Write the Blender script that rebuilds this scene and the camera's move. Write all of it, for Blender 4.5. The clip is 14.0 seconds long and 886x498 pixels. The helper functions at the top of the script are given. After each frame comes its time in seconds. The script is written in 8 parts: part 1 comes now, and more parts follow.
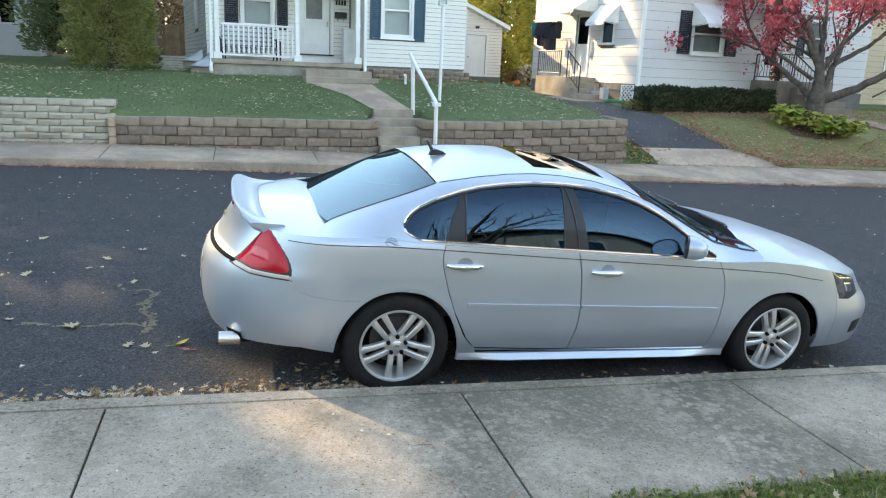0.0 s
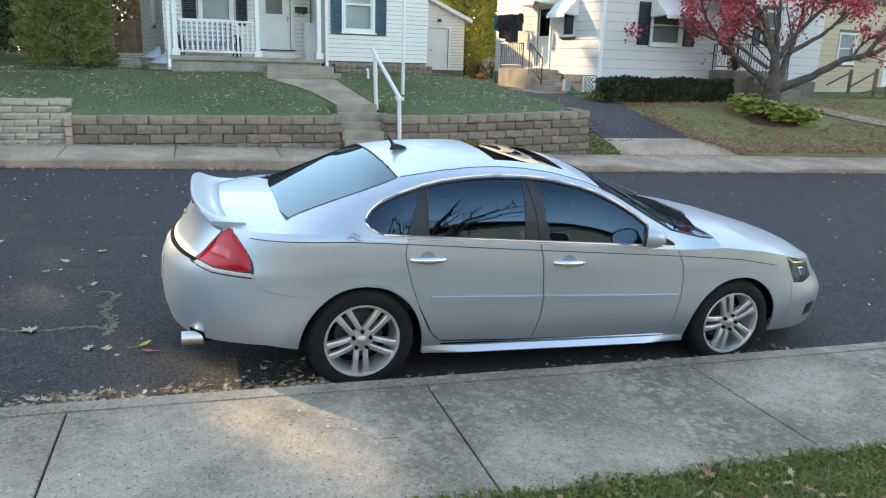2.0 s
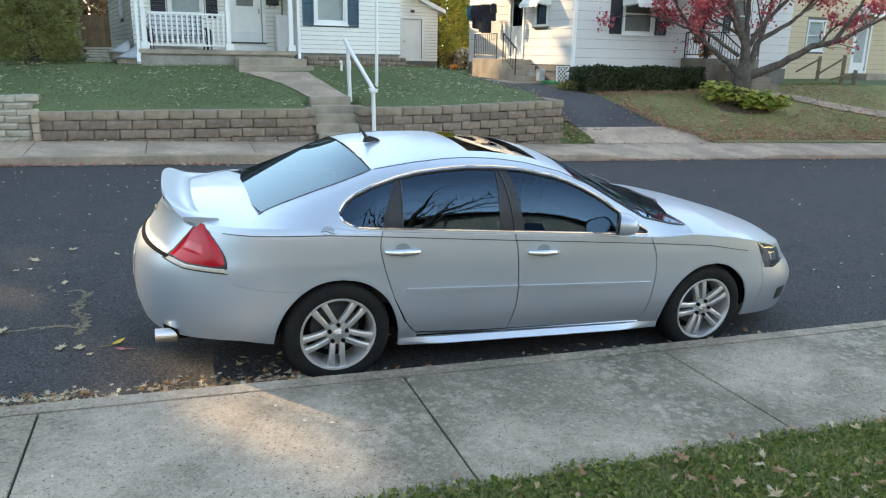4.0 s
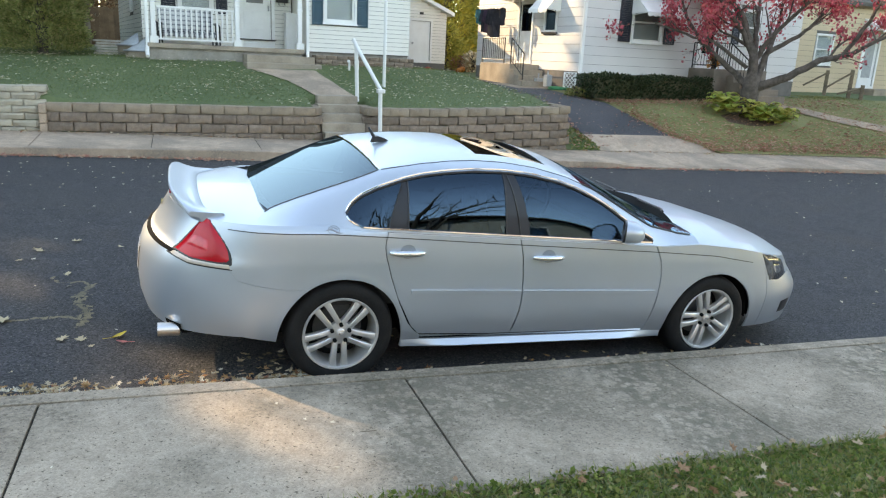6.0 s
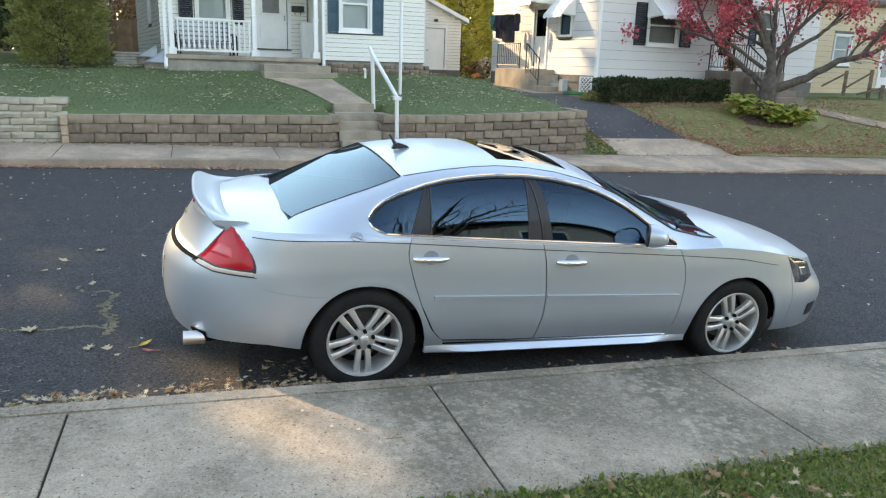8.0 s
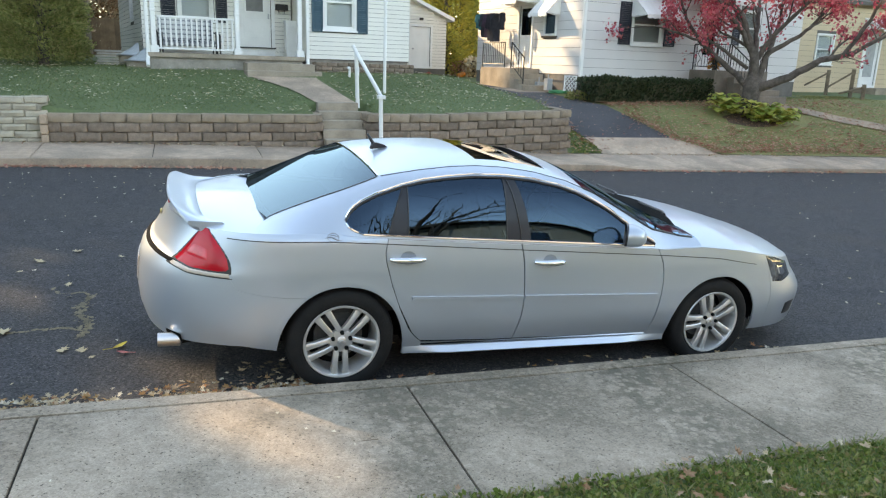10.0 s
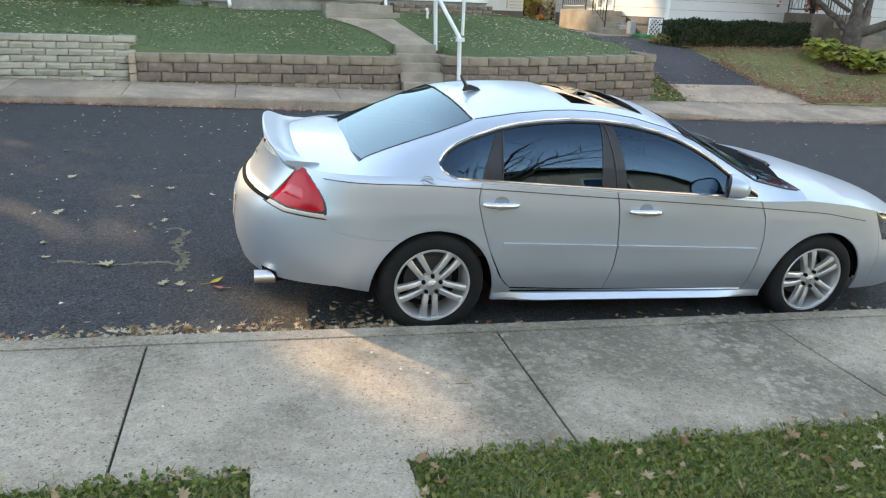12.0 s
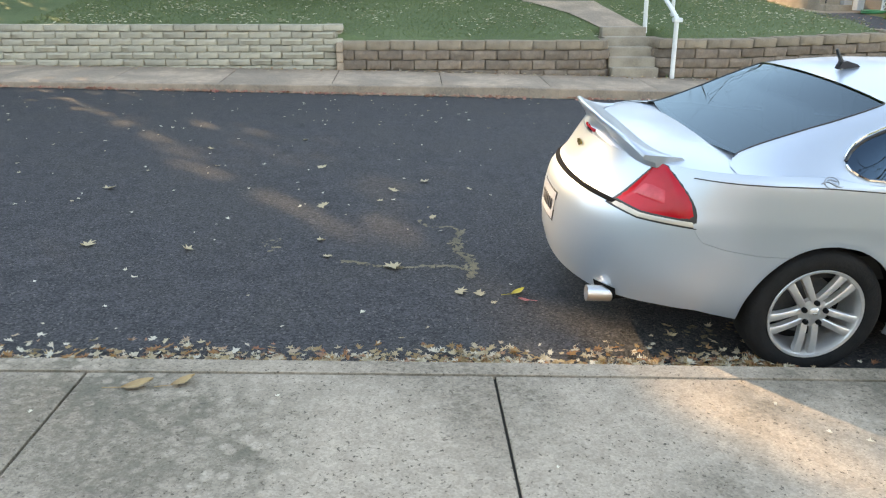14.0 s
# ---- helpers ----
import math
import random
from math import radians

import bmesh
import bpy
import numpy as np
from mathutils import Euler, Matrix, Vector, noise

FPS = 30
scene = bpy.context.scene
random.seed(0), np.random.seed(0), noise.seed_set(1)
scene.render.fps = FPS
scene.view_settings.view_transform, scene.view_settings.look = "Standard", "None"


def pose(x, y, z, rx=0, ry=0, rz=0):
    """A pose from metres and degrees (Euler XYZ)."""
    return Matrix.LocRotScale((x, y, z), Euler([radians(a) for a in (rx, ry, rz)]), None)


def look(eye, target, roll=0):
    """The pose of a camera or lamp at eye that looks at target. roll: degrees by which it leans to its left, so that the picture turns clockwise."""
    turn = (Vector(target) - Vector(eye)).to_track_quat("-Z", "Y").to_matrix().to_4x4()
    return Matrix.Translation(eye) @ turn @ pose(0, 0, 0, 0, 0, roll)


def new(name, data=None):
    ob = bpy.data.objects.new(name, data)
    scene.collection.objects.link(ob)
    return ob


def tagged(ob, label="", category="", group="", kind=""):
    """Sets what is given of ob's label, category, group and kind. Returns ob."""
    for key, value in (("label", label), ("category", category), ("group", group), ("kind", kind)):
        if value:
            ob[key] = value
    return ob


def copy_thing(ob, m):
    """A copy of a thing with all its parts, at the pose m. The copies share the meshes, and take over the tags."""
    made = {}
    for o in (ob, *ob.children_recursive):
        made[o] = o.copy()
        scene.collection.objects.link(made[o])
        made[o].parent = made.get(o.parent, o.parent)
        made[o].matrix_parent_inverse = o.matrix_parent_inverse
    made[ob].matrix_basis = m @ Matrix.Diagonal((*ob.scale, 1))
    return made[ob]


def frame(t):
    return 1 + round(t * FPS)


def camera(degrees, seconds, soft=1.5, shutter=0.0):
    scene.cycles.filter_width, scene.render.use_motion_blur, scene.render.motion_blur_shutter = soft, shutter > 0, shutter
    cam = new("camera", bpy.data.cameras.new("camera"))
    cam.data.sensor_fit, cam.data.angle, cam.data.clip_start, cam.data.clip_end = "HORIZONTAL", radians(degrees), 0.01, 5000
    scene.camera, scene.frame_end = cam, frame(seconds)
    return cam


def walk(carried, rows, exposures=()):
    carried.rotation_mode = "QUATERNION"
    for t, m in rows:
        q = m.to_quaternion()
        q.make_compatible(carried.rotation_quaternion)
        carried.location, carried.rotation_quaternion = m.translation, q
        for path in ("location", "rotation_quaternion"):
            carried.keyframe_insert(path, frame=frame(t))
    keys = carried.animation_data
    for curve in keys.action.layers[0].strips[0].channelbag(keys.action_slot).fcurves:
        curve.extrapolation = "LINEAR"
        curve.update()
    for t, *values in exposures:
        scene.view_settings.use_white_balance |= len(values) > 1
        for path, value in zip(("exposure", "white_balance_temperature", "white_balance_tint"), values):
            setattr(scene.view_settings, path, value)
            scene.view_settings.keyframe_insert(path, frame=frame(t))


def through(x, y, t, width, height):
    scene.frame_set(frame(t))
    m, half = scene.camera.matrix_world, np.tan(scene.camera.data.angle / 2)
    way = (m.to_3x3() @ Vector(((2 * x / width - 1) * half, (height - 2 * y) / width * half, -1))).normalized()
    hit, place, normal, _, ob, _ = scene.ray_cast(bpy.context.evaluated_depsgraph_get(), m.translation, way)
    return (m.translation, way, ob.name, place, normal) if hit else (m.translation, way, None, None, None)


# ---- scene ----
cam = camera(62.88, 14.0, 1.2)
EXPO, KELVIN = 2.50, 10200
PATH = [
    (0, (-0.8845, -4.1416, 2.0282), (-0.3556, -2.2745, 1.5441), 2.37),
    (0.5, (-0.8788, -4.1499, 2.0311), (-0.3454, -2.2850, 1.5437), 2.37),
    (1, (-0.8668, -4.1540, 2.0321), (-0.2936, -2.3052, 1.5286), 2.33),
    (1.5, (-0.8608, -4.1621, 2.0309), (-0.2644, -2.3209, 1.5264), 2.03),
    (2, (-0.8586, -4.1754, 2.0356), (-0.2466, -2.3375, 1.5379), 1.64),
    (2.5, (-0.8540, -4.1875, 2.0357), (-0.2297, -2.3522, 1.5439), 1.10),
    (3, (-0.8380, -4.1737, 2.0309), (-0.1990, -2.3478, 1.5229), 0.69),
    (3.5, (-0.8385, -4.1849, 2.0364), (-0.1832, -2.3680, 1.5174), 0.63),
    (5.8, (-0.8561, -4.1714, 2.0364), (-0.1598, -2.3676, 1.5251), 2.44),
    (6, (-0.8601, -4.1674, 2.0324), (-0.1950, -2.3522, 1.5201), 2.74),
    (6.5, (-0.8907, -4.1362, 2.0307), (-0.3560, -2.2801, 1.5119), 2.25),
    (7, (-0.9237, -4.1388, 2.0250), (-0.4449, -2.2676, 1.5060), 1.80),
    (7.5, (-0.9257, -4.1428, 2.0244), (-0.3695, -2.2922, 1.5086), 1.79),
    (8, (-0.9003, -4.1470, 2.0261), (-0.2754, -2.3133, 1.5290), 1.81),
    (10.5, (-0.8334, -4.1479, 2.0334), (-0.1756, -2.3273, 1.5306), 1.93),
    (11, (-0.8527, -4.1363, 2.0297), (-0.2095, -2.3178, 1.5012), 2.24),
    (11.5, (-0.8954, -4.1334, 2.0193), (-0.2664, -2.3146, 1.4748), 2.78),
    (12, (-0.9745, -4.0576, 2.0044), (-0.4991, -2.2254, 1.3585), 2.15),
    (12.5, (-1.0847, -3.8691, 1.9772), (-0.8581, -2.0000, 1.3024), 0.06),
    (13, (-1.2939, -3.6655, 1.9594), (-1.1174, -1.7935, 1.2780), 0.34),
    (13.5, (-1.6698, -3.4963, 1.9528), (-1.4725, -1.6219, 1.2838), 1.17),
    (14, (-1.9500, -3.1542, 1.8473), (-1.8660, -1.2754, 1.1668), 0.14),
]
walk(cam, [(t, look(eye, target, roll)) for t, eye, target, roll in PATH], [(0, EXPO + 0.15, KELVIN - 600, 10), (2, EXPO, KELVIN - 600, 10), (3.5, EXPO, KELVIN - 500, 10), (6, EXPO + 0.08, KELVIN + 350, 12), (11.5, EXPO + 0.08, KELVIN + 350, 12), (12.5, EXPO + 0.2, KELVIN + 700, 13), (13, EXPO + 0.26, KELVIN + 1100, 14), (14, EXPO + 0.32, KELVIN + 1300, 14)])

# ---------- light ----------
SUN_TO = Vector((-0.6, 0.8, 0.0)).normalized() * math.cos(radians(27)) + Vector((0, 0, math.sin(radians(27))))
world = bpy.data.worlds.new("sky")
scene.world = world
world.use_nodes = True
sky = world.node_tree.nodes.new("ShaderNodeTexSky")
sky.sky_type, sky.sun_disc = "NISHITA", False
sky.sun_elevation, sky.sun_rotation = radians(27), math.atan2(SUN_TO.x, SUN_TO.y)
sky.air_density, sky.dust_density, sky.ozone_density = 1.0, 0.05, 2.5
world.node_tree.links.new(sky.outputs[0], world.node_tree.nodes["Background"].inputs[0])
world.node_tree.nodes["Background"].inputs[1].default_value = 0.15
sun = new("sun", bpy.data.lights.new("sun", "SUN"))
sun.data.energy, sun.data.angle, sun.data.color = 1.5, radians(0.7), (1.0, 0.88, 0.72)
sun.matrix_world = look(SUN_TO * 60, (0, 0, 0))

# ---------- helpers ----------
MATS = {}


def pm(name, c1, c2=None, rough=0.7, s1=1.5, s2=40.0, bump=0.0, metal=0.0, spec=0.5, coat=0.0, vary=0.0, detail=0.35, speck=None, swide=0.06, bumpd=0.02):
    """A procedural surface: two colours mixed at a coarse and a fine scale, bump from the fine one, a tint that differs from piece to piece."""
    m = bpy.data.materials.new(name)
    m.use_nodes = True
    nt = m.node_tree
    b = nt.nodes["Principled BSDF"]
    c2 = c2 or tuple(v * 0.8 for v in c1)
    tc = nt.nodes.new("ShaderNodeTexCoord")
    n1, n2 = nt.nodes.new("ShaderNodeTexNoise"), nt.nodes.new("ShaderNodeTexNoise")
    n1.inputs["Scale"].default_value, n1.inputs["Detail"].default_value = s1, 5
    n2.inputs["Scale"].default_value, n2.inputs["Detail"].default_value = s2, 3
    for n in (n1, n2):
        nt.links.new(tc.outputs["Object"], n.inputs["Vector"])
    mix = nt.nodes.new("ShaderNodeMath")
    mix.operation = "MULTIPLY_ADD"
    mix.inputs[1].default_value = detail
    nt.links.new(n2.outputs["Fac"], mix.inputs[0])
    sub = nt.nodes.new("ShaderNodeMath")
    sub.operation = "SUBTRACT"
    sub.inputs[1].default_value = detail * 0.5
    nt.links.new(n1.outputs["Fac"], sub.inputs[0])
    nt.links.new(sub.outputs[0], mix.inputs[2])
    ramp = nt.nodes.new("ShaderNodeValToRGB")
    ramp.color_ramp.elements[0].position, ramp.color_ramp.elements[1].position = 0.34, 0.66
    ramp.color_ramp.elements[0].color, ramp.color_ramp.elements[1].color = (*c2, 1), (*c1, 1)
    nt.links.new(mix.outputs[0], ramp.inputs[0])
    col = ramp.outputs[0]
    if speck:
        vor = nt.nodes.new("ShaderNodeTexNoise")
        vor.inputs["Scale"].default_value, vor.inputs["Detail"].default_value = speck[1], 5
        nt.links.new(tc.outputs["Object"], vor.inputs["Vector"])
        r2 = nt.nodes.new("ShaderNodeValToRGB")
        r2.color_ramp.elements[0].position, r2.color_ramp.elements[1].position = speck[2], speck[2] + swide
        nt.links.new(vor.outputs["Fac"], r2.inputs[0])
        mx = nt.nodes.new("ShaderNodeMix")
        mx.data_type = "RGBA"
        nt.links.new(r2.outputs[0], mx.inputs[0])
        nt.links.new(col, mx.inputs[6])
        mx.inputs[7].default_value = (*speck[0], 1)
        col = mx.outputs[2]
    if vary:
        info = nt.nodes.new("ShaderNodeObjectInfo")
        hsv = nt.nodes.new("ShaderNodeHueSaturation")
        mr = nt.nodes.new("ShaderNodeMapRange")
        mr.inputs[3].default_value, mr.inputs[4].default_value = 1 - vary, 1 + vary
        nt.links.new(info.outputs["Random"], mr.inputs[0])
        nt.links.new(mr.outputs[0], hsv.inputs["Value"])
        nt.links.new(col, hsv.inputs["Color"])
        col = hsv.outputs[0]
    nt.links.new(col, b.inputs["Base Color"])
    b.inputs["Roughness"].default_value, b.inputs["Metallic"].default_value = rough, metal
    b.inputs["Specular IOR Level"].default_value = spec
    b.inputs["Coat Weight"].default_value, b.inputs["Coat Roughness"].default_value = coat, 0.03
    if bump:
        bn = nt.nodes.new("ShaderNodeBump")
        bn.inputs["Strength"].default_value, bn.inputs["Distance"].default_value = bump, bumpd
        nt.links.new(n2.outputs["Fac"], bn.inputs["Height"])
        nt.links.new(bn.outputs[0], b.inputs["Normal"])
    MATS[name] = m
    return m


def leafmat(name, cols, rough=0.6, through=0.35):
    """Leaves: colours spread over the islands of the mesh, some light let through."""
    m = bpy.data.materials.new(name)
    m.use_nodes = True
    nt = m.node_tree
    b = nt.nodes["Principled BSDF"]
    geo = nt.nodes.new("ShaderNodeNewGeometry")
    ramp = nt.nodes.new("ShaderNodeValToRGB")
    ramp.color_ramp.interpolation = "LINEAR"
    while len(ramp.color_ramp.elements) < len(cols):
        ramp.color_ramp.elements.new(0.5)
    for i, c in enumerate(cols):
        ramp.color_ramp.elements[i].position = i / max(1, len(cols) - 1)
        ramp.color_ramp.elements[i].color = (*c, 1)
    nt.links.new(geo.outputs["Random Per Island"], ramp.inputs[0])
    nt.links.new(ramp.outputs[0], b.inputs["Base Color"])
    b.inputs["Roughness"].default_value = rough
    b.inputs["Specular IOR Level"].default_value = 0.25
    if through:
        tr = nt.nodes.new("ShaderNodeBsdfTranslucent")
        nt.links.new(ramp.outputs[0], tr.inputs[0])
        mx = nt.nodes.new("ShaderNodeMixShader")
        mx.inputs[0].default_value = through
        nt.links.new(b.outputs[0], mx.inputs[1])
        nt.links.new(tr.outputs[0], mx.inputs[2])
        nt.links.new(mx.outputs[0], nt.nodes["Material Output"].inputs[0])
    return m


def glassmat(name, tint, rough=0.0, ior=1.5, film=(1, 1, 1)):
    """A thin tinted pane: clear through by its tint, with a glossy reflection by Fresnel; film puts sky blue into that
    reflection.
    """
    m = bpy.data.materials.new(name)
    m.use_nodes = True
    nt = m.node_tree
    nt.nodes.remove(nt.nodes["Principled BSDF"])
    tr, gl, lw, pw, fr, mx = (nt.nodes.new(k) for k in ("ShaderNodeBsdfTransparent", "ShaderNodeBsdfGlossy", "ShaderNodeLayerWeight", "ShaderNodeMath", "ShaderNodeMapRange", "ShaderNodeMixShader"))
    tr.inputs[0].default_value = (*tint, 1)
    gl.inputs["Roughness"].default_value = rough
    gl.inputs["Color"].default_value = (*film, 1)
    lw.inputs["Blend"].default_value = 0.5
    pw.operation = "POWER"
    pw.inputs[1].default_value = 4.0
    nt.links.new(lw.outputs["Facing"], pw.inputs[0])
    nt.links.new(pw.outputs[0], fr.inputs[0])
    fr.inputs[3].default_value, fr.inputs[4].default_value = ((ior - 1) / (ior + 1)) ** 2, 1.0
    nt.links.new(fr.outputs[0], mx.inputs[0])
    nt.links.new(tr.outputs[0], mx.inputs[1])
    nt.links.new(gl.outputs[0], mx.inputs[2])
    nt.links.new(mx.outputs[0], nt.nodes["Material Output"].inputs[0])
    return m


def part(name, bm, material, parent=None, label="", smooth=False):
    """Links a bmesh as one mesh object, under a thing or a part."""
    me = bpy.data.meshes.new(name)
    bmesh.ops.recalc_face_normals(bm, faces=bm.faces)
    bm.to_mesh(me)
    bm.free()
    for m in material if isinstance(material, (list, tuple)) else [material]:
        me.materials.append(m)
    if smooth:
        me.polygons.foreach_set("use_smooth", [True] * len(me.polygons))
        me.set_sharp_from_angle(angle=radians(38))
    ob = new(name, me)
    ob.parent = parent
    if label:
        ob["label"] = label
    return ob


def thing(name, m, label, category, group="", kind=""):
    ob = new(name)
    ob.matrix_world = m
    ob.empty_display_size = 0.2
    return tagged(ob, label, category, group, kind)


def rawmesh(name, verts, faces, material, parent=None, smooth=False):
    me = bpy.data.meshes.new(name)
    me.from_pydata(verts, [], faces)
    me.materials.append(material)
    if smooth:
        me.polygons.foreach_set("use_smooth", [True] * len(me.polygons))
    ob = new(name, me)
    ob.parent = parent
    return ob


def box(bm, x0, x1, y0, y1, z0, z1, bevel=0.0, mat=0):
    vs = [bm.verts.new((x, y, z)) for x in (x0, x1) for y in (y0, y1) for z in (z0, z1)]
    fs = [bm.faces.new([vs[i] for i in f]) for f in ((0, 1, 3, 2), (4, 6, 7, 5), (0, 4, 5, 1), (2, 3, 7, 6), (0, 2, 6, 4), (1, 5, 7, 3))]
    for f in fs:
        f.material_index = mat
    if bevel:
        es = list({e for f in fs for e in f.edges})
        bmesh.ops.bevel(bm, geom=es, offset=bevel, segments=2, affect="EDGES", profile=0.5)
    return bm


def bx(*a, **k):
    return box(bmesh.new(), *a, **k)


def grid(bm, rows, closed=False, mat=0):
    """Faces over rows of points."""
    vr = [[bm.verts.new(p) for p in r] for r in rows]
    for a, b in zip(vr, vr[1:]):
        n = len(a)
        for i in range(n if closed else n - 1):
            j = (i + 1) % n
            try:
                bm.faces.new((a[i], a[j], b[j], b[i])).material_index = mat
            except ValueError:
                pass
    return vr


def tube(bm, pts, radii, n=8, mat=0, caps=True):
    """A round bar along points."""
    pts = [Vector(p) for p in pts]
    if not isinstance(radii, (list, tuple)):
        radii = [radii] * len(pts)
    rows = []
    side = None
    for i, p in enumerate(pts):
        d = (pts[min(i + 1, len(pts) - 1)] - pts[max(i - 1, 0)]).normalized()
        if side is None:
            side = d.cross(Vector((0, 0, 1)) if abs(d.z) < 0.9 else Vector((1, 0, 0))).normalized()
        side = (side - d * side.dot(d)).normalized()
        up = d.cross(side)
        rows.append([p + (side * math.cos(k * 2 * math.pi / n) + up * math.sin(k * 2 * math.pi / n)) * radii[i] for k in range(n)])
    vr = grid(bm, rows, closed=True, mat=mat)
    if caps:
        for r in (vr[0], vr[-1]):
            try:
                bm.faces.new(r).material_index = mat
            except ValueError:
                pass
    return bm


def tb(pts, radii, n=8):
    return tube(bmesh.new(), pts, radii, n)


def lathe(bm, prof, axis_y=True, n=40, mat=0):
    """Turns (radius, depth) pairs about the y axis."""
    rows = [[(r * math.cos(k * 2 * math.pi / n), d, r * math.sin(k * 2 * math.pi / n)) for k in range(n)] for r, d in prof]
    grid(bm, rows, closed=True, mat=mat)
    return bm


def prism(bm, outline, y0, y1, mat=0):
    """An outline in x and z, with a thickness in y."""
    a = [bm.verts.new((x, y0, z)) for x, z in outline]
    b = [bm.verts.new((x, y1, z)) for x, z in outline]
    n = len(a)
    for i in range(n):
        bm.faces.new((a[i], a[(i + 1) % n], b[(i + 1) % n], b[i])).material_index = mat
    bm.faces.new(a).material_index = mat
    bm.faces.new(b[::-1]).material_index = mat
    return bm


def lerp(x, xs, ys):
    return float(np.interp(x, xs, ys))


def smooth01(t):
    t = min(1, max(0, t))
    return t * t * (3 - 2 * t)


# ---------- materials ----------
def rockmat(name, pale, dark, stain, pits, rough, bump, cell, spread, vary=0.0, mott=7.0, lichen=None):
    """Concrete or asphalt: large stains, mid-size mottling, separate grains of stone, and small pits."""
    m = bpy.data.materials.new(name)
    m.use_nodes = True
    nt = m.node_tree
    b = nt.nodes["Principled BSDF"]
    tc = nt.nodes.new("ShaderNodeTexCoord")
    def noise_at(scale, lo, hi, detail=5):
        n, r = nt.nodes.new("ShaderNodeTexNoise"), nt.nodes.new("ShaderNodeMapRange")
        n.inputs["Scale"].default_value, n.inputs["Detail"].default_value = scale, detail
        n.inputs["Roughness"].default_value = 0.6
        nt.links.new(tc.outputs["Object"], n.inputs["Vector"])
        r.inputs[1].default_value, r.inputs[2].default_value = lo, hi
        nt.links.new(n.outputs["Fac"], r.inputs[0])
        return r.outputs[0]
    def blend(fac, a, c):
        x = nt.nodes.new("ShaderNodeMix")
        x.data_type = "RGBA"
        nt.links.new(fac, x.inputs[0])
        for k, v in ((6, a), (7, c)):
            if isinstance(v, tuple):
                x.inputs[k].default_value = (*v, 1)
            else:
                nt.links.new(v, x.inputs[k])
        return x.outputs[2]
    col = blend(noise_at(mott, 0.38, 0.62, 8), pale, dark)
    patchy = blend(noise_at(34.0, 0.40, 0.70, 4), stain, dark)
    col = blend(noise_at(1.3, 0.45, 0.60, 6), col, patchy)
    if lichen:
        ro, rr, wide, both = (nt.nodes.new(k) for k in ("ShaderNodeTexVoronoi", "ShaderNodeMapRange", "ShaderNodeMath", "ShaderNodeMath"))
        ro.inputs["Scale"].default_value = 17.0
        nt.links.new(tc.outputs["Object"], ro.inputs["Vector"])
        nt.links.new(ro.outputs["Distance"], rr.inputs[0])
        rr.inputs[1].default_value, rr.inputs[2].default_value, rr.inputs[3].default_value, rr.inputs[4].default_value = 0.30, 0.48, 0.15, 1.0
        both.operation, wide.operation = "MULTIPLY", "MULTIPLY"
        nt.links.new(noise_at(0.75, 0.48, 0.66, 4), wide.inputs[0])
        nt.links.new(noise_at(11.0, 0.30, 0.55, 6), wide.inputs[1])
        nt.links.new(wide.outputs[0], both.inputs[0])
        nt.links.new(rr.outputs[0], both.inputs[1])
        col = blend(both.outputs[0], col, lichen)
        col = blend(noise_at(3.1, 0.62, 0.72, 6), col, pale)
    vo = nt.nodes.new("ShaderNodeTexVoronoi")
    vo.inputs["Scale"].default_value = cell
    nt.links.new(tc.outputs["Object"], vo.inputs["Vector"])
    sp = nt.nodes.new("ShaderNodeSeparateColor")
    nt.links.new(vo.outputs["Color"], sp.inputs[0])
    mr = nt.nodes.new("ShaderNodeMapRange")
    mr.inputs[3].default_value, mr.inputs[4].default_value = 1 - spread, 1 + spread
    nt.links.new(sp.outputs[0], mr.inputs[0])
    if vary:
        info, m2, mu = nt.nodes.new("ShaderNodeObjectInfo"), nt.nodes.new("ShaderNodeMapRange"), nt.nodes.new("ShaderNodeMath")
        m2.inputs[3].default_value, m2.inputs[4].default_value = 1 - vary, 1 + vary
        mu.operation = "MULTIPLY"
        nt.links.new(info.outputs["Random"], m2.inputs[0])
        nt.links.new(m2.outputs[0], mu.inputs[0])
        nt.links.new(mr.outputs[0], mu.inputs[1])
        val = mu.outputs[0]
    else:
        val = mr.outputs[0]
    hs = nt.nodes.new("ShaderNodeHueSaturation")
    nt.links.new(val, hs.inputs["Value"])
    nt.links.new(col, hs.inputs["Color"])
    col = blend(noise_at(55.0, 0.60, 0.69, 3), hs.outputs[0], pits)
    nt.links.new(col, b.inputs["Base Color"])
    b.inputs["Roughness"].default_value, b.inputs["Specular IOR Level"].default_value = rough, 0.35
    bn = nt.nodes.new("ShaderNodeBump")
    bn.inputs["Strength"].default_value, bn.inputs["Distance"].default_value = bump, 0.006
    ad = nt.nodes.new("ShaderNodeMath")
    ad.operation = "ADD"
    nt.links.new(sp.outputs[0], ad.inputs[0])
    nt.links.new(noise_at(40.0, 0.3, 0.7), ad.inputs[1])
    nt.links.new(ad.outputs[0], bn.inputs["Height"])
    nt.links.new(bn.outputs[0], b.inputs["Normal"])
    return m


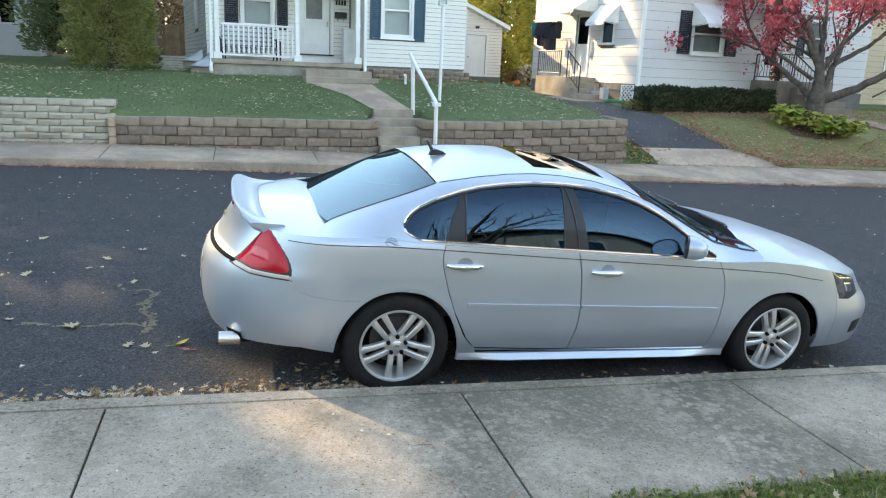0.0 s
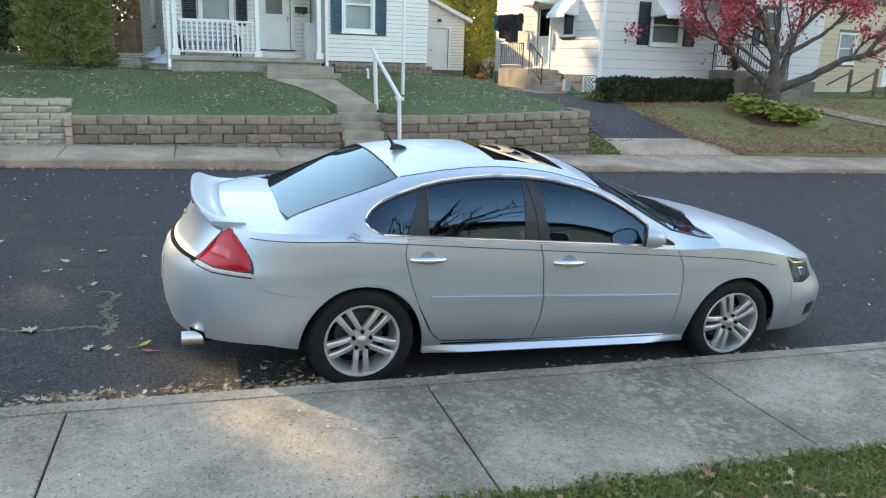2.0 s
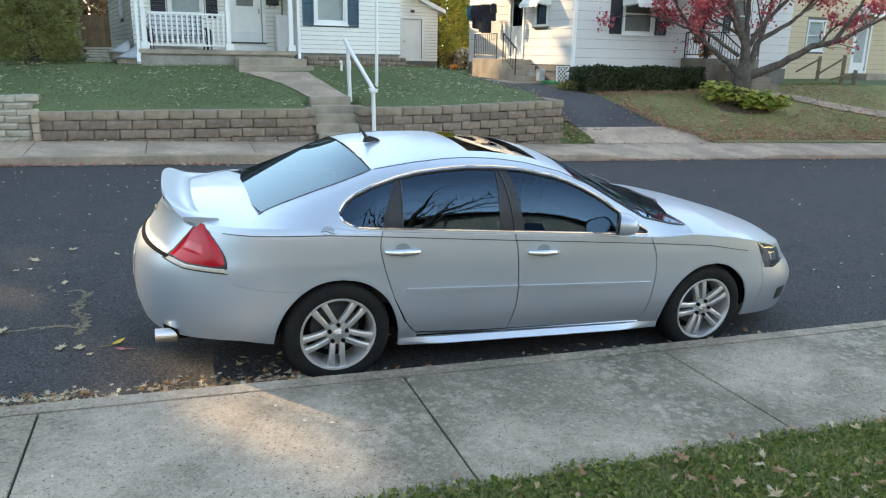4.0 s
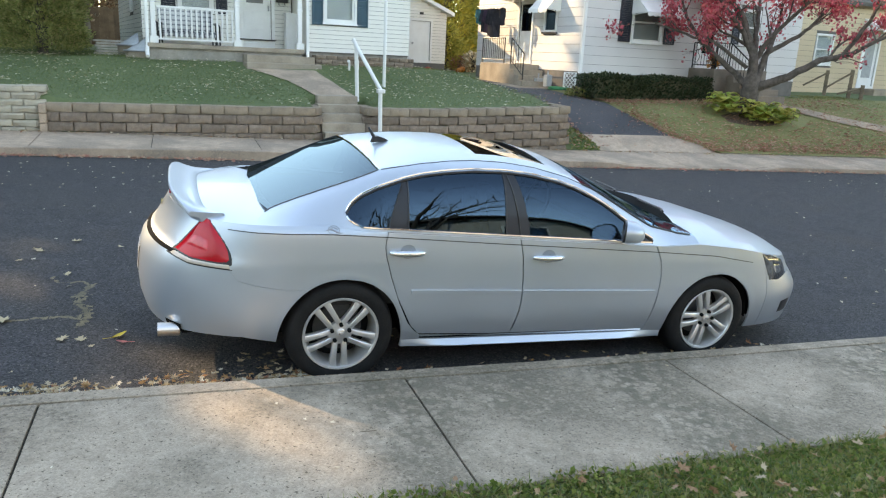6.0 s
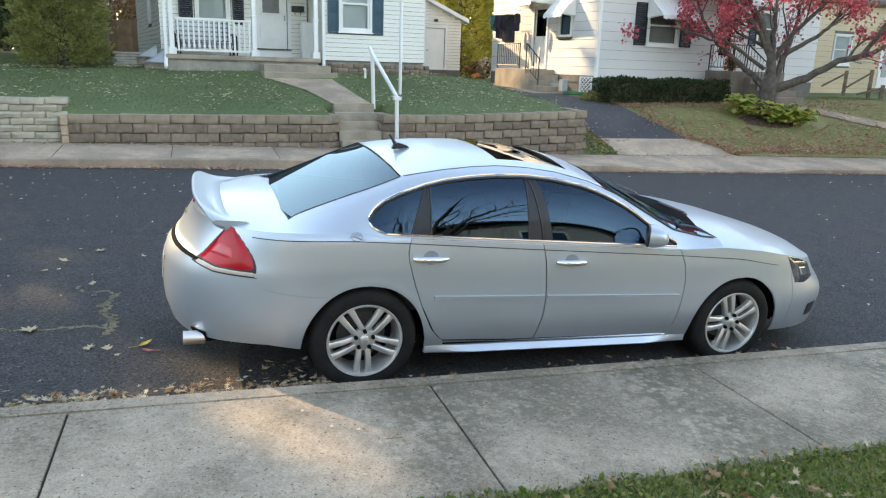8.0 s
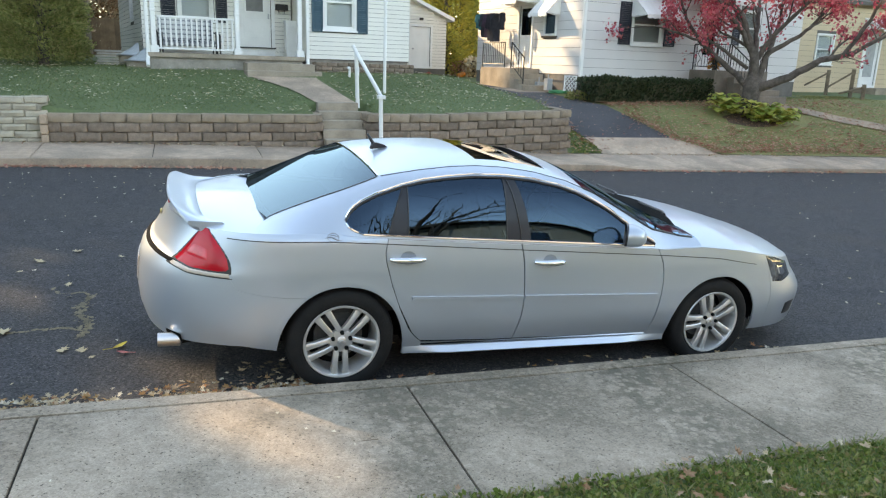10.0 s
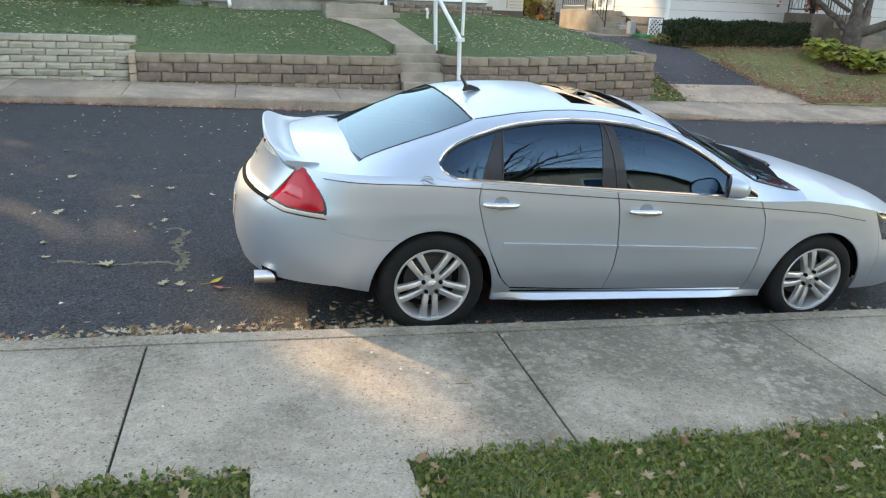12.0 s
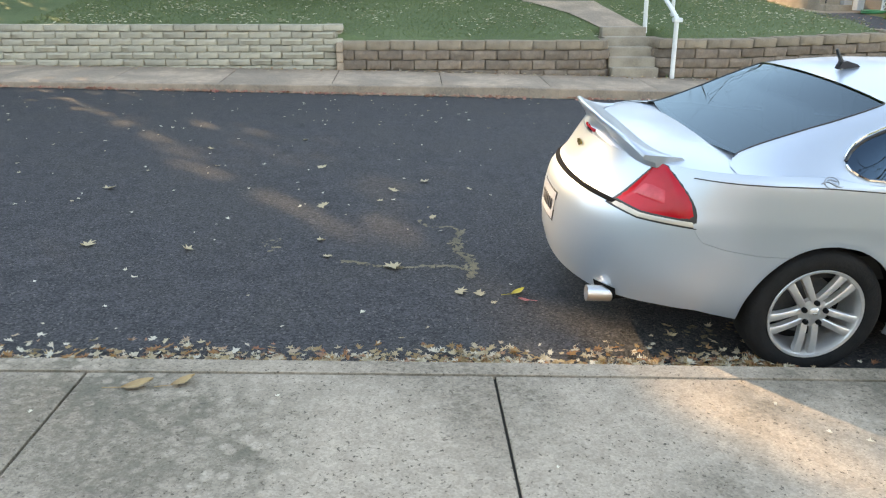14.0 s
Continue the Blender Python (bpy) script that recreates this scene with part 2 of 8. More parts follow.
M_CONC = rockmat("weathered_concrete", (0.465, 0.372, 0.283), (0.395, 0.312, 0.235), (0.225, 0.183, 0.135), (0.12, 0.095, 0.07), 0.9, 0.6, 130, 0.17, mott=14.0, lichen=(0.17, 0.145, 0.105))
M_CONC2 = rockmat("concrete_far", (0.485, 0.355, 0.26), (0.395, 0.29, 0.215), (0.275, 0.215, 0.165), (0.26, 0.22, 0.17), 0.9, 0.3, 90, 0.08, vary=0.10)
M_STEP = pm("step_concrete", (0.38, 0.315, 0.245), (0.25, 0.205, 0.16), 0.9, 2.5, 40, 0.4)
# the step concrete again, darkened for the tree's shade on the front stoop
M_STEPSHADE = pm("shaded_step_concrete", (0.25, 0.205, 0.165), (0.17, 0.14, 0.115), 0.9, 2.5, 40, 0.4)
M_ASPH = rockmat("asphalt", (0.061, 0.058, 0.059), (0.043, 0.0415, 0.043), (0.062, 0.058, 0.055), (0.17, 0.155, 0.135), 0.85, 0.9, 95, 0.55)
M_TAR = pm("worn_asphalt", (0.27, 0.215, 0.13), (0.15, 0.125, 0.085), 0.9, 6, 120, 0.6, detail=0.8)
M_DRIVE = pm("driveway_asphalt", (0.075, 0.072, 0.075), (0.05, 0.05, 0.053), 0.85, 0.7, 100, 0.6, detail=0.6)
M_GROUT = pm("joint_dirt", (0.05, 0.045, 0.035), (0.03, 0.027, 0.02), 0.95, 8, 60)
M_SOIL = pm("soil", (0.07, 0.06, 0.035), (0.045, 0.05, 0.02), 0.95, 1.0, 25, 0.5)
M_TURF = pm("turf", (0.12, 0.155, 0.065), (0.085, 0.12, 0.048), 0.95, 0.6, 18, 0.6, detail=0.6)
M_TURF2 = pm("dry_turf", (0.25, 0.215, 0.09), (0.155, 0.165, 0.06), 0.95, 0.7, 18, 0.6, detail=0.6)
M_BROWN = pm("brown_block", (0.275, 0.205, 0.155), (0.175, 0.13, 0.10), 0.95, 7, 45, 1.0, vary=0.20, bumpd=0.02)
# brown block made lighter, for the light on the wall's top faces
M_CAPLIT = pm("lit_cap_block", (0.33, 0.255, 0.185), (0.24, 0.185, 0.135), 0.95, 5, 45, 0.9, vary=0.10, bumpd=0.02)
M_GREYB = pm("grey_block", (0.43, 0.38, 0.295), (0.33, 0.29, 0.23), 0.95, 5, 45, 0.9, vary=0.15, bumpd=0.02)
M_SIDING = pm("cream_siding", (0.755, 0.735, 0.675), (0.70, 0.68, 0.625), 0.55, 0.6, 20, 0.03, vary=0.02)
M_WHITE = pm("white_paint", (0.80, 0.80, 0.78), (0.72, 0.72, 0.70), 0.5, 2, 30, 0.04)
M_SIDING2 = pm("white_siding", (0.66, 0.635, 0.62), (0.605, 0.585, 0.572), 0.5, 0.6, 20, 0.03, vary=0.02)
M_TAN = pm("tan_siding", (0.62, 0.48, 0.32), (0.55, 0.42, 0.28), 0.6, 0.6, 20, 0.03, vary=0.03)
M_TEAL = pm("teal_shutter", (0.028, 0.085, 0.115), (0.022, 0.068, 0.095), 0.5, 3, 30)
M_NAVY = pm("dark_shutter", (0.02, 0.024, 0.035), (0.016, 0.018, 0.026), 0.5, 3, 30)
M_BLACK = pm("black_iron", (0.018, 0.018, 0.018), (0.012, 0.012, 0.012), 0.45, 5, 50)
M_ROOF = pm("roof_shingle", (0.13, 0.115, 0.10), (0.075, 0.068, 0.06), 0.9, 3, 30, 0.5)
# wall core coloured dark, as the shadow lines under the lapped boards
M_GAPSHADE = pm("siding_gap_shade", (0.16, 0.15, 0.14), (0.12, 0.11, 0.10), 0.9, 3, 20)
M_BASE = pm("foundation", (0.33, 0.30, 0.26), (0.22, 0.20, 0.175), 0.9, 3, 30, 0.4)
M_WOOD = pm("weathered_wood", (0.25, 0.19, 0.13), (0.14, 0.105, 0.075), 0.85, 4, 50, 0.4)
M_FENCE = pm("fence_wood", (0.22, 0.13, 0.07), (0.13, 0.075, 0.04), 0.85, 3, 30, 0.3, vary=0.2)
M_CURTAIN = pm("curtain", (0.72, 0.74, 0.74), (0.62, 0.64, 0.65), 0.9, 6, 30)
M_BLIND = pm("grey_blind", (0.40, 0.41, 0.40), (0.33, 0.34, 0.34), 0.8, 5, 30)
M_UNLIT = pm("unlit_room_shade", (0.02, 0.021, 0.024), (0.012, 0.013, 0.015), 0.8, 3, 20)
M_GALV = pm("galvanised", (0.42, 0.43, 0.44), (0.33, 0.34, 0.35), 0.45, 3, 30, 0.05, metal=0.6)
M_PLASTIC = pm("grey_plastic", (0.45, 0.46, 0.46), (0.36, 0.37, 0.37), 0.5, 4, 30)
M_GREENP = pm("green_hose", (0.03, 0.26, 0.10), (0.02, 0.2, 0.08), 0.45, 4, 30)
M_PUMP = pm("pumpkin_skin", (0.60, 0.20, 0.03), (0.45, 0.14, 0.02), 0.55, 6, 30)
M_RED = pm("red_plastic", (0.35, 0.05, 0.03), (0.28, 0.04, 0.02), 0.5, 4, 30)
M_CLOTH = [pm("dark_cloth", (0.03, 0.03, 0.04), (0.018, 0.018, 0.024), 0.9, 8, 60, 0.3), pm("teal_cloth", (0.02, 0.15, 0.16), (0.015, 0.1, 0.11), 0.9, 8, 60, 0.3), pm("plum_cloth", (0.06, 0.035, 0.06), (0.04, 0.02, 0.04), 0.9, 8, 60, 0.3)]
M_BARK = pm("bark", (0.15, 0.12, 0.10), (0.07, 0.058, 0.048), 0.95, 7, 45, 0.9, bumpd=0.03)
M_MULCH = pm("mulch", (0.13, 0.075, 0.05), (0.07, 0.042, 0.03), 0.95, 9, 60, 0.8)
L_TURF = leafmat("grass_blades", [(0.11, 0.165, 0.062), (0.15, 0.205, 0.078), (0.20, 0.245, 0.095), (0.28, 0.275, 0.135)], 0.7, 0.4)
L_DRYTURF = leafmat("dry_grass_blades", [(0.16, 0.19, 0.055), (0.22, 0.235, 0.072), (0.31, 0.27, 0.11), (0.41, 0.31, 0.16)], 0.6, 0.3)
L_NEARG = leafmat("straggly_grass", [(0.10, 0.155, 0.04), (0.16, 0.215, 0.055), (0.25, 0.25, 0.09), (0.36, 0.29, 0.15)], 0.7, 0.35)
L_BROWN = leafmat("brown_leaves", [(0.30, 0.15, 0.08), (0.42, 0.26, 0.15), (0.52, 0.40, 0.26), (0.36, 0.20, 0.12), (0.60, 0.50, 0.36)], 0.7, 0.2)
L_ORANGE = leafmat("orange_flowers", [(0.55, 0.16, 0.03), (0.62, 0.25, 0.05), (0.40, 0.12, 0.03), (0.20, 0.16, 0.05)], 0.6, 0.3)
L_IVY = leafmat("groundcover_leaves", [(0.07, 0.115, 0.026), (0.12, 0.18, 0.036), (0.18, 0.235, 0.055), (0.30, 0.30, 0.09), (0.28, 0.20, 0.09)], 0.55, 0.35)
L_RED = leafmat("red_leaves", [(0.42, 0.05, 0.075), (0.58, 0.10, 0.14), (0.70, 0.20, 0.22), (0.50, 0.16, 0.14)], 0.55, 0.45)
L_HEDGE = leafmat("hedge_leaves", [(0.018, 0.030, 0.015), (0.03, 0.048, 0.021), (0.045, 0.065, 0.026), (0.045, 0.05, 0.024)], 0.5, 0.2)
L_CONIF = leafmat("evergreen_sprays", [(0.20, 0.235, 0.085), (0.30, 0.325, 0.12), (0.40, 0.40, 0.16), (0.47, 0.40, 0.20)], 0.6, 0.5)
L_YEW = leafmat("yew_sprays", [(0.016, 0.034, 0.012), (0.028, 0.052, 0.018), (0.045, 0.07, 0.022)], 0.6, 0.2)
L_SPRUCE = leafmat("spruce_sprays", [(0.11, 0.15, 0.07), (0.16, 0.20, 0.09), (0.2, 0.24, 0.11)], 0.6, 0.4)
L_YELLOW = leafmat("yellow_leaves", [(0.26, 0.28, 0.07), (0.48, 0.43, 0.10), (0.62, 0.52, 0.12), (0.36, 0.36, 0.10)], 0.6, 0.4)
L_HOSTA = leafmat("hosta_leaves", [(0.24, 0.33, 0.08), (0.38, 0.45, 0.10), (0.54, 0.52, 0.14), (0.50, 0.42, 0.12)], 0.5, 0.4)
L_FALL = leafmat("fallen_leaves", [(0.30, 0.18, 0.08), (0.46, 0.33, 0.18), (0.58, 0.48, 0.33), (0.66, 0.60, 0.48), (0.42, 0.22, 0.08), (0.34, 0.14, 0.08), (0.52, 0.44, 0.30)], 0.7, 0.15)
L_PALE = leafmat("pale_fallen_leaves", [(0.55, 0.46, 0.32), (0.70, 0.61, 0.46), (0.78, 0.72, 0.58), (0.62, 0.52, 0.36), (0.48, 0.36, 0.20)], 0.7, 0.15)
L_RUST = leafmat("rust_fallen_leaves", [(0.36, 0.15, 0.10), (0.50, 0.24, 0.16), (0.60, 0.38, 0.27), (0.42, 0.12, 0.10), (0.55, 0.42, 0.30)], 0.7, 0.15)
G_HOUSE = glassmat("window_glass", (0.85, 0.88, 0.88), 0.0, 1.35)
# car
M_PAINT = pm("silver_paint", (0.495, 0.555, 0.61), (0.465, 0.525, 0.58), 0.35, 0.8, 900, 0.0, metal=0.62, coat=0.3, detail=0.5)
M_CHROME = pm("chrome", (0.85, 0.85, 0.85), (0.8, 0.8, 0.8), 0.08, 3, 30, metal=1.0)
M_TIP = pm("brushed_steel", (0.80, 0.79, 0.77), (0.70, 0.69, 0.67), 0.34, 3, 60, metal=1.0)
M_ALLOY = pm("alloy", (0.74, 0.73, 0.71), (0.68, 0.67, 0.655), 0.33, 3, 60, metal=0.65)
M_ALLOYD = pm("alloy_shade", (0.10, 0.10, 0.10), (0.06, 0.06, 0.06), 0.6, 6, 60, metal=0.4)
M_TYRE = pm("tyre_rubber", (0.017, 0.0165, 0.016), (0.011, 0.011, 0.011), 0.8, 9, 80, 0.2, spec=0.25)
M_TRIM = pm("black_trim", (0.02, 0.02, 0.022), (0.014, 0.014, 0.016), 0.35, 6, 60)
M_PILLAR = pm("pillar_film", (0.026, 0.027, 0.031), (0.02, 0.021, 0.025), 0.3, 6, 60, spec=0.3, coat=0.1)
M_LINER = pm("underbody_and_shade_black", (0.012, 0.012, 0.012), (0.008, 0.008, 0.008), 0.95, 6, 60, spec=0.08)
M_CABIN = pm("cabin_grey", (0.05, 0.048, 0.046), (0.035, 0.034, 0.033), 0.8, 6, 60)
M_LAMP = pm("red_lens", (0.62, 0.006, 0.020), (0.48, 0.004, 0.014), 0.2, 5, 14, spec=0.3, coat=0.15)
M_LAMPW = pm("clear_lens", (0.62, 0.52, 0.40), (0.50, 0.44, 0.36), 0.15, 8, 40, coat=1.0)
M_PLATE = pm("plate_white", (0.42, 0.42, 0.43), (0.36, 0.36, 0.38), 0.4, 5, 40)
M_GOLD = pm("gold_emblem", (0.60, 0.40, 0.10), (0.5, 0.33, 0.08), 0.25, 5, 40, metal=0.9)
G_TINT = glassmat("tinted_glass", (0.06, 0.065, 0.07), 0.0, 1.8, (0.42, 0.72, 1.0))
G_REAR = glassmat("rear_glass", (0.05, 0.06, 0.07), 0.0, 1.62, (0.36, 0.49, 0.56))
G_FRONT = glassmat("front_glass", (0.18, 0.19, 0.195), 0.0, 1.7, (0.42, 0.72, 1.0))
G_ROOF = glassmat("roof_glass", (0.03, 0.03, 0.03), 0.0, 1.8)

# ---------- levels of the place ----------
def near_gutter(x):
    return -(0.022 * x + 0.07 * math.tanh(x / 4))


def far_gutter(x):
    return 0.02 - 0.0245 * x


def walk_top(x):
    return near_gutter(x) + 0.19


def far_kerb(x):
    dip = smooth01((x - 7.9) / 0.9) * smooth01((13.0 - x) / 0.9)
    return lerp(x, [-40, 0, 13, 40], [0.80, 0.20, -0.19, -0.90]) - 0.075 * dip


def far_back(x):
    return lerp(x, [-40, -3, 2, 8, 13, 40], [0.95, 0.33, 0.20, 0.0, -0.08, -0.75])


KERB, TOOL, WALK = -0.245, -0.375, -1.53
FK, FB = 9.60, 11.20


def road_z(x, y):
    s = (y - KERB) / (FK - KERB)
    return near_gutter(x) * (1 - s) + far_gutter(x) * s + 0.135 * math.sin(math.pi * s)


def land(x, y):
    """The ground level under and behind everything."""
    if y < WALK:
        return walk_top(x) - 0.015 + 0.11 * min(3.0, WALK - y)
    if y < FB:
        return min(near_gutter(x), far_gutter(x)) - 0.25
    if 1.80 < x < 3.12 and y < 12.44:
        return -0.1
    lot1 = lerp(y, [11.2, 11.5, 12.5, 15.3, 20, 30, 60], [0.84, 0.86, 1.06, 1.66, 1.72, 1.80, 2.0])
    lot1 += lerp(y, [11.2, 12.2, 14.0], [0.035, 0.03, 0.0]) * min(3.5, max(0.0, x - 4.4))
    left = lerp(y, [11.2, 11.5, 15.3, 20, 30, 60], [1.10, 1.10, 1.60, 1.75, 1.85, 2.1])
    k = smooth01((-2.6 - x) / 1.4)
    lot1 = lot1 * (1 - k) + left * k
    z0 = far_back(x)
    lot2 = lerp(y, [11.2, 12.3, 14, 15.8, 20, 30, 60], [z0, 0.34 + 0.4 * min(z0, 0), 0.95, 1.17, 1.33, 1.52, 1.8])
    xb = lerp(y, [12.6, 20, 30], [7.84, 6.0, 5.0])
    wd = lerp(y, [12.6, 13.2, 15, 20], [0.12, 0.5, 2.2, 3.6])
    k = smooth01((x - xb) / wd + 0.5)
    return lot1 * (1 - k) + lot2 * k


def sheet(name, xs, ys, zf, material, parent=None, inside=None):
    """A sheet over the lines xs and ys at the height zf."""
    nx = len(xs)
    vs = [(x, y, zf(x, y)) for y in ys for x in xs]
    fs = []
    for j in range(len(ys) - 1):
        for i in range(nx - 1):
            if inside is None or inside((xs[i] + xs[i + 1]) / 2, (ys[j] + ys[j + 1]) / 2):
                fs.append((j * nx + i, j * nx + i + 1, (j + 1) * nx + i + 1, (j + 1) * nx + i))
    return rawmesh(name, vs, fs, material, parent, True)


def steps_of(*spans):
    out = []
    for a, b, d in spans:
        n = max(1, round((b - a) / d))
        out += [a + (b - a) * i / n for i in range(n)]
    return out + [spans[-1][1]]


GX = steps_of((-400, -60, 40), (-60, -14, 4), (-14, 1.79, 0.4), (1.79, 1.81, 0.02), (1.81, 3.11, 0.4), (3.11, 3.13, 0.02), (3.13, 22, 0.4), (22, 60, 4), (60, 400, 40))
GY = steps_of((-300, -30, 30), (-30, -8, 2), (-8, WALK - 0.005, 0.4), (WALK - 0.005, WALK, 0.01), (WALK, FB - 0.01, 2.5), (FB - 0.01, 12.43, 0.25), (12.43, 12.45, 0.02), (12.45, 16.5, 0.25), (16.5, 32, 1.0), (32, 60, 4), (60, 400, 40))
ground = tagged(sheet("ground", GX, GY, land, M_TURF), "green autumn lawn ground rising behind the street", "ground", kind="structure")

RX = steps_of((-200, -20, 10), (-20, 30, 0.5), (30, 200, 10))
RY = steps_of((KERB - 0.02, FK + 0.02, 0.4))
road = tagged(sheet("road", RX, RY, road_z, M_ASPH), "dark asphalt street with worn patches and fallen leaves", "road", kind="structure")


def strip(name, xs, prof, material, parent=None):
    """A long strip over xs with the cross-section prof(x) of (y, z)."""
    bm = bmesh.new()
    grid(bm, [[(x, y, z) for y, z in prof(x)] for x in xs])
    return part(name, bm, material, parent)


# near kerb and pavement: slabs follow at the end of the file
tagged(strip("kerb_near", steps_of((-60, -8, 2), (-8, 10, 0.25), (10, 60, 2)), lambda x: [(KERB, near_gutter(x) - 0.2), (KERB - 0.004, walk_top(x) - 0.02), (KERB - 0.02, walk_top(x)), (TOOL + 0.0015, walk_top(x) + 0.002), (TOOL - 0.0005, walk_top(x) - 0.03)], M_CONC), "grey concrete kerb beside the pavement", "kerb", kind="structure")
pave_near = tagged(strip("pavement_near", steps_of((-60, 60, 0.5)), lambda x: [(TOOL + 0.02, walk_top(x) - 0.022), (WALK - 0.1, walk_top(x) - 0.012)], M_GROUT), "grey weathered concrete pavement in jointed slabs", "pavement", kind="structure")
tagged(strip("kerb_far", steps_of((-60, -14, 2), (-14, 26, 0.25), (26, 60, 2)), lambda x: [(FK, far_gutter(x) - 0.15), (FK + 0.004, far_kerb(x) - 0.015), (FK + 0.02, far_kerb(x)), (FK + 0.16, far_kerb(x) + 0.004), (FK + 0.17, far_kerb(x) - 0.03)], M_CONC2), "pale concrete kerb across the street", "kerb", kind="structure")


def far_walk_z(x, y):
    s = (y - FK) / (FB - FK)
    return far_kerb(x) * (1 - s) + far_back(x) * s


pave_far = tagged(sheet("pavement_far", steps_of((-60, -14, 2), (-14, 26, 0.5), (26, 60, 2)), [FK + 0.1, FB + 0.35], lambda x, y: far_walk_z(x, y) - 0.02, M_GROUT), "pale concrete pavement of wide slabs across the street", "pavement", kind="structure")

# front path where the camera stands
def near_path(bm):
    grid(bm, [[(x, y, land(x, y) + 0.03) for x in (-1.07, -0.78, -0.45)] for y in (WALK - 0.03, -2.6, -3.6, -4.6, -5.6, -8.0, -9.5, -11.5)])
    return bm


tagged(part("front_path", near_path(bmesh.new()), M_CONC), "narrow pale concrete garden path meeting the pavement", "path", kind="structure")

# driveway and apron
def drive_edges(y):
    return lerp(y, [11.2, 12.05, 15.5, 20, 26], [8.80, 8.75, 8.0, 6.7, 5.7]), lerp(y, [11.2, 12.05, 15.5, 20, 26], [12.42, 11.4, 9.85, 8.9, 8.0])


bm = bmesh.new()
grid(bm, [[(a + (b - a) * k / 8, y, land(a + (b - a) * k / 8, y) + 0.03) for k in range(9)] for y in steps_of((12.05, 26, 0.5)) for a, b in [drive_edges(y)]])
tagged(part("driveway", bm, M_DRIVE, smooth=True), "dark asphalt driveway sloping up between two houses", "driveway", kind="structure")
bm = bmesh.new()
grid(bm, [[(a + (b - a) * k / 8, y, land(a + (b - a) * k / 8, y) * s + far_back(a + (b - a) * k / 8) * (1 - s) + 0.008 + 0.026 * s) for k in range(9)] for y, s in ((11.22, 0), (11.3, 0), (11.6, 1), (11.9, 1), (12.09, 1)) for a, b in [drive_edges(y)]])
tagged(part("driveway_apron", bm, M_CONC2, smooth=True), "pale concrete driveway apron above the pavement", "driveway", kind="structure")
bm = bmesh.new()
grid(bm, [[(drive_edges(y)[1] - 0.05 + (24 - drive_edges(y)[1]) * k / 24, y, (lambda q: max(land(q, y), far_back(q)) + 0.016)(drive_edges(y)[1] - 0.05 + (24 - drive_edges(y)[1]) * k / 24)) for k in range(25)] for y in steps_of((11.19, 16.2, 0.25))])
tagged(part("dry_lawn", bm, M_TURF2, smooth=True), "patchy brown autumn lawn beside the driveway", "lawn", kind="structure")

# ---------- houses ----------
def siding(bm, u0, u1, z0, z1, v, step, holes=(), proud=0.020):
    """Lapped boards across a wall that faces -v, left out where a hole (u0, u1, z0, z1) is."""
    n = max(1, round((z1 - z0) / step))
    for i in range(n):
        a, b = z0 + (z1 - z0) * i / n + min(0.008, 0.07 * step), z0 + (z1 - z0) * (i + 1) / n
        cuts = sorted((h[0], h[1]) for h in holes if h[2] < (a + b) / 2 < h[3])
        x = u0
        for c, d in cuts + [(u1, u1)]:
            if c - x > 0.01:
                p = [(x, v - proud, a), (c, v - proud, a), (c, v - 0.002, b), (x, v - 0.002, b)]
                bm.faces.new([bm.verts.new(q) for q in p])
                bm.faces.new([bm.verts.new(q) for q in [(x, v, a), (c, v, a), (c, v - proud, a), (x, v - proud, a)]])
            x = d
    return bm


def wall_core(u0, u1, z0, z1, v0, v1, holes=()):
    """A wall with thickness and openings through it."""
    bm = bmesh.new()
    us = sorted({u0, u1, *(h[0] for h in holes), *(h[1] for h in holes)})
    zs = sorted({z0, z1, *(h[2] for h in holes), *(h[3] for h in holes)})
    for a, b in zip(us, us[1:]):
        for c, d in zip(zs, zs[1:]):
            if not any(h[0] < (a + b) / 2 < h[1] and h[2] < (c + d) / 2 < h[3] for h in holes):
                box(bm, a, b, v0, v1, c, d)
    bmesh.ops.remove_doubles(bm, verts=bm.verts, dist=0.0005)
    return bm


def ringframe(u0, u1, z0, z1, v0, v1, w):
    bm = bmesh.new()
    box(bm, u0, u0 + w, v0, v1, z0, z1)
    box(bm, u1 - w, u1, v0, v1, z0, z1)
    box(bm, u0 + w, u1 - w, v0, v1, z0, z0 + w)
    box(bm, u0 + w, u1 - w, v0, v1, z1 - w, z1)
    return bm


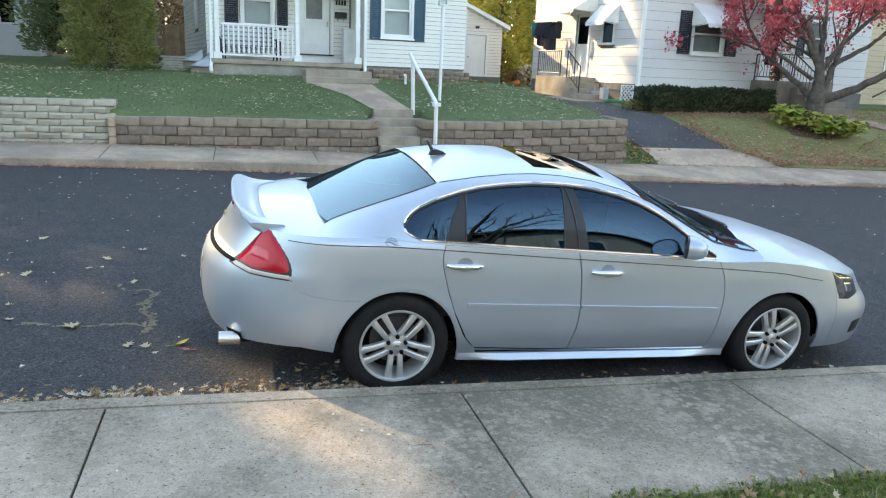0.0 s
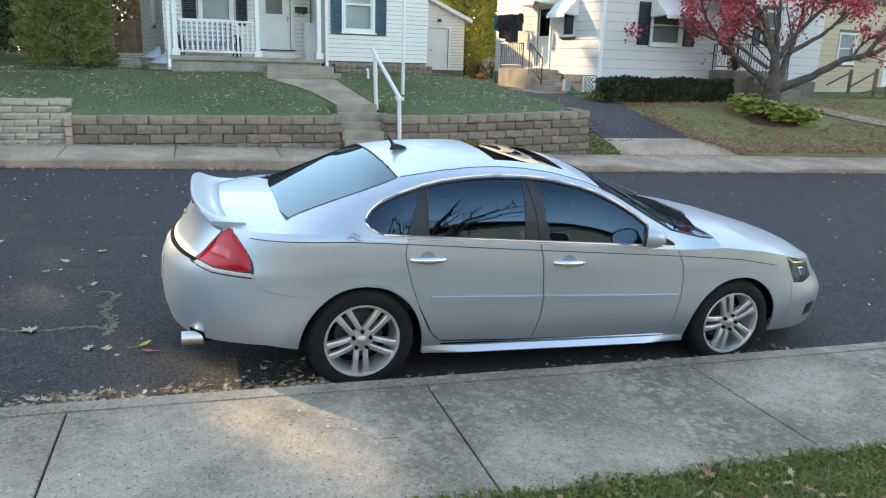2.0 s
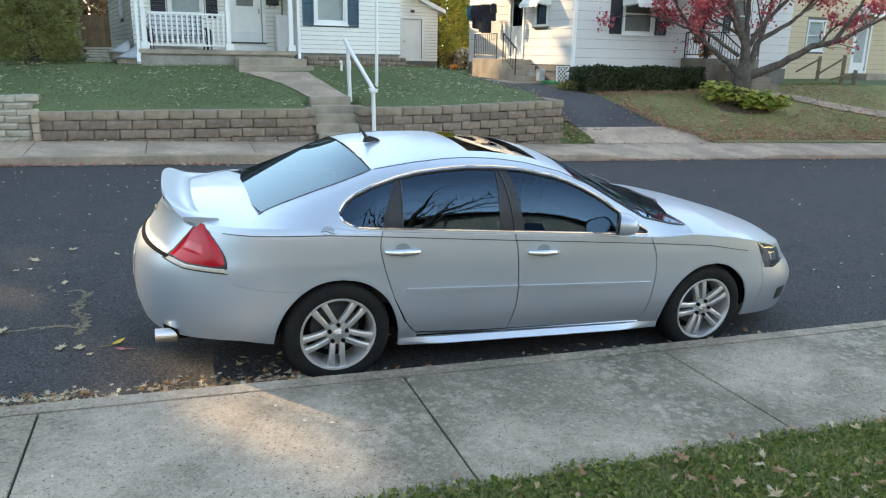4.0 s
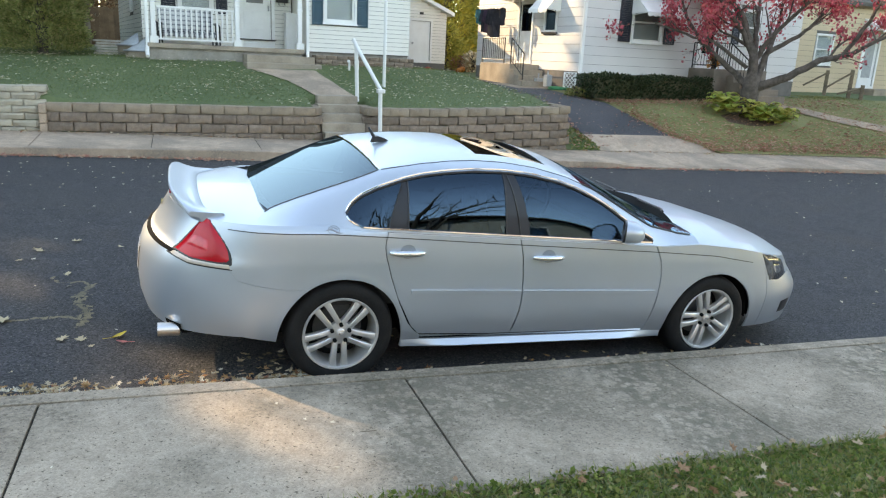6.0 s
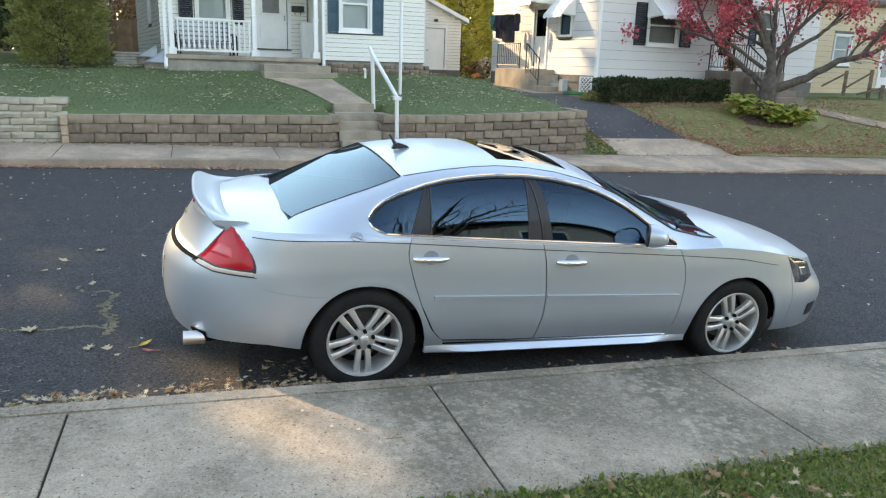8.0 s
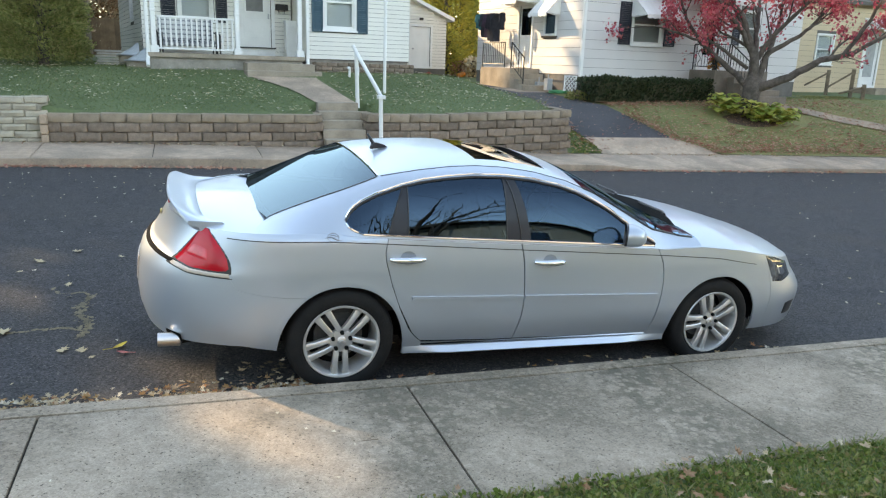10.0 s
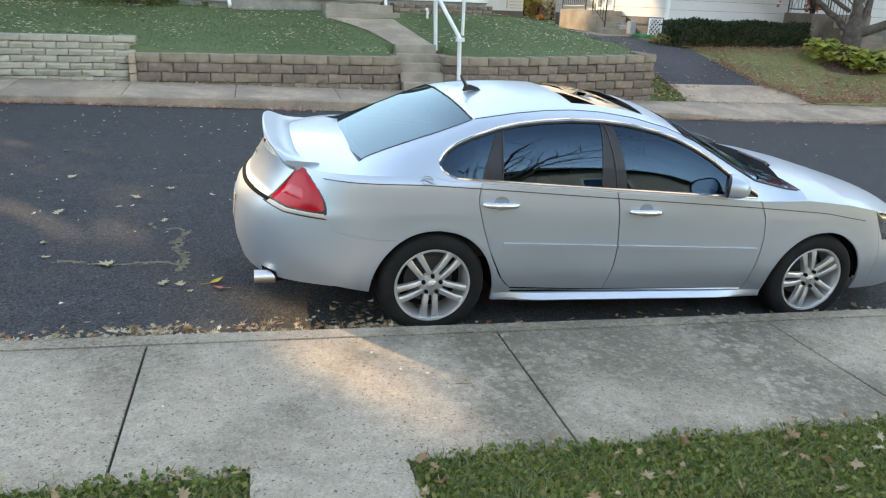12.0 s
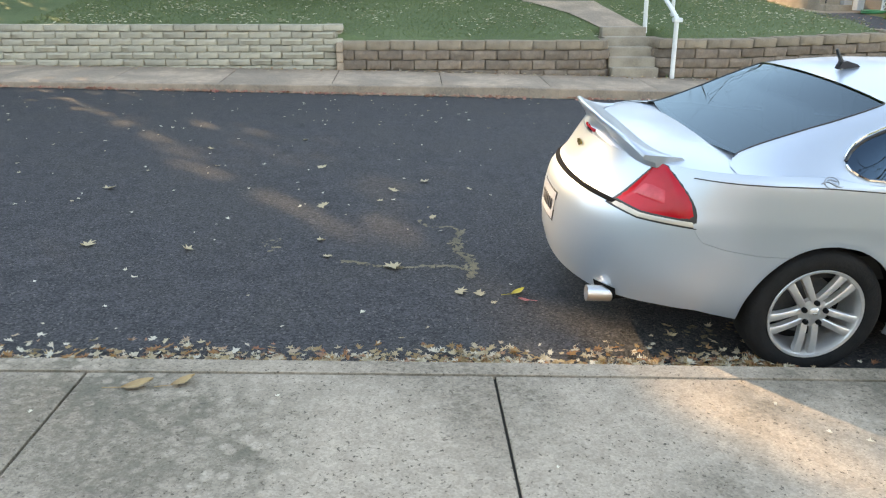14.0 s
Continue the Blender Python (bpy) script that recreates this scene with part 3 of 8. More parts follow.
def window(house, u0, u1, z0, z1, v, frame_m, label, curtain=True, blind=None):
    """A sash window in an opening: frame, sill, two panes, curtains and a near-black panel for the unlit inside."""
    w = part("window", ringframe(u0 - 0.06, u1 + 0.06, z0 - 0.06, z1 + 0.06, v - 0.035, v + 0.05, 0.07), frame_m, house, label)
    part("sill", bx(u0 - 0.09, u1 + 0.09, v - 0.075, v + 0.02, z0 - 0.10, z0 - 0.06, bevel=0.006), frame_m, w)
    mid = (z0 + z1) / 2
    for a, b, d in ((z0, mid + 0.02, 0.02), (mid - 0.02, z1, 0.05)):
        part("sash", ringframe(u0 + 0.01, u1 - 0.01, a, b, v + d - 0.015, v + d + 0.015, 0.045), frame_m, w)
        g = part("pane", bx(u0 + 0.05, u1 - 0.05, v + d - 0.003, v + d + 0.003, a + 0.045, b - 0.045), G_HOUSE, w)
        g.visible_shadow = False
    if blind:
        bm = bmesh.new()
        n = int((z1 - z0) / 0.05)
        for k in range(n):
            a, b = z0 + (z1 - z0) * k / n, z0 + (z1 - z0) * (k + 1) / n
            grid(bm, [[(u0, v + 0.105, a), (u1, v + 0.105, a)], [(u0, v + 0.09, b), (u1, v + 0.09, b)]])
        part("blind", bm, blind, w)
    elif curtain:
        for s in (0, 1):
            bm = bmesh.new()
            c0, c1 = (u0 + 0.02, u0 + (u1 - u0) * 0.47) if s == 0 else (u1 - (u1 - u0) * 0.47, u1 - 0.02)
            grid(bm, [[(c0 + (c1 - c0) * i / 18 * (1 if z > mid else 0.82) + (0 if s == 0 or z > mid else (c1 - c0) * 0.18), v + 0.14 + 0.018 * math.sin(i * 1.9), z) for i in range(19)] for z in (z0, mid, z1)])
            part("curtain", bm, M_CURTAIN, w, smooth=True)
    # flat panel, the darkness of the unlit interior put into its colour
    part("room", bx(u0 - 0.02, u1 + 0.02, v + 0.3, v + 0.34, z0 - 0.02, z1 + 0.02), M_UNLIT, w)
    return w


def shutter(house, u0, u1, z0, z1, v, m):
    s = part("shutter", ringframe(u0, u1, z0, z1, v - 0.05, v - 0.018, 0.045), m, house, "dark louvred shutter")
    n = int((z1 - z0) / 0.055)
    bm = bmesh.new()
    for i in range(n):
        z = z0 + 0.05 + (z1 - z0 - 0.1) * i / n
        p = [(u0 + 0.04, v - 0.042, z), (u1 - 0.04, v - 0.042, z), (u1 - 0.04, v - 0.022, z + 0.05), (u0 + 0.04, v - 0.022, z + 0.05)]
        bm.faces.new([bm.verts.new(q) for q in p])
    part("louvres", bm, m, s)
    return s


def gable_roof(u0, u1, v0, v1, z, rise, along_u=True, over=0.35):
    bm = bmesh.new()
    u0, u1, v0, v1 = u0 - over, u1 + over, v0 - over, v1 + over
    if along_u:
        m = (v0 + v1) / 2
        rows = [[(u, v0, z), (u, m, z + rise), (u, v1, z)] for u in (u0, u1)]
    else:
        m = (u0 + u1) / 2
        rows = [[(u0, v, z), (m, v, z + rise), (u1, v, z)] for v in (v0, v1)]
    grid(bm, rows)
    grid(bm, [[(x, y, w - 0.14) for x, y, w in r] for r in rows])
    for r in rows:
        bm.faces.new([bm.verts.new(p) for p in r + [(x, y, w - 0.14) for x, y, w in r][::-1]])
    for i in (0, 2):
        a, b = rows[0][i], rows[1][i]
        bm.faces.new([bm.verts.new(p) for p in (a, b, (*b[:2], b[2] - 0.14), (*a[:2], a[2] - 0.14))])
    return bm


M_BARKV = pm("vine_stem", (0.16, 0.12, 0.08), (0.09, 0.07, 0.05), 0.9, 9, 50)
M_BOARD = pm("grey_boards", (0.46, 0.42, 0.36), (0.33, 0.30, 0.26), 0.85, 4, 50, 0.3)
M_SCREEN = pm("door_screen", (0.17, 0.17, 0.165), (0.12, 0.12, 0.12), 0.45, 5, 60)
M_COVER = pm("clouded_plastic", (0.50, 0.54, 0.56), (0.36, 0.40, 0.42), 0.35, 5, 30, coat=0.4)
# --- cream house with a porch ---
H1 = thing("house_with_porch", pose(-1.5, 15.3, 0, 0, 0, 8), "cream clapboard house with railed porch and teal shutters", "house")
FLOOR, TOPZ = 2.04, 4.75
# porch slab, steps and foundation
part("porch_floor", bx(-0.06, 3.80, -0.12, 1.5, FLOOR - 0.11, FLOOR, bevel=0.01), M_STEP, H1, "worn grey concrete porch floor")
part("porch_base", bx(-0.02, 3.76, -0.05, 1.45, 1.2, FLOOR - 0.11), M_BASE, H1, "grey rendered porch base")
part("porch_step", bx(2.2, 3.95, -0.52, -0.05, 1.3, 1.86, bevel=0.012), M_STEP, H1, "worn concrete step")
part("porch_step", bx(2.1, 4.0, -0.95, -0.52, 1.2, 1.68, bevel=0.012), M_STEP, H1, "worn concrete step")
# walls: porch back wall, right front wall, left and right sides, back
back_holes = [(0.95, 1.75, 2.95, 4.25), (2.46, 3.34, FLOOR + 0.22, 4.32)]
part("wall", wall_core(0, 3.94, 1.2, TOPZ, 1.5, 1.65, back_holes), M_GAPSHADE, H1)
bm = siding(bmesh.new(), 0.0, 3.9, FLOOR, TOPZ, 1.5, 0.115, [(0.87, 1.83, 2.86, 4.33), (2.38, 3.42, FLOOR, 4.40)])
part("siding", bm, M_SIDING, H1, "cream lapped vinyl boards")
front_holes = [(4.40, 5.22, 2.82, 4.15)]
part("wall", wall_core(3.94, 6.86, 1.98, TOPZ, 0.0, 0.15, front_holes), M_GAPSHADE, H1)
part("siding", siding(bmesh.new(), 3.95, 6.86, 2.0, TOPZ, 0.0, 0.115, [(4.32, 5.30, 2.70, 4.24)]), M_SIDING, H1, "cream lapped vinyl boards")
part("foundation", bx(3.94, 6.84, 0.03, 0.5, 1.2, 1.98), M_BASE, H1)
part("wall", bx(3.94, 4.09, 0.15, 1.5, 1.2, TOPZ), M_SIDING, H1)
lw = new("side_wall")
lw.parent, lw.matrix_basis = H1, pose(0, 0, 0, 0, 0, -90)
part("core", wall_core(-8.5, -1.5, 1.2, TOPZ, 0.0, 0.15, [(-4.3, -3.5, 2.9, 4.3)]), M_GAPSHADE, lw)
part("siding", siding(bmesh.new(), -8.5, -1.5, 1.95, TOPZ, 0.0, 0.115, [(-4.4, -3.4, 2.8, 4.4)]), M_SIDING, lw)
part("sash", ringframe(-4.34, -3.46, 2.86, 4.34, -0.03, 0.05, 0.06), M_WHITE, lw)
part("pane", bx(-4.28, -3.52, 0.02, 0.026, 2.92, 4.28), G_HOUSE, lw)
part("wall", bx(6.71, 6.86, 0.15, 8.5, 1.2, TOPZ), M_SIDING, H1)
part("wall", bx(0.0, 6.86, 8.35, 8.5, 1.2, TOPZ), M_SIDING, H1)
part("roof", gable_roof(0, 6.86, 0.0, 8.5, TOPZ, 1.45, True), M_ROOF, H1, "dark shingle gable roof")
part("porch_ceiling", bx(-0.25, 3.93, -0.35, 1.49, 4.48, 4.60), M_WHITE, H1, "white porch ceiling")
window(H1, 0.95, 1.75, 2.95, 4.25, 1.5, M_WHITE, "white sash window with a pale drawn blind", blind=M_CURTAIN)
window(H1, 4.40, 5.22, 2.82, 4.15, 0.0, M_WHITE, "white sash window with pale blind", blind=M_CURTAIN)
for a, b in ((0.48, 0.84), (1.86, 2.16)):
    shutter(H1, a, b, 2.86, 4.33, 1.5, M_NAVY)
for a, b in ((4.03, 4.33), (5.29, 5.60)):
    shutter(H1, a, b, 2.70, 4.24, 0.0, M_TEAL)
# door
dr = part("door", bx(2.46, 3.34, 1.53, 1.58, FLOOR + 0.22, 4.30), M_WHITE, H1, "white storm door with a glass upper half")
part("door_frame", ringframe(2.36, 3.44, FLOOR + 0.10, 4.42, 1.455, 1.53, 0.09), M_WHITE, dr)
part("kick_board", bx(2.37, 3.43, 1.46, 1.52, FLOOR, FLOOR + 0.185), M_WHITE, dr)
part("threshold", bx(2.36, 3.44, 1.40, 1.52, FLOOR + 0.19, FLOOR + 0.225), M_TRIM, dr)
part("door_frame", ringframe(2.62, 3.18, 3.16, 4.05, 1.505, 1.535, 0.05), M_WHITE, dr)
part("pane", bx(2.66, 3.14, 1.515, 1.522, 3.20, 4.01), M_SCREEN, dr)
part("handle", bx(3.26, 3.29, 1.47, 1.53, 3.02, 3.16, bevel=0.005), M_GALV, dr)
part("rail", bx(2.6, 3.2, 1.515, 1.53, 2.52, 3.0, bevel=0.006), M_WHITE, dr)
# mail box, dark, with two brackets
mb = part("mailbox", bx(3.47, 3.80, 1.36, 1.485, 3.27, 3.43, bevel=0.012), M_BLACK, H1, "black wall mailbox with hooks")
for u in (3.54, 3.70):
    part("hook", tb([(u, 1.42, 3.27), (u, 1.38, 3.19), (u, 1.35, 3.20)], 0.008, 6), M_BLACK, mb)
# number bars in place of the house number
for k, u in enumerate((3.50, 3.58, 3.66, 3.74)):
    part("number_bar", bx(u, u + 0.055, 1.47, 1.483, 3.62, 3.76), M_BLACK, H1)
# cabinet beside the door
cb = thing("porch_cabinet", H1.matrix_world @ pose(3.88, 1.10, FLOOR), "white panelled cabinet standing on the porch", "cabinet")
part("body", bx(-0.26, 0.22, -0.12, 0.12, 0.0, 0.92, bevel=0.01), M_WHITE, cb)
part("top", bx(-0.28, 0.24, -0.14, 0.14, 0.92, 0.95, bevel=0.006), M_WHITE, cb)
part("door", ringframe(-0.22, 0.18, 0.06, 0.86, -0.135, -0.12, 0.06), M_WHITE, cb)
# posts, rail and balusters
for u in (0.10, 2.09, 3.70):
    p = part("post", bx(u - 0.055, u + 0.055, -0.055, 0.055, FLOOR + 0.16, 4.48, bevel=0.008), M_WHITE, H1, "white square porch post")
    part("plinth", bx(u - 0.10, u + 0.10, -0.10, 0.10, FLOOR, FLOOR + 0.16, bevel=0.01), M_WHITE, p)
    part("collar", bx(u - 0.07, u + 0.07, -0.07, 0.07, FLOOR + 0.95, FLOOR + 1.0, bevel=0.01), M_WHITE, p)
rl = part("railing", bx(0.18, 2.02, -0.035, 0.035, FLOOR + 0.82, FLOOR + 0.87, bevel=0.008), M_WHITE, H1, "white baluster railing")
part("bottom_rail", bx(0.18, 2.02, -0.03, 0.03, FLOOR + 0.08, FLOOR + 0.125, bevel=0.006), M_WHITE, rl)
for i in range(15):
    u = 0.24 + i * 0.122
    part("baluster", bx(u, u + 0.04, -0.02, 0.02, FLOOR + 0.12, FLOOR + 0.83), M_WHITE, rl)
for u in (3.90, -0.05):
    ds = part("downspout", bx(u - 0.04, u + 0.04, -0.09, -0.018, 1.95, TOPZ, bevel=0.012), M_WHITE, H1, "white metal downspout")
    part("elbow", tb([(u, -0.05, 1.98), (u - 0.03, -0.16, 1.84), (u - 0.04, -0.30, 1.72)], 0.045, 8), M_WHITE, ds)
# plaid glider behind the railing
gl = thing("porch_bench", H1.matrix_world @ pose(1.05, 0.72, FLOOR), "dark framed porch bench with plaid cushions", "bench")
plaid = [pm("plaid_pale", (0.62, 0.62, 0.60), (0.54, 0.54, 0.53), 0.9, 14, 60), pm("plaid_dark", (0.10, 0.105, 0.115), (0.07, 0.075, 0.085), 0.9, 14, 60), pm("plaid_mid", (0.30, 0.31, 0.33), (0.25, 0.26, 0.28), 0.9, 14, 60)]


def plaid_pad(at, nu, nv):
    """A cushion of woven squares: pale, mid and dark bands crossing."""
    bm = bmesh.new()
    pts = [[at(i / nu, j / nv) for i in range(nu + 1)] for j in range(nv + 1)]
    vr = [[bm.verts.new(p) for p in r] for r in pts]
    for j in range(nv):
        for i in range(nu):
            f = bm.faces.new((vr[j][i], vr[j][i + 1], vr[j + 1][i + 1], vr[j + 1][i]))
            f.material_index = 1 if i % 3 == 1 and j % 3 == 1 else 2 if i % 3 == 1 or j % 3 == 1 else 0
    return bm


part("backrest", bx(-0.72, 0.62, 0.25, 0.32, 0.30, 0.88, bevel=0.03), plaid[2], gl, "grey plaid cushion")
part("back_cushion", plaid_pad(lambda u, v: (-0.72 + 1.34 * u, 0.235 - 0.05 * math.sin(math.pi * u) * math.sin(math.pi * v), 0.30 + 0.56 * v), 33, 15), plaid, gl, "grey and white plaid cushion")
part("seat", bx(-0.72, 0.62, -0.22, 0.22, 0.18, 0.29, bevel=0.03), plaid[2], gl, "grey plaid cushion")
part("seat_cushion", plaid_pad(lambda u, v: (-0.72 + 1.34 * u, -0.235 + 0.44 * v * (v > 0.2), 0.19 + 0.14 * min(1, v * 4)), 33, 9), plaid, gl, "grey and white plaid cushion")
for u in (-0.80, -0.70, 0.62, 0.70):
    part("arm", tb([(u, -0.25, 0.0), (u, -0.22, 0.48), (u, 0.26, 0.55), (u, 0.30, 0.0)], 0.022, 6), M_BLACK, gl)
# two window-well covers at the side: a half-round well with a sloping clouded cover
for dx, dy in ((-0.02, 0.22), (-0.12, 1.25)):
    w = thing("well_cover", H1.matrix_world @ pose(dx, dy, land(-1.9, 15.8) - 0.02 + 0.12 * (dy > 1)), "clouded plastic window well cover leaning at the house", "well cover", "well covers")
    ang = [math.pi * i / 14 for i in range(15)]
    bm = bmesh.new()
    grid(bm, [[(-0.50 * s * math.sin(a), 0.42 + 0.46 * math.cos(a) * (0.55 + 0.45 * s), 0.52 - 0.34 * s ** 0.8 + 0.03 * math.cos(6 * a) * s * (1 - s)) for a in ang] for s in (0.04, 0.25, 0.5, 0.75, 1.0)])
    part("cover", bm, M_COVER, w, smooth=True)
    part("rim", tb([(-0.51 * math.sin(a), 0.42 + 0.47 * math.cos(a), 0.18) for a in ang], 0.022, 6), M_GALV, w)
    bm = bmesh.new()
    grid(bm, [[(-0.48 * math.sin(a), 0.42 + 0.44 * math.cos(a), z) for a in ang] for z in (0.0, 0.18)])
    part("well_wall", bm, M_STEP, w, smooth=True)
# stack of boards beside it
st = thing("board_stack", pose(-2.45, 17.0, land(-2.45, 17.0), 0, 0, 8), "stack of weathered grey boards on the grass", "boards")
for j in range(6):
    for i in range(2):
        part("board", bx(-0.45 + 0.02 * ((j * 7) % 5), 0.42 - 0.03 * ((j * 3) % 4), -0.2 + i * 0.22, -0.01 + i * 0.22, j * 0.065, j * 0.065 + 0.05, bevel=0.004), M_BOARD, st)

# --- lean-to with a garage side door, behind the cream house ---
LT = thing("lean_to", pose(7.5, 24.0, 0, 0, 0, 8), "cream lean-to extension with a plain white door", "shed")
part("wall", wall_core(-0.6, 1.75, 1.3, 3.6, 0.0, 0.15, [(0.22, 1.05, 1.80, 3.33)]), M_GAPSHADE, LT)
bm = siding(bmesh.new(), -0.6, 1.75, 1.75, 3.59, 0.0, 0.115, [(0.14, 1.13, 1.75, 3.42)])
for k in range(8):
    siding(bm, -0.6, 1.75 - 0.282 * k, 3.59 + 0.115 * k, 3.705 + 0.115 * k, 0.0, 0.115)
part("siding", bm, M_SIDING, LT)
d = part("door", bx(0.22, 1.05, 0.03, 0.07, 1.80, 3.33), M_WHITE, LT, "plain white door")
part("door_frame", ringframe(0.13, 1.14, 1.76, 3.43, -0.03, 0.03, 0.085), M_WHITE, d)
part("knob", tb([(0.30, -0.03, 2.50), (0.30, 0.03, 2.50)], 0.03, 10), M_GALV, d)
part("lamp", bx(0.55, 0.70, -0.10, -0.01, 3.58, 3.68, bevel=0.02), M_TRIM, LT, "small outdoor lamp")
bm = bmesh.new()
grid(bm, [[(-0.6, -0.3, 4.75), (-0.6, 6, 4.75)], [(1.95, -0.3, 3.72), (1.95, 6, 3.72)]])
grid(bm, [[(-0.6, -0.3, 4.62), (-0.6, 6, 4.62)], [(1.95, -0.3, 3.58), (1.95, 6, 3.58)]])
grid(bm, [[(-0.6, -0.3, 4.75), (1.95, -0.3, 3.72)], [(-0.6, -0.3, 4.62), (1.95, -0.3, 3.58)]])
part("roof", bm, M_WHITE, LT)
part("wall", bx(1.6, 1.75, 0.15, 6, 1.3, 3.7), M_SIDING, LT)

# --- white house with awnings ---
H2 = thing("house_with_awnings", pose(10.6, 15.8, 0, 0, 0, 8), "white lapped siding house with metal awnings and dark shutters", "house")
EAVE = 5.0
fh = [(1.90, 3.06, 2.80, 3.92), (4.78, 5.66, 2.16, 4.25), (6.62, 7.5, 2.95, 4.0)]
part("wall", wall_core(0, 9.7, 1.0, EAVE, 0.0, 0.15, fh), M_GAPSHADE, H2)
part("siding", siding(bmesh.new(), 0.0, 9.7, 1.74, EAVE, 0.0, 0.262, [(1.835, 3.125, 2.74, 3.985), (4.68, 5.76, 2.0, 4.35), (6.54, 7.58, 2.87, 4.08)], 0.013), M_SIDING2, H2, "wide white lapped boards")
part("corner_board", bx(-0.03, 0.06, -0.03, 0.06, 1.74, EAVE), M_WHITE, H2)
sw = new("side_wall")
sw.parent, sw.matrix_basis = H2, pose(0, 0, 0, 0, 0, -90)
sh = [(-1.98, -1.42, 3.02, 3.75), (-3.50, -2.74, 2.02, 3.95)]
part("core", wall_core(-6.3, -0.15, 1.0, EAVE, 0.0, 0.15, sh), M_GAPSHADE, sw)
part("siding", siding(bmesh.new(), -6.3, 0.0, 1.78, EAVE, 0.0, 0.262, [(-2.05, -1.35, 2.95, 3.82), (-3.58, -2.66, 1.9, 4.03)], 0.013), M_SIDING2, sw)
part("sash", ringframe(-2.05, -1.35, 2.95, 3.82, -0.04, 0.06, 0.07), M_WHITE, sw)
part("sill", bx(-2.1, -1.3, -0.07, 0.02, 2.90, 2.95), M_TRIM, sw)
part("pane", bx(-1.98, -1.42, 0.02, 0.03, 3.02, 3.75), G_TINT, sw)
part("door", bx(-3.50, -2.74, 0.03, 0.07, 2.02, 3.95), M_WHITE, sw, "white storm door")
part("door_frame", ringframe(-3.58, -2.66, 1.94, 4.03, -0.04, 0.03, 0.08), M_WHITE, sw)
part("pane", bx(-3.40, -2.84, 0.018, 0.028, 3.0, 3.85), G_TINT, sw)
part("foundation", bx(0.03, 9.7, 0.02, 0.5, 0.8, 1.74), M_BASE, H2)
part("foundation", bx(0.03, 0.5, 0.5, 6.3, 0.8, 1.78), M_BASE, H2)
part("wall", bx(9.55, 9.7, 0.15, 6.3, 0.8, EAVE), M_SIDING2, H2)
part("wall", bx(0.15, 9.55, 6.15, 6.3, 0.8, EAVE), M_SIDING2, H2)
part("roof", gable_roof(0, 9.7, 0, 6.3, EAVE, 2.4, True), M_ROOF, H2, "dark shingle gable roof")
window(H2, 1.90, 3.06, 2.80, 3.92, 0.0, M_WHITE, "white framed picture window with drawn blind", blind=M_BLIND)
shutter(H2, 1.32, 1.78, 2.74, 4.0, 0.0, M_NAVY)
shutter(H2, 3.18, 3.64, 2.74, 4.0, 0.0, M_NAVY)
window(H2, 6.66, 7.46, 2.95, 4.0, 0.0, M_WHITE, "white framed window", blind=M_BLIND)
shutter(H2, 6.22, 6.56, 2.9, 4.05, 0.0, M_NAVY)
d2 = part("door", bx(4.80, 5.64, 0.03, 0.07, 2.16, 4.22), M_WHITE, H2, "white front door with a tall glass")
part("door_frame", ringframe(4.70, 5.74, 2.06, 4.32, -0.04, 0.03, 0.09), M_WHITE, d2)
part("pane", bx(4.98, 5.46, 0.016, 0.028, 2.55, 4.05), G_TINT, d2)


def awning(parent, u0, u1, z0, z1, out):
    """A scalloped metal awning that slopes out from the wall, with closed ends."""
    n = int((u1 - u0) / 0.10)
    bm = bmesh.new()
    rows = []
    for i in range(n + 1):
        u = u0 + (u1 - u0) * i / n
        h = 0.012 if i % 2 else 0.0
        rows.append([(u, -0.02, z1 + h), (u, -out * 0.55, z0 + (z1 - z0) * 0.5 + h), (u, -out, z0 + h), (u, -out - 0.01, z0 - 0.09 - h * 3)])
    grid(bm, rows)
    for u in (u0, u1):
        bm.faces.new([bm.verts.new(p) for p in ((u, -0.02, z1), (u, -out, z0), (u, -0.02, z0 - 0.05))])
    a = part("awning", bm, M_WHITE, parent, "white ribbed metal awning")
    for u in (u0 + 0.04, u1 - 0.04):
        part("bracket", tb([(u, -out, z0), (u, -0.02, z0 - 0.08)], 0.012, 6), M_WHITE, a)
    return a


awning(H2, 1.75, 3.22, 3.62, 4.22, 0.75)
awning(H2, 4.5, 5.95, 4.2, 4.75, 0.9)
awning(sw, -2.2, -1.2, 3.62, 4.15, 0.55)
awning(sw, -3.95, -2.35, 4.02, 4.5, 0.95)


def iron_rail(parent, a, b, h, n, curls=True):
    """A black iron rail from a to b: two bars, pickets and posts."""
    a, b = Vector(a), Vector(b)
    up = Vector((0, 0, h))
    r = part("railing", tb([a + up, b + up], 0.02, 6), M_BLACK, parent, "black wrought iron railing")
    part("bottom_rail", tb([a + up * 0.14, b + up * 0.14], 0.014, 6), M_BLACK, r)
    for p in (a, b):
        part("post", tb([p, p + up], 0.02, 6), M_BLACK, r)
    for i in range(1, n):
        p = a.lerp(b, i / n)
        if curls and i % 4 == 2:
            q = [p + up * (0.14 + 0.80 * k / 16) + (b - a).normalized() * 0.05 * math.sin(k * math.pi / 4) for k in range(17)]
            part("scroll", tb(q, 0.009, 5), M_BLACK, r)
        else:
            part("picket", tb([p + up * 0.14, p + up], 0.009, 5), M_BLACK, r)
    return r


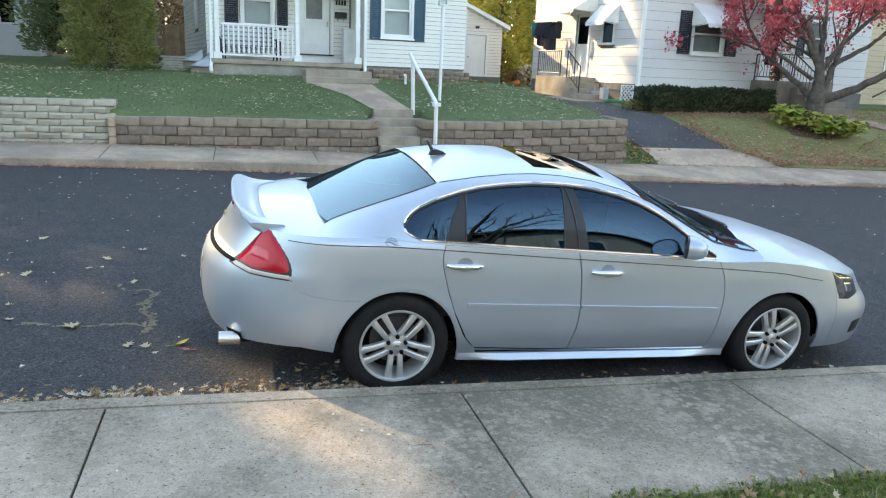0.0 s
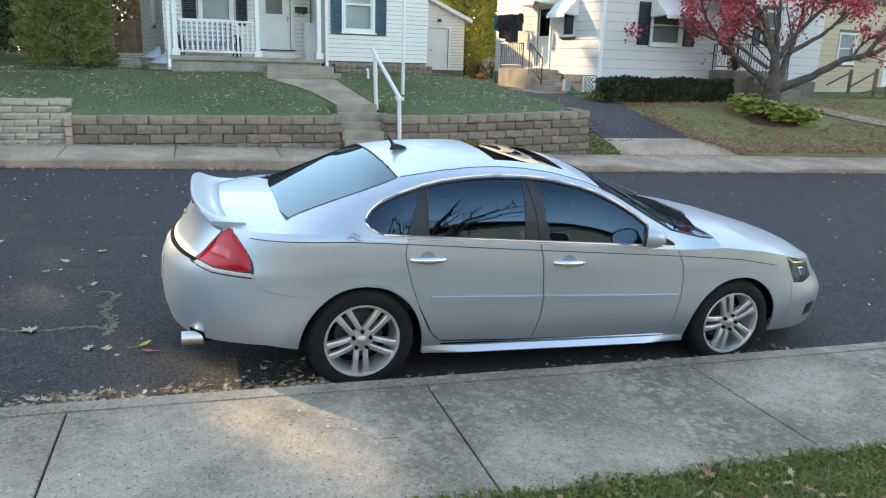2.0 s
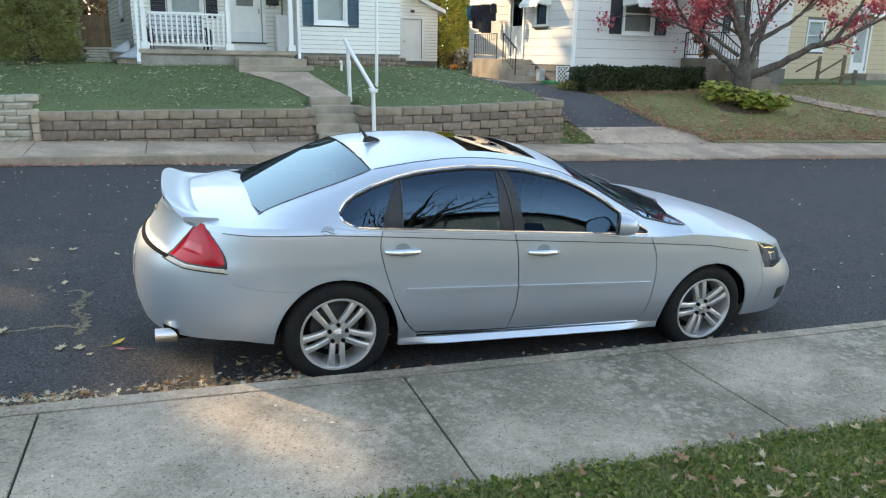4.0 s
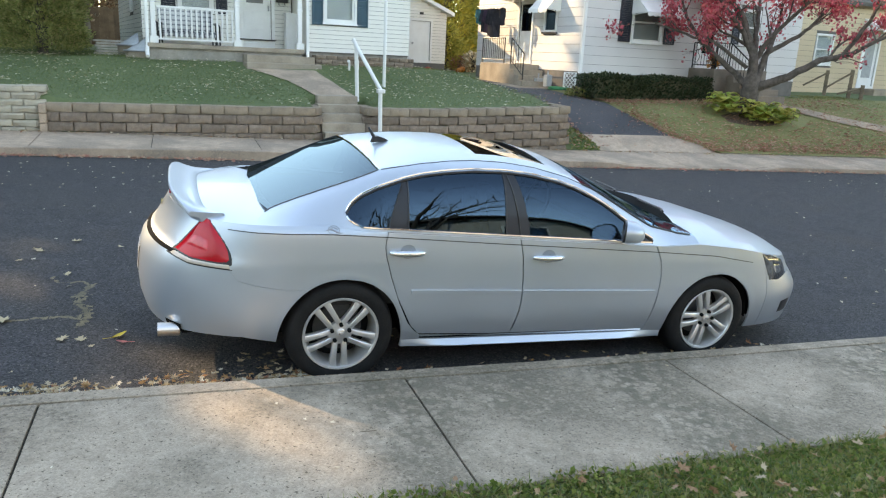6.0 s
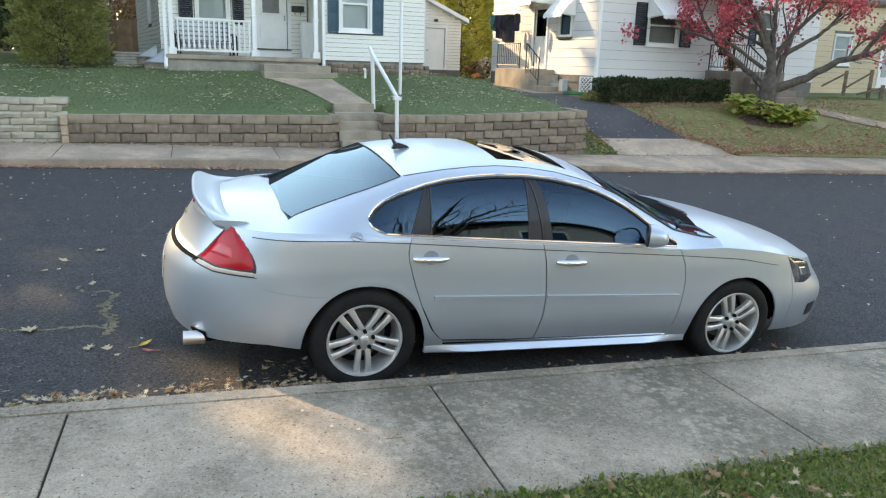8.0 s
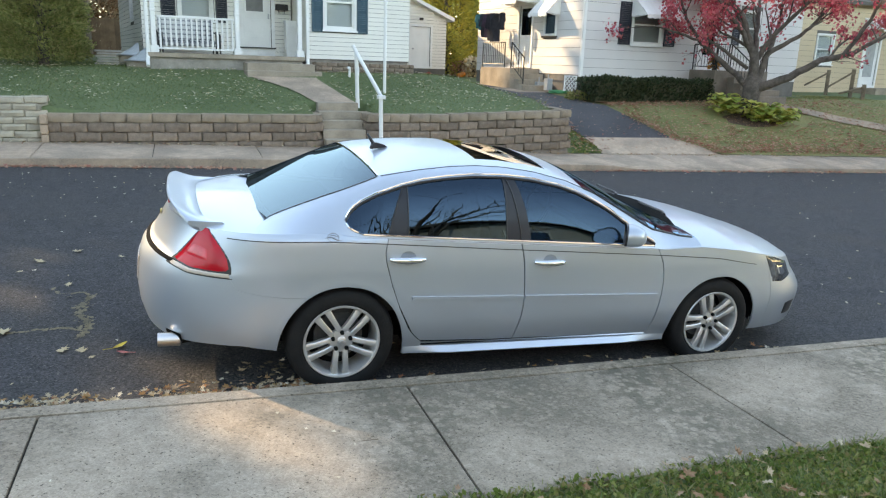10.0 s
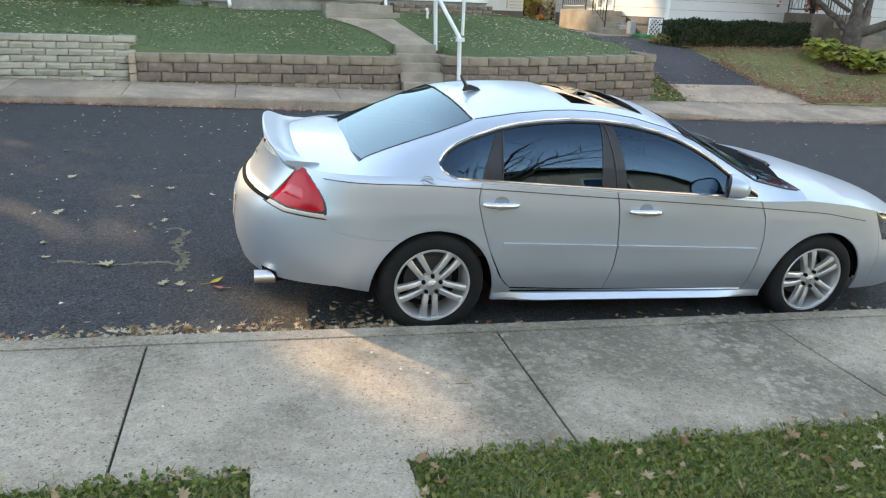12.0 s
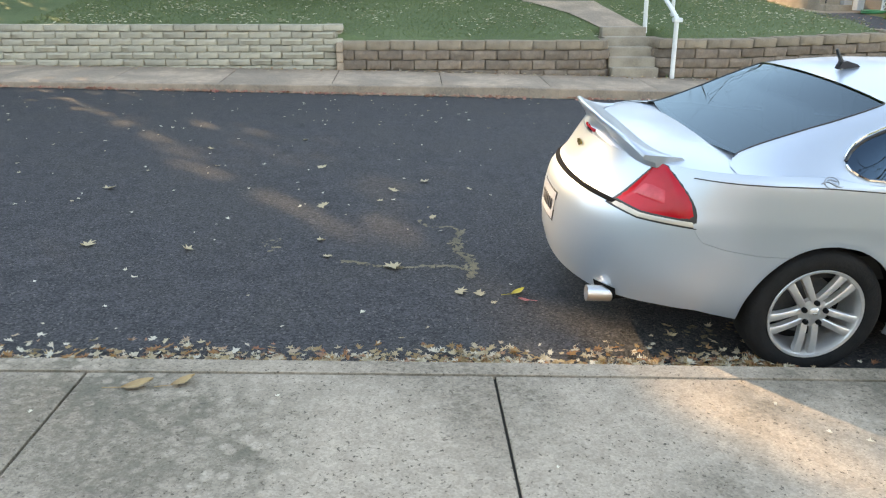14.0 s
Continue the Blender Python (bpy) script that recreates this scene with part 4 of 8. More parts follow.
# front stoop
part("stoop", bx(4.45, 6.9, -1.1, -0.02, 0.9, 2.06, bevel=0.012), M_STEPSHADE, H2, "worn concrete stoop")
for k in range(4):
    part("stoop_step", bx(5.05, 6.55, -1.1 - 0.28 * (k + 1), -1.1 - 0.28 * k, 0.7, 2.06 - 0.19 * (k + 1), bevel=0.012), M_STEPSHADE, H2, "worn concrete step")
iron_rail(H2, (4.50, -1.05, 2.06), (4.50, -0.1, 2.06), 0.80, 8)
iron_rail(H2, (4.55, -1.05, 2.06), (5.05, -1.05, 2.06), 0.80, 5)
iron_rail(H2, (6.45, -1.05, 2.06), (6.88, -1.05, 2.06), 0.80, 5)
iron_rail(H2, (5.10, -1.10, 2.02), (5.10, -2.2, 1.26), 0.85, 9, False)
# side stoop
part("stoop", bx(-1.15, -0.02, 2.15, 4.05, 0.9, 1.92, bevel=0.012), M_STEP, H2, "worn concrete stoop")
for k in range(3):
    part("stoop_step", bx(-1.15 - 0.02 * k, -0.05, 2.15 - 0.28 * (k + 1), 2.15 - 0.28 * k, 0.9, 1.92 - 0.17 * (k + 1), bevel=0.012), M_STEP, H2, "worn concrete step")
iron_rail(H2, (-1.1, 4.0, 1.92), (-1.1, 2.6, 1.92), 0.80, 12, False)
iron_rail(H2, (-1.1, 2.2, 1.92), (-1.1, 1.45, 1.45), 0.80, 5, False)
# clothes hanging from a line under the awning
cl = thing("clothes_rail", H2.matrix_world @ pose(-0.75, 4.2, 3.80), "metal rod of dark shirts hanging beside the door", "clothes")
part("rod", tb([(0.15, -0.75, 0), (0.15, 1.2, 0)], 0.012, 6), M_GALV, cl)
SHIRT = [(-0.05, 0.0), (-0.20, -0.05), (-0.27, -0.42), (-0.20, -0.46), (-0.165, -0.20), (-0.17, -0.78), (0.0, -0.81), (0.17, -0.78), (0.165, -0.20), (0.20, -0.46), (0.27, -0.42), (0.20, -0.05), (0.05, 0.0), (0.0, -0.04)]
for k, (v, m, L, w) in enumerate(((0.95, 1, 0.62, 0.7), (0.72, 1, 0.70, 0.8), (0.50, 0, 1.0, 0.95), (0.30, 2, 1.02, 1.0), (0.06, 0, 1.16, 1.0), (-0.14, 0, 1.24, 1.0), (-0.58, 0, 0.72, 0.42))):
    bm = prism(bmesh.new(), [(x * w, z * L) for x, z in SHIRT], -0.02, 0.02)
    for q in bm.verts:
        q.co.y += 0.03 * math.sin(q.co.x * 17 + k) + 0.02 * math.sin(q.co.z * 7)
    bmesh.ops.rotate(bm, verts=bm.verts, cent=(0, 0, 0), matrix=Matrix.Rotation(radians(-62 + 9 * (k % 3)), 3, "Z"))
    bmesh.ops.translate(bm, verts=bm.verts, vec=(0.12, v, -0.08))
    s = part("shirt", bm, M_CLOTH[m], cl)
    part("hanger", tb([(0.12, v - 0.16 * w, -0.13), (0.12, v, -0.07), (0.15, v, 0.01)], 0.006, 5), M_GALV, s)
# white lattice at the corner, meter boxes and hose
la = thing("lattice_panel", H2.matrix_world @ pose(-0.30, 0.05, 1.28), "white diamond lattice panel at the house corner", "lattice")
part("lattice_frame", ringframe(-0.24, 0.22, 0.0, 0.48, -0.02, 0.02, 0.03), M_WHITE, la)
for s in (-1, 1):
    for k in range(-3, 4):
        a, b = [], []
        for q in range(21):
            x, z = -0.22 + 0.42 * q / 20, 0.24 + s * (-0.22 + 0.42 * q / 20) + k * 0.13
            if 0.02 < z < 0.46:
                a.append((x, s * 0.006, z))
        if len(a) > 1:
            part("slat", tb([a[0], a[-1]], 0.014, 4), M_WHITE, la)
for k, (u, w, h) in enumerate(((-0.45, 0.2, 0.36), (-0.42, 0.26, 0.24))):
    mbx = thing("utility_box", H2.matrix_world @ pose(u, 1.0 + 0.55 * k, 1.28), "small grey utility box by the wall", "utility box", "utility boxes")
    part("box", bx(-w / 2, w / 2, -0.1, 0.1, 0, h, bevel=0.015), M_PLASTIC, mbx)
    part("pipe", tb([(0, 0, h), (0, 0, h + 0.14)], 0.025, 8), M_GALV, mbx)
hz = H2.matrix_world @ Vector((-0.6, 0.2, 0))
hs = thing("garden_hose", pose(hz.x, hz.y, land(hz.x, hz.y) + 0.04), "green garden hose coiled on the pavement", "hose")
part("coil", tb([((0.30 + 0.02 * math.sin(i * 0.9)) * math.cos(i * 0.35), (0.26 + 0.02 * math.cos(i)) * math.sin(i * 0.35), 0.02 + 0.0009 * i) for i in range(80)], 0.014, 6), M_GREENP, hs)
# pad in front of the side stoop
bm = bmesh.new()
grid(bm, [[(p.x, p.y, land(p.x, p.y) + 0.035) for p in [H2.matrix_world @ Vector((u, v, 0)) for u in (-1.7, -0.8, 0.0)]] for v in (0.7, 1.3, 1.9, 2.5)])
tagged(part("side_pad", bm, M_CONC2), "pale concrete pad at the side steps", "path", kind="structure")

# --- tan house further along ---
H3 = thing("tan_house", pose(21.2, 19.4, 0, 0, 0, 8), "tan lapped siding house with a white porch door", "house")
th = [(2.5, 3.5, 2.5, 3.6), (5.6, 6.6, 1.65, 3.75), (8.6, 9.8, 2.5, 3.7)]
part("wall", wall_core(0, 12, 0.6, 5, 0.0, 0.15, th), M_GAPSHADE, H3)
part("siding", siding(bmesh.new(), 0, 12, 1.3, 5, 0.0, 0.21, [(2.4, 3.6, 2.4, 3.7), (5.5, 6.7, 1.5, 3.85), (8.5, 9.9, 2.4, 3.8)], 0.02), M_TAN, H3, "tan lapped boards")
part("wall", bx(0, 0.15, 0.15, 7, 0.6, 5), M_TAN, H3)
part("roof", gable_roof(0, 12, 0, 7, 5, 2.4, True), M_ROOF, H3, "dark shingle roof")
window(H3, 2.5, 3.5, 2.5, 3.6, 0.0, M_WHITE, "white framed window", blind=M_CURTAIN)
window(H3, 8.6, 9.8, 2.5, 3.7, 0.0, M_WHITE, "white framed window", blind=M_CURTAIN)
d3 = part("door", bx(5.6, 6.6, 0.03, 0.07, 1.65, 3.75), M_WHITE, H3, "white storm door")
part("door_frame", ringframe(5.5, 6.7, 1.55, 3.85, -0.04, 0.03, 0.1), M_WHITE, d3)
part("pane", bx(5.8, 6.4, 0.015, 0.028, 2.0, 3.6), M_BLIND, d3, "grey door glass")
part("stoop", bx(5.0, 7.2, -1.2, -0.02, 0.6, 1.55), M_STEP, H3)
awning(H3, 5.3, 6.9, 3.95, 4.4, 0.9)
for x, y, h in ((23.08, 18.37, 0.95), (22.73, 16.91, 1.05), (22.58, 16.23, 0.55)):
    pt = thing("garden_post", pose(x, y, land(x, y), 0, 0, -40), "weathered wooden garden post with a dry vine", "post", "garden posts")
    part("stake", bx(-0.06, 0.06, -0.06, 0.06, -0.1, h, bevel=0.008), M_WOOD, pt)
    part("brace", tb([(0, 0, h - 0.1), (-0.8, 0, 0.35 * h)], 0.04, 6), M_WOOD, pt)
    part("vine", tb([(0.07 * math.cos(k * 0.9), 0.07 * math.sin(k * 0.9), h * k / 24) for k in range(25)], 0.012, 5), M_BARKV, pt)
# --- white house at the far left, and a timber fence between ---
H0 = thing("white_cottage", pose(-13.0, 28.0, 0, 0, 0, 8), "white shingled cottage far behind the trees", "house")
part("wall", bx(0, 4.6, 0, 6, 1.2, 4.8), M_SIDING2, H0)
part("siding", siding(bmesh.new(), 0, 4.6, 1.7, 4.8, 0.0, 0.24, [], 0.02), M_SIDING2, H0)
part("roof", gable_roof(0, 4.6, 0, 6, 4.8, 2.2, True), M_ROOF, H0)
part("window", ringframe(3.3, 3.9, 3.0, 4.1, -0.04, -0.015, 0.07), M_WHITE, H0)
part("pane", bx(3.36, 3.84, -0.02, -0.012, 3.06, 4.04), G_TINT, H0)
fn = thing("timber_fence", pose(-6.4, 30.5, 0, 0, 0, 6), "brown timber board fence at the back of the yard", "fence")
for i in range(26):
    part("board", bx(i * 0.19, i * 0.19 + 0.189, -0.012 + 0.003 * (i % 2), 0.012, 1.6, 3.35 + 0.03 * ((i * 7) % 3)), M_FENCE, fn)
for z in (2.0, 3.0):
    part("rail", bx(0, 4.9, 0.012, 0.06, z, z + 0.09), M_FENCE, fn)
pl = thing("utility_pole", pose(-4.3, 29.5, 1.7), "dark wooden utility pole", "pole")
part("shaft", tb([(0, 0, 0), (0, 0, 9)], [0.15, 0.11], 10), M_WOOD, pl)
# --- house behind the camera, seen in the car's windows ---
HB = thing("bungalow", pose(-8, -11.6, 0), "pale sided bungalow with a dark shallow roof", "house")
part("wall", bx(0, 22, -8, 0, 0.2, 4.3), pm("greige_siding", (0.50, 0.47, 0.43), (0.44, 0.41, 0.38), 0.7, 0.6, 20, 0.03), HB)
part("roof", gable_roof(0, 22, -8, 0, 4.45, 1.1, True, 0.45), M_ROOF, HB)
for u in (2.5, 7.2, 11.0, 15.0, 18.4):
    w = part("window", ringframe(u, u + 1.5, 2.2, 3.7, 0.005, 0.05, 0.08), M_WHITE, HB)
    part("pane", bx(u + 0.08, u + 1.42, 0.012, 0.02, 2.28, 3.62), G_TINT, w)

# ---------- the car ----------
car = thing("silver_car", pose(0, 0, 0, 3.0, 2.72, 0.43), "silver four-door saloon car with tinted windows parked at the kerb", "car")
YC, HW = 0.905, 0.925
XR, LR, XF, LF = -0.30, 0.83, 2.70, 1.285
XN = XF + LF - 0.001
WHEELS = (0.0, 2.807)


def a_of_x(x):
    """Where along the outline (-1 rear middle, 0 to 1 the flank, 2 front middle) the place x lies."""
    if x < XR:
        return -math.asin(min(1, (XR - x) / LR)) * 2 / math.pi
    if x > XF:
        return 1 + math.asin(min(1, ((x - XF) / LF) ** 1.25)) * 2 / math.pi
    return (x - XR) / (XF - XR)


def x_of_a(a):
    if a < 0:
        return XR - LR * math.sin(-a * math.pi / 2)
    if a > 1:
        return XF + LF * math.sin((a - 1) * math.pi / 2) ** 0.8
    return XR + (XF - XR) * a


def skin(a, z, out=0.0):
    """A point of the body's outer skin on the near side."""
    x = x_of_a(a)
    rw = min(math.hypot(x - c, z - 0.335) for c in (0.0, 2.807))
    out += 0.003 * max(0.0, 1 - abs(rw - 0.395) / 0.06) ** 2
    fs = lerp(z, [0.18, 0.26, 0.34, 0.46, 0.62, 0.80, 0.93, 0.985, 1.0, 1.02, 1.035, 1.048, 1.056, 1.08], [0.075, 0.05, 0.026, 0.008, 0.0, 0.010, 0.026, 0.034, 0.042, 0.056, 0.073, 0.10, 0.13, 0.17])
    if a < 0:
        k = math.sin(-a * math.pi / 2)
        w = HW * max(0.0, math.cos(-a * math.pi / 2)) ** lerp(z, [0.4, 0.6, 0.8, 1.0], [0.86, 0.86, 0.90, 1.02])
        fr = lerp(z, [0.25, 0.40, 0.50, 0.62, 0.72, 0.77, 0.80, 0.83, 0.94, 1.03, 1.10], [0.0, -0.05, -0.062, -0.058, -0.044, -0.02, 0.015, 0.04, 0.097, 0.145, 0.17])
        return Vector((x + (fr - out) * k, YC - w + (fs - out) * (1 - k), z))
    if a > 1:
        k = math.sin((a - 1) * math.pi / 2)
        w = HW * max(0.0, math.cos((a - 1) * math.pi / 2)) ** lerp(z, [0.50, 0.66], [0.60, 0.80])
        ff = lerp(z, [0.18, 0.30, 0.45, 0.56, 0.64, 0.72, 0.80, 0.92], [0.04, -0.035, -0.065, -0.06, -0.005, 0.06, 0.14, 0.28])
        return Vector((x - (ff - out) * k, YC - w + (fs - out) * (1 - k), z))
    return Vector((x, YC - HW + fs - out, z))


def top_z(x):
    """The height of the shoulder, where the flank turns over."""
    return lerp(x, [-1.2, -0.9, -0.5, -0.1, 0.1, 1.27, 2.30, 2.6, 3.0, 3.3, 3.6, 3.985], [1.0, 1.006, 1.025, 1.028, 1.004, 0.960, 0.920, 0.935, 0.905, 0.86, 0.80, 0.74])


def low_z(x):
    """The lower edge, with the wheel arches."""
    z = lerp(x, [-1.2, -1.0, -0.75, -0.58, -0.37, 0.38, 2.45, 3.2, 3.86], [0.305, 0.295, 0.322, 0.33, 0.30, 0.24, 0.225, 0.25, 0.24])
    for c in WHEELS:
        d = abs(x - c)
        if d < 0.395:
            z = max(z, 0.23 + 0.478 * (1 - (d / 0.395) ** 2.2) ** (1 / 2.2))
    return z


def curve(pts):
    zs = [p[1] for p in pts][::-1] if pts[0][1] > pts[-1][1] else [p[1] for p in pts]
    xs = [p[0] for p in pts][::-1] if pts[0][1] > pts[-1][1] else [p[0] for p in pts]
    return lambda z: lerp(z, zs, xs)


SEAM_R = curve([(0.255, 1.02), (0.240, 0.95), (0.236, 0.91), (0.246, 0.85), (0.289, 0.708), (0.349, 0.555), (0.421, 0.411), (0.475, 0.345), (0.52, 0.31)])
SEAM_B = curve([(1.143, 0.99), (1.176, 0.858), (1.196, 0.666), (1.204, 0.545), (1.197, 0.442), (1.165, 0.29)])
SEAM_F = curve([(2.215, 0.93), (2.269, 0.824), (2.292, 0.70), (2.292, 0.528), (2.272, 0.37), (2.235, 0.27)])
BUMP_R = lambda x: lerp(x, [-1.2, -0.95, -0.66, -0.61, -0.52, -0.36, -0.2], [0.795, 0.775, 0.755, 0.69, 0.668, 0.65, 0.648])
SILL = lambda x: lerp(x, [0.38, 1.0, 2.42], [0.325, 0.298, 0.28])


def panel(name, left, right, lo, hi, nx, nz, parent=None, material=None, label="", gap=0.0025, out=0.0, mirror=True, gl=None, gr=None, ts=()):
    """A piece of the skin between two seams and two heights, on both flanks; the edges are turned in."""
    made = None
    for flip in ((False, True) if mirror else (False,)):
        bm = bmesh.new()
        rows = []
        gl, gr = gap if gl is None else gl, gap if gr is None else gr
        ends = lambda z: (-1.0 if left(z) < -1.17 else a_of_x(left(z) + gl), 2.0 if right(z) > XN - 0.005 else a_of_x(right(z) - gr))
        e0, e1 = ends(0.3)
        ss = [i / nx for i in range(nx + 1)]
        for c in WHEELS:
            for d in (0.3951, 0.3949, 0.394, 0.392, 0.388, 0.382, 0.373, 0.36):
                ss += [s for s in ((a_of_x(c + g * d) - e0) / (e1 - e0) for g in (-1, 1)) if 0.001 < s < 0.999]
        ss.sort()
        for t in sorted([j / nz for j in range(nz + 1)] + list(ts)):
            row = []
            for s in ss:
                z = 0.6
                for _ in range(16):
                    a0, a1 = ends(z)
                    a = a0 + (a1 - a0) * s
                    x = x_of_a(a)
                    z = 0.5 * z + 0.5 * ((lo(x) + gap) * (1 - t) + (hi(x) - gap) * t)
                row.append((a, z))
            rows.append(row)
        pts = [[skin(a, z, out) for a, z in r] for r in rows]
        ins = [[skin(a, z, out - 0.012) for a, z in r] for r in rows]
        pts = [[q[0] for q in [(ins[j][0],)]] + r + [ins[j][-1]] for j, r in enumerate(pts)]
        pts = [[ins[0][0]] + ins[0] + [ins[0][-1]]] + pts + [[ins[-1][0]] + ins[-1] + [ins[-1][-1]]]
        if flip:
            pts = [[Vector((p.x, 2 * YC - p.y, p.z)) for p in r] for r in pts]
        grid(bm, pts)
        bmesh.ops.remove_doubles(bm, verts=bm.verts, dist=0.0003)
        ob = part(name, bm, material or M_PAINT, parent or car, label, smooth=True)
        made = made or ob
    return made


const = lambda v: (lambda q: v)
# inner dark shell behind the seams
for flip in (0, 1):
    bm = bmesh.new()
    rows = []
    for i in range(150):
        a = -1 + 3 * i / 149
        x = x_of_a(a)
        l, h = low_z(x) + 0.004, top_z(x) - 0.004
        r = [skin(a, l + (h - l) * j / 8, -0.012) for j in range(9)]
        rows.append([Vector((p.x, 2 * YC - p.y, p.z)) for p in r] if flip else r)
    grid(bm, rows)
    part("inner_panel", bm, M_LINER, car, smooth=True)
rear_bumper = panel("rear_bumper", const(-1.179), const(-0.205), low_z, BUMP_R, 110, 10, label="silver rear bumper", gap=0.0009)
def arch_x(z):
    return 0.395 * max(0.0, 1 - min(1.0, max(0.0, (z - 0.23) / 0.478)) ** 2.2) ** (1 / 2.2)


NEAR_TOP = [0.555, 0.57, 0.575, 0.58, 0.585, 0.59, 0.595, 0.60, 0.603, 0.605, 0.6065, 0.6075, 0.615, 0.62, 0.625, 0.63, 0.635, 0.645, 0.655]
panel("quarter_panel", const(-0.88), const(0.0), lambda x: max(low_z(x), BUMP_R(x) if x < -0.205 else 0), top_z, 110, 22, gap=0.0010, gr=0.0)
panel("quarter_panel", arch_x, SEAM_R, const(0.228), top_z, 8, 44, gap=0.0014, gl=0.0, ts=NEAR_TOP)
rear_door = panel("rear_door", SEAM_R, SEAM_B, lambda x: max(low_z(x), SILL(x)), top_z, 22, 12, gap=0.0036)
front_door = panel("front_door", SEAM_B, SEAM_F, SILL, top_z, 26, 12, gap=0.0036)
panel("front_fender", const(2.807), const(3.33), low_z, top_z, 50, 16, gl=0.0)
panel("front_fender", SEAM_F, lambda z: 2.807 - arch_x(z), const(0.215), top_z, 14, 44, gr=0.0, ts=[t + 0.1 for t in NEAR_TOP])
front_bumper = panel("front_bumper", const(3.33), const(XN), low_z, lambda x: top_z(x) - 0.14 * smooth01((x - 3.3) / 0.1), 30, 10, label="silver front bumper")
for flip in (0, 1):
    rock, flare = [], []
    for k in range(53):
        x = 0.40 + (2.405 - 0.40) * k / 52
        e = smooth01((x - 0.40) / 0.35) * smooth01((2.40 - x) / 0.40)
        zl, zs = lerp(x, [0.38, 2.43], [0.238, 0.222]), SILL(x)
        a = a_of_x(x)
        ya, yb = skin(a, zs).y, skin(a, zl + 0.05).y
        rock.append([(x, ya + 0.03, zs - 0.010), (x, ya + 0.004, zs - 0.012), (x, yb + 0.006, zl + 0.056), (x, yb + 0.03, zl + 0.05)])
        flare.append([(x, yb + 0.03, zl + 0.042), (x, yb + 0.004 - 0.012 * e, zl + 0.041), (x, yb - 0.030 * e, zl + 0.014), (x, yb - 0.037 * e, zl + 0.004), (x, yb - 0.028 * e, zl - 0.006), (x, yb + 0.05, zl - 0.008)])
    for nm, rows, lab in (("rocker", rock, "silver sill"), ("sill_lip", flare, "bright flared sill edge")):
        bm = bmesh.new()
        grid(bm, [[(px, 2 * YC - py if flip else py, pz) for px, py, pz in r] for r in rows])
        part(nm, bm, M_PAINT, car, lab, smooth=True)
lid = panel("trunk_lid", const(-1.179), const(-0.88), lambda x: BUMP_R(x) + 0.012, top_z, 40, 14)
panel("nose_panel", const(3.33), const(XN), lambda x: top_z(x) - 0.14, top_z, 26, 4)
# dark gap band under the lid, mouldings and pin stripe
panel("lid_gap", const(-1.179), const(-0.95), lambda x: BUMP_R(x) - 0.002, lambda x: BUMP_R(x) + 0.014, 30, 2, material=M_LINER, out=0.006, gap=0.0)
panel("side_moulding", lambda z: 0.42, lambda z: SEAM_B(0.6) - 0.008, lambda x: 0.624 - 0.021 * x, lambda x: 0.646 - 0.021 * x, 8, 3, rear_door, out=0.012, gap=0.0)
panel("side_moulding", lambda z: SEAM_B(0.6) + 0.008, lambda z: 2.255, lambda x: 0.624 - 0.021 * x, lambda x: 0.646 - 0.021 * x, 8, 3, front_door, out=0.012, gap=0.0)
crease = lambda x: lerp(x, [-0.75, -0.42, -0.1, 0.25, 0.62, 1.01, 1.42, 1.86, 2.26, 2.78, 3.18], [0.974, 0.983, 0.983, 0.969, 0.951, 0.932, 0.914, 0.894, 0.876, 0.846, 0.788])
panel("pin_stripe", const(-0.74), const(3.17), lambda x: crease(x) - 0.0025, lambda x: crease(x) + 0.0025, 60, 1, material=M_PILLAR, out=0.002, gap=0.0)


def deck(name, x0, x1, mid_z, nx, ny=16, label="", lip=0.006, front=None):
    """A top panel from shoulder to shoulder, rounded at its edges."""
    bm = bmesh.new()
    rows = []
    for i in range(nx + 1):
        half = []
        for j in range(ny + 1):
            s = j / ny
            x = x0 + ((front(s) if front else x1) - x0) * i / nx
            e = skin(a_of_x(x), top_z(x))
            half.append((e.x, e.y + (YC - e.y) * s, e.z - lip + (mid_z(x) - e.z + lip) * (1 - (1 - s) ** 2.6)))
        rows.append(half + [(px, 2 * YC - py, pz) for px, py, pz in half[-2::-1]])
    grid(bm, rows)
    return part(name, bm, M_PAINT, car, label, smooth=True)


deck("trunk_deck", -1.128, -0.30, lambda x: lerp(x, [-1.2, -1.0, -0.75, -0.4, -0.25], [1.032, 1.048, 1.058, 1.052, 1.045]), 20, label="silver boot lid top", front=lambda s: -0.30 - 0.10 * smooth01((s - 0.22) / 0.12) - 0.065 * math.sin(math.pi / 2 * min(1, max(0, (s - 0.34) / 0.66))))
hood = deck("hood", 2.36, XN - 0.003, lambda x: lerp(x, [2.3, 2.62, 3.0, 3.3, 3.55, 3.78, 3.985], [1.02, 1.03, 1.0, 0.955, 0.90, 0.845, 0.75]), 36, label="silver bonnet with soft creases")
# ---- cabin upper part ----
NE = 2.77


def roof_mid(x):
    return lerp(x, [-0.56, -0.5, -0.42, -0.2, 0.0, 0.12, 0.22, 0.30, 0.4, 0.6, 0.9, 1.1, 1.35, 1.5, 1.6, 1.7, 1.8, 2.0, 2.2, 2.4, 2.62], [1.038, 1.064, 1.098, 1.209, 1.305, 1.353, 1.387, 1.407, 1.423, 1.441, 1.452, 1.450, 1.434, 1.414, 1.393, 1.365, 1.330, 1.248, 1.155, 1.07, 1.012])


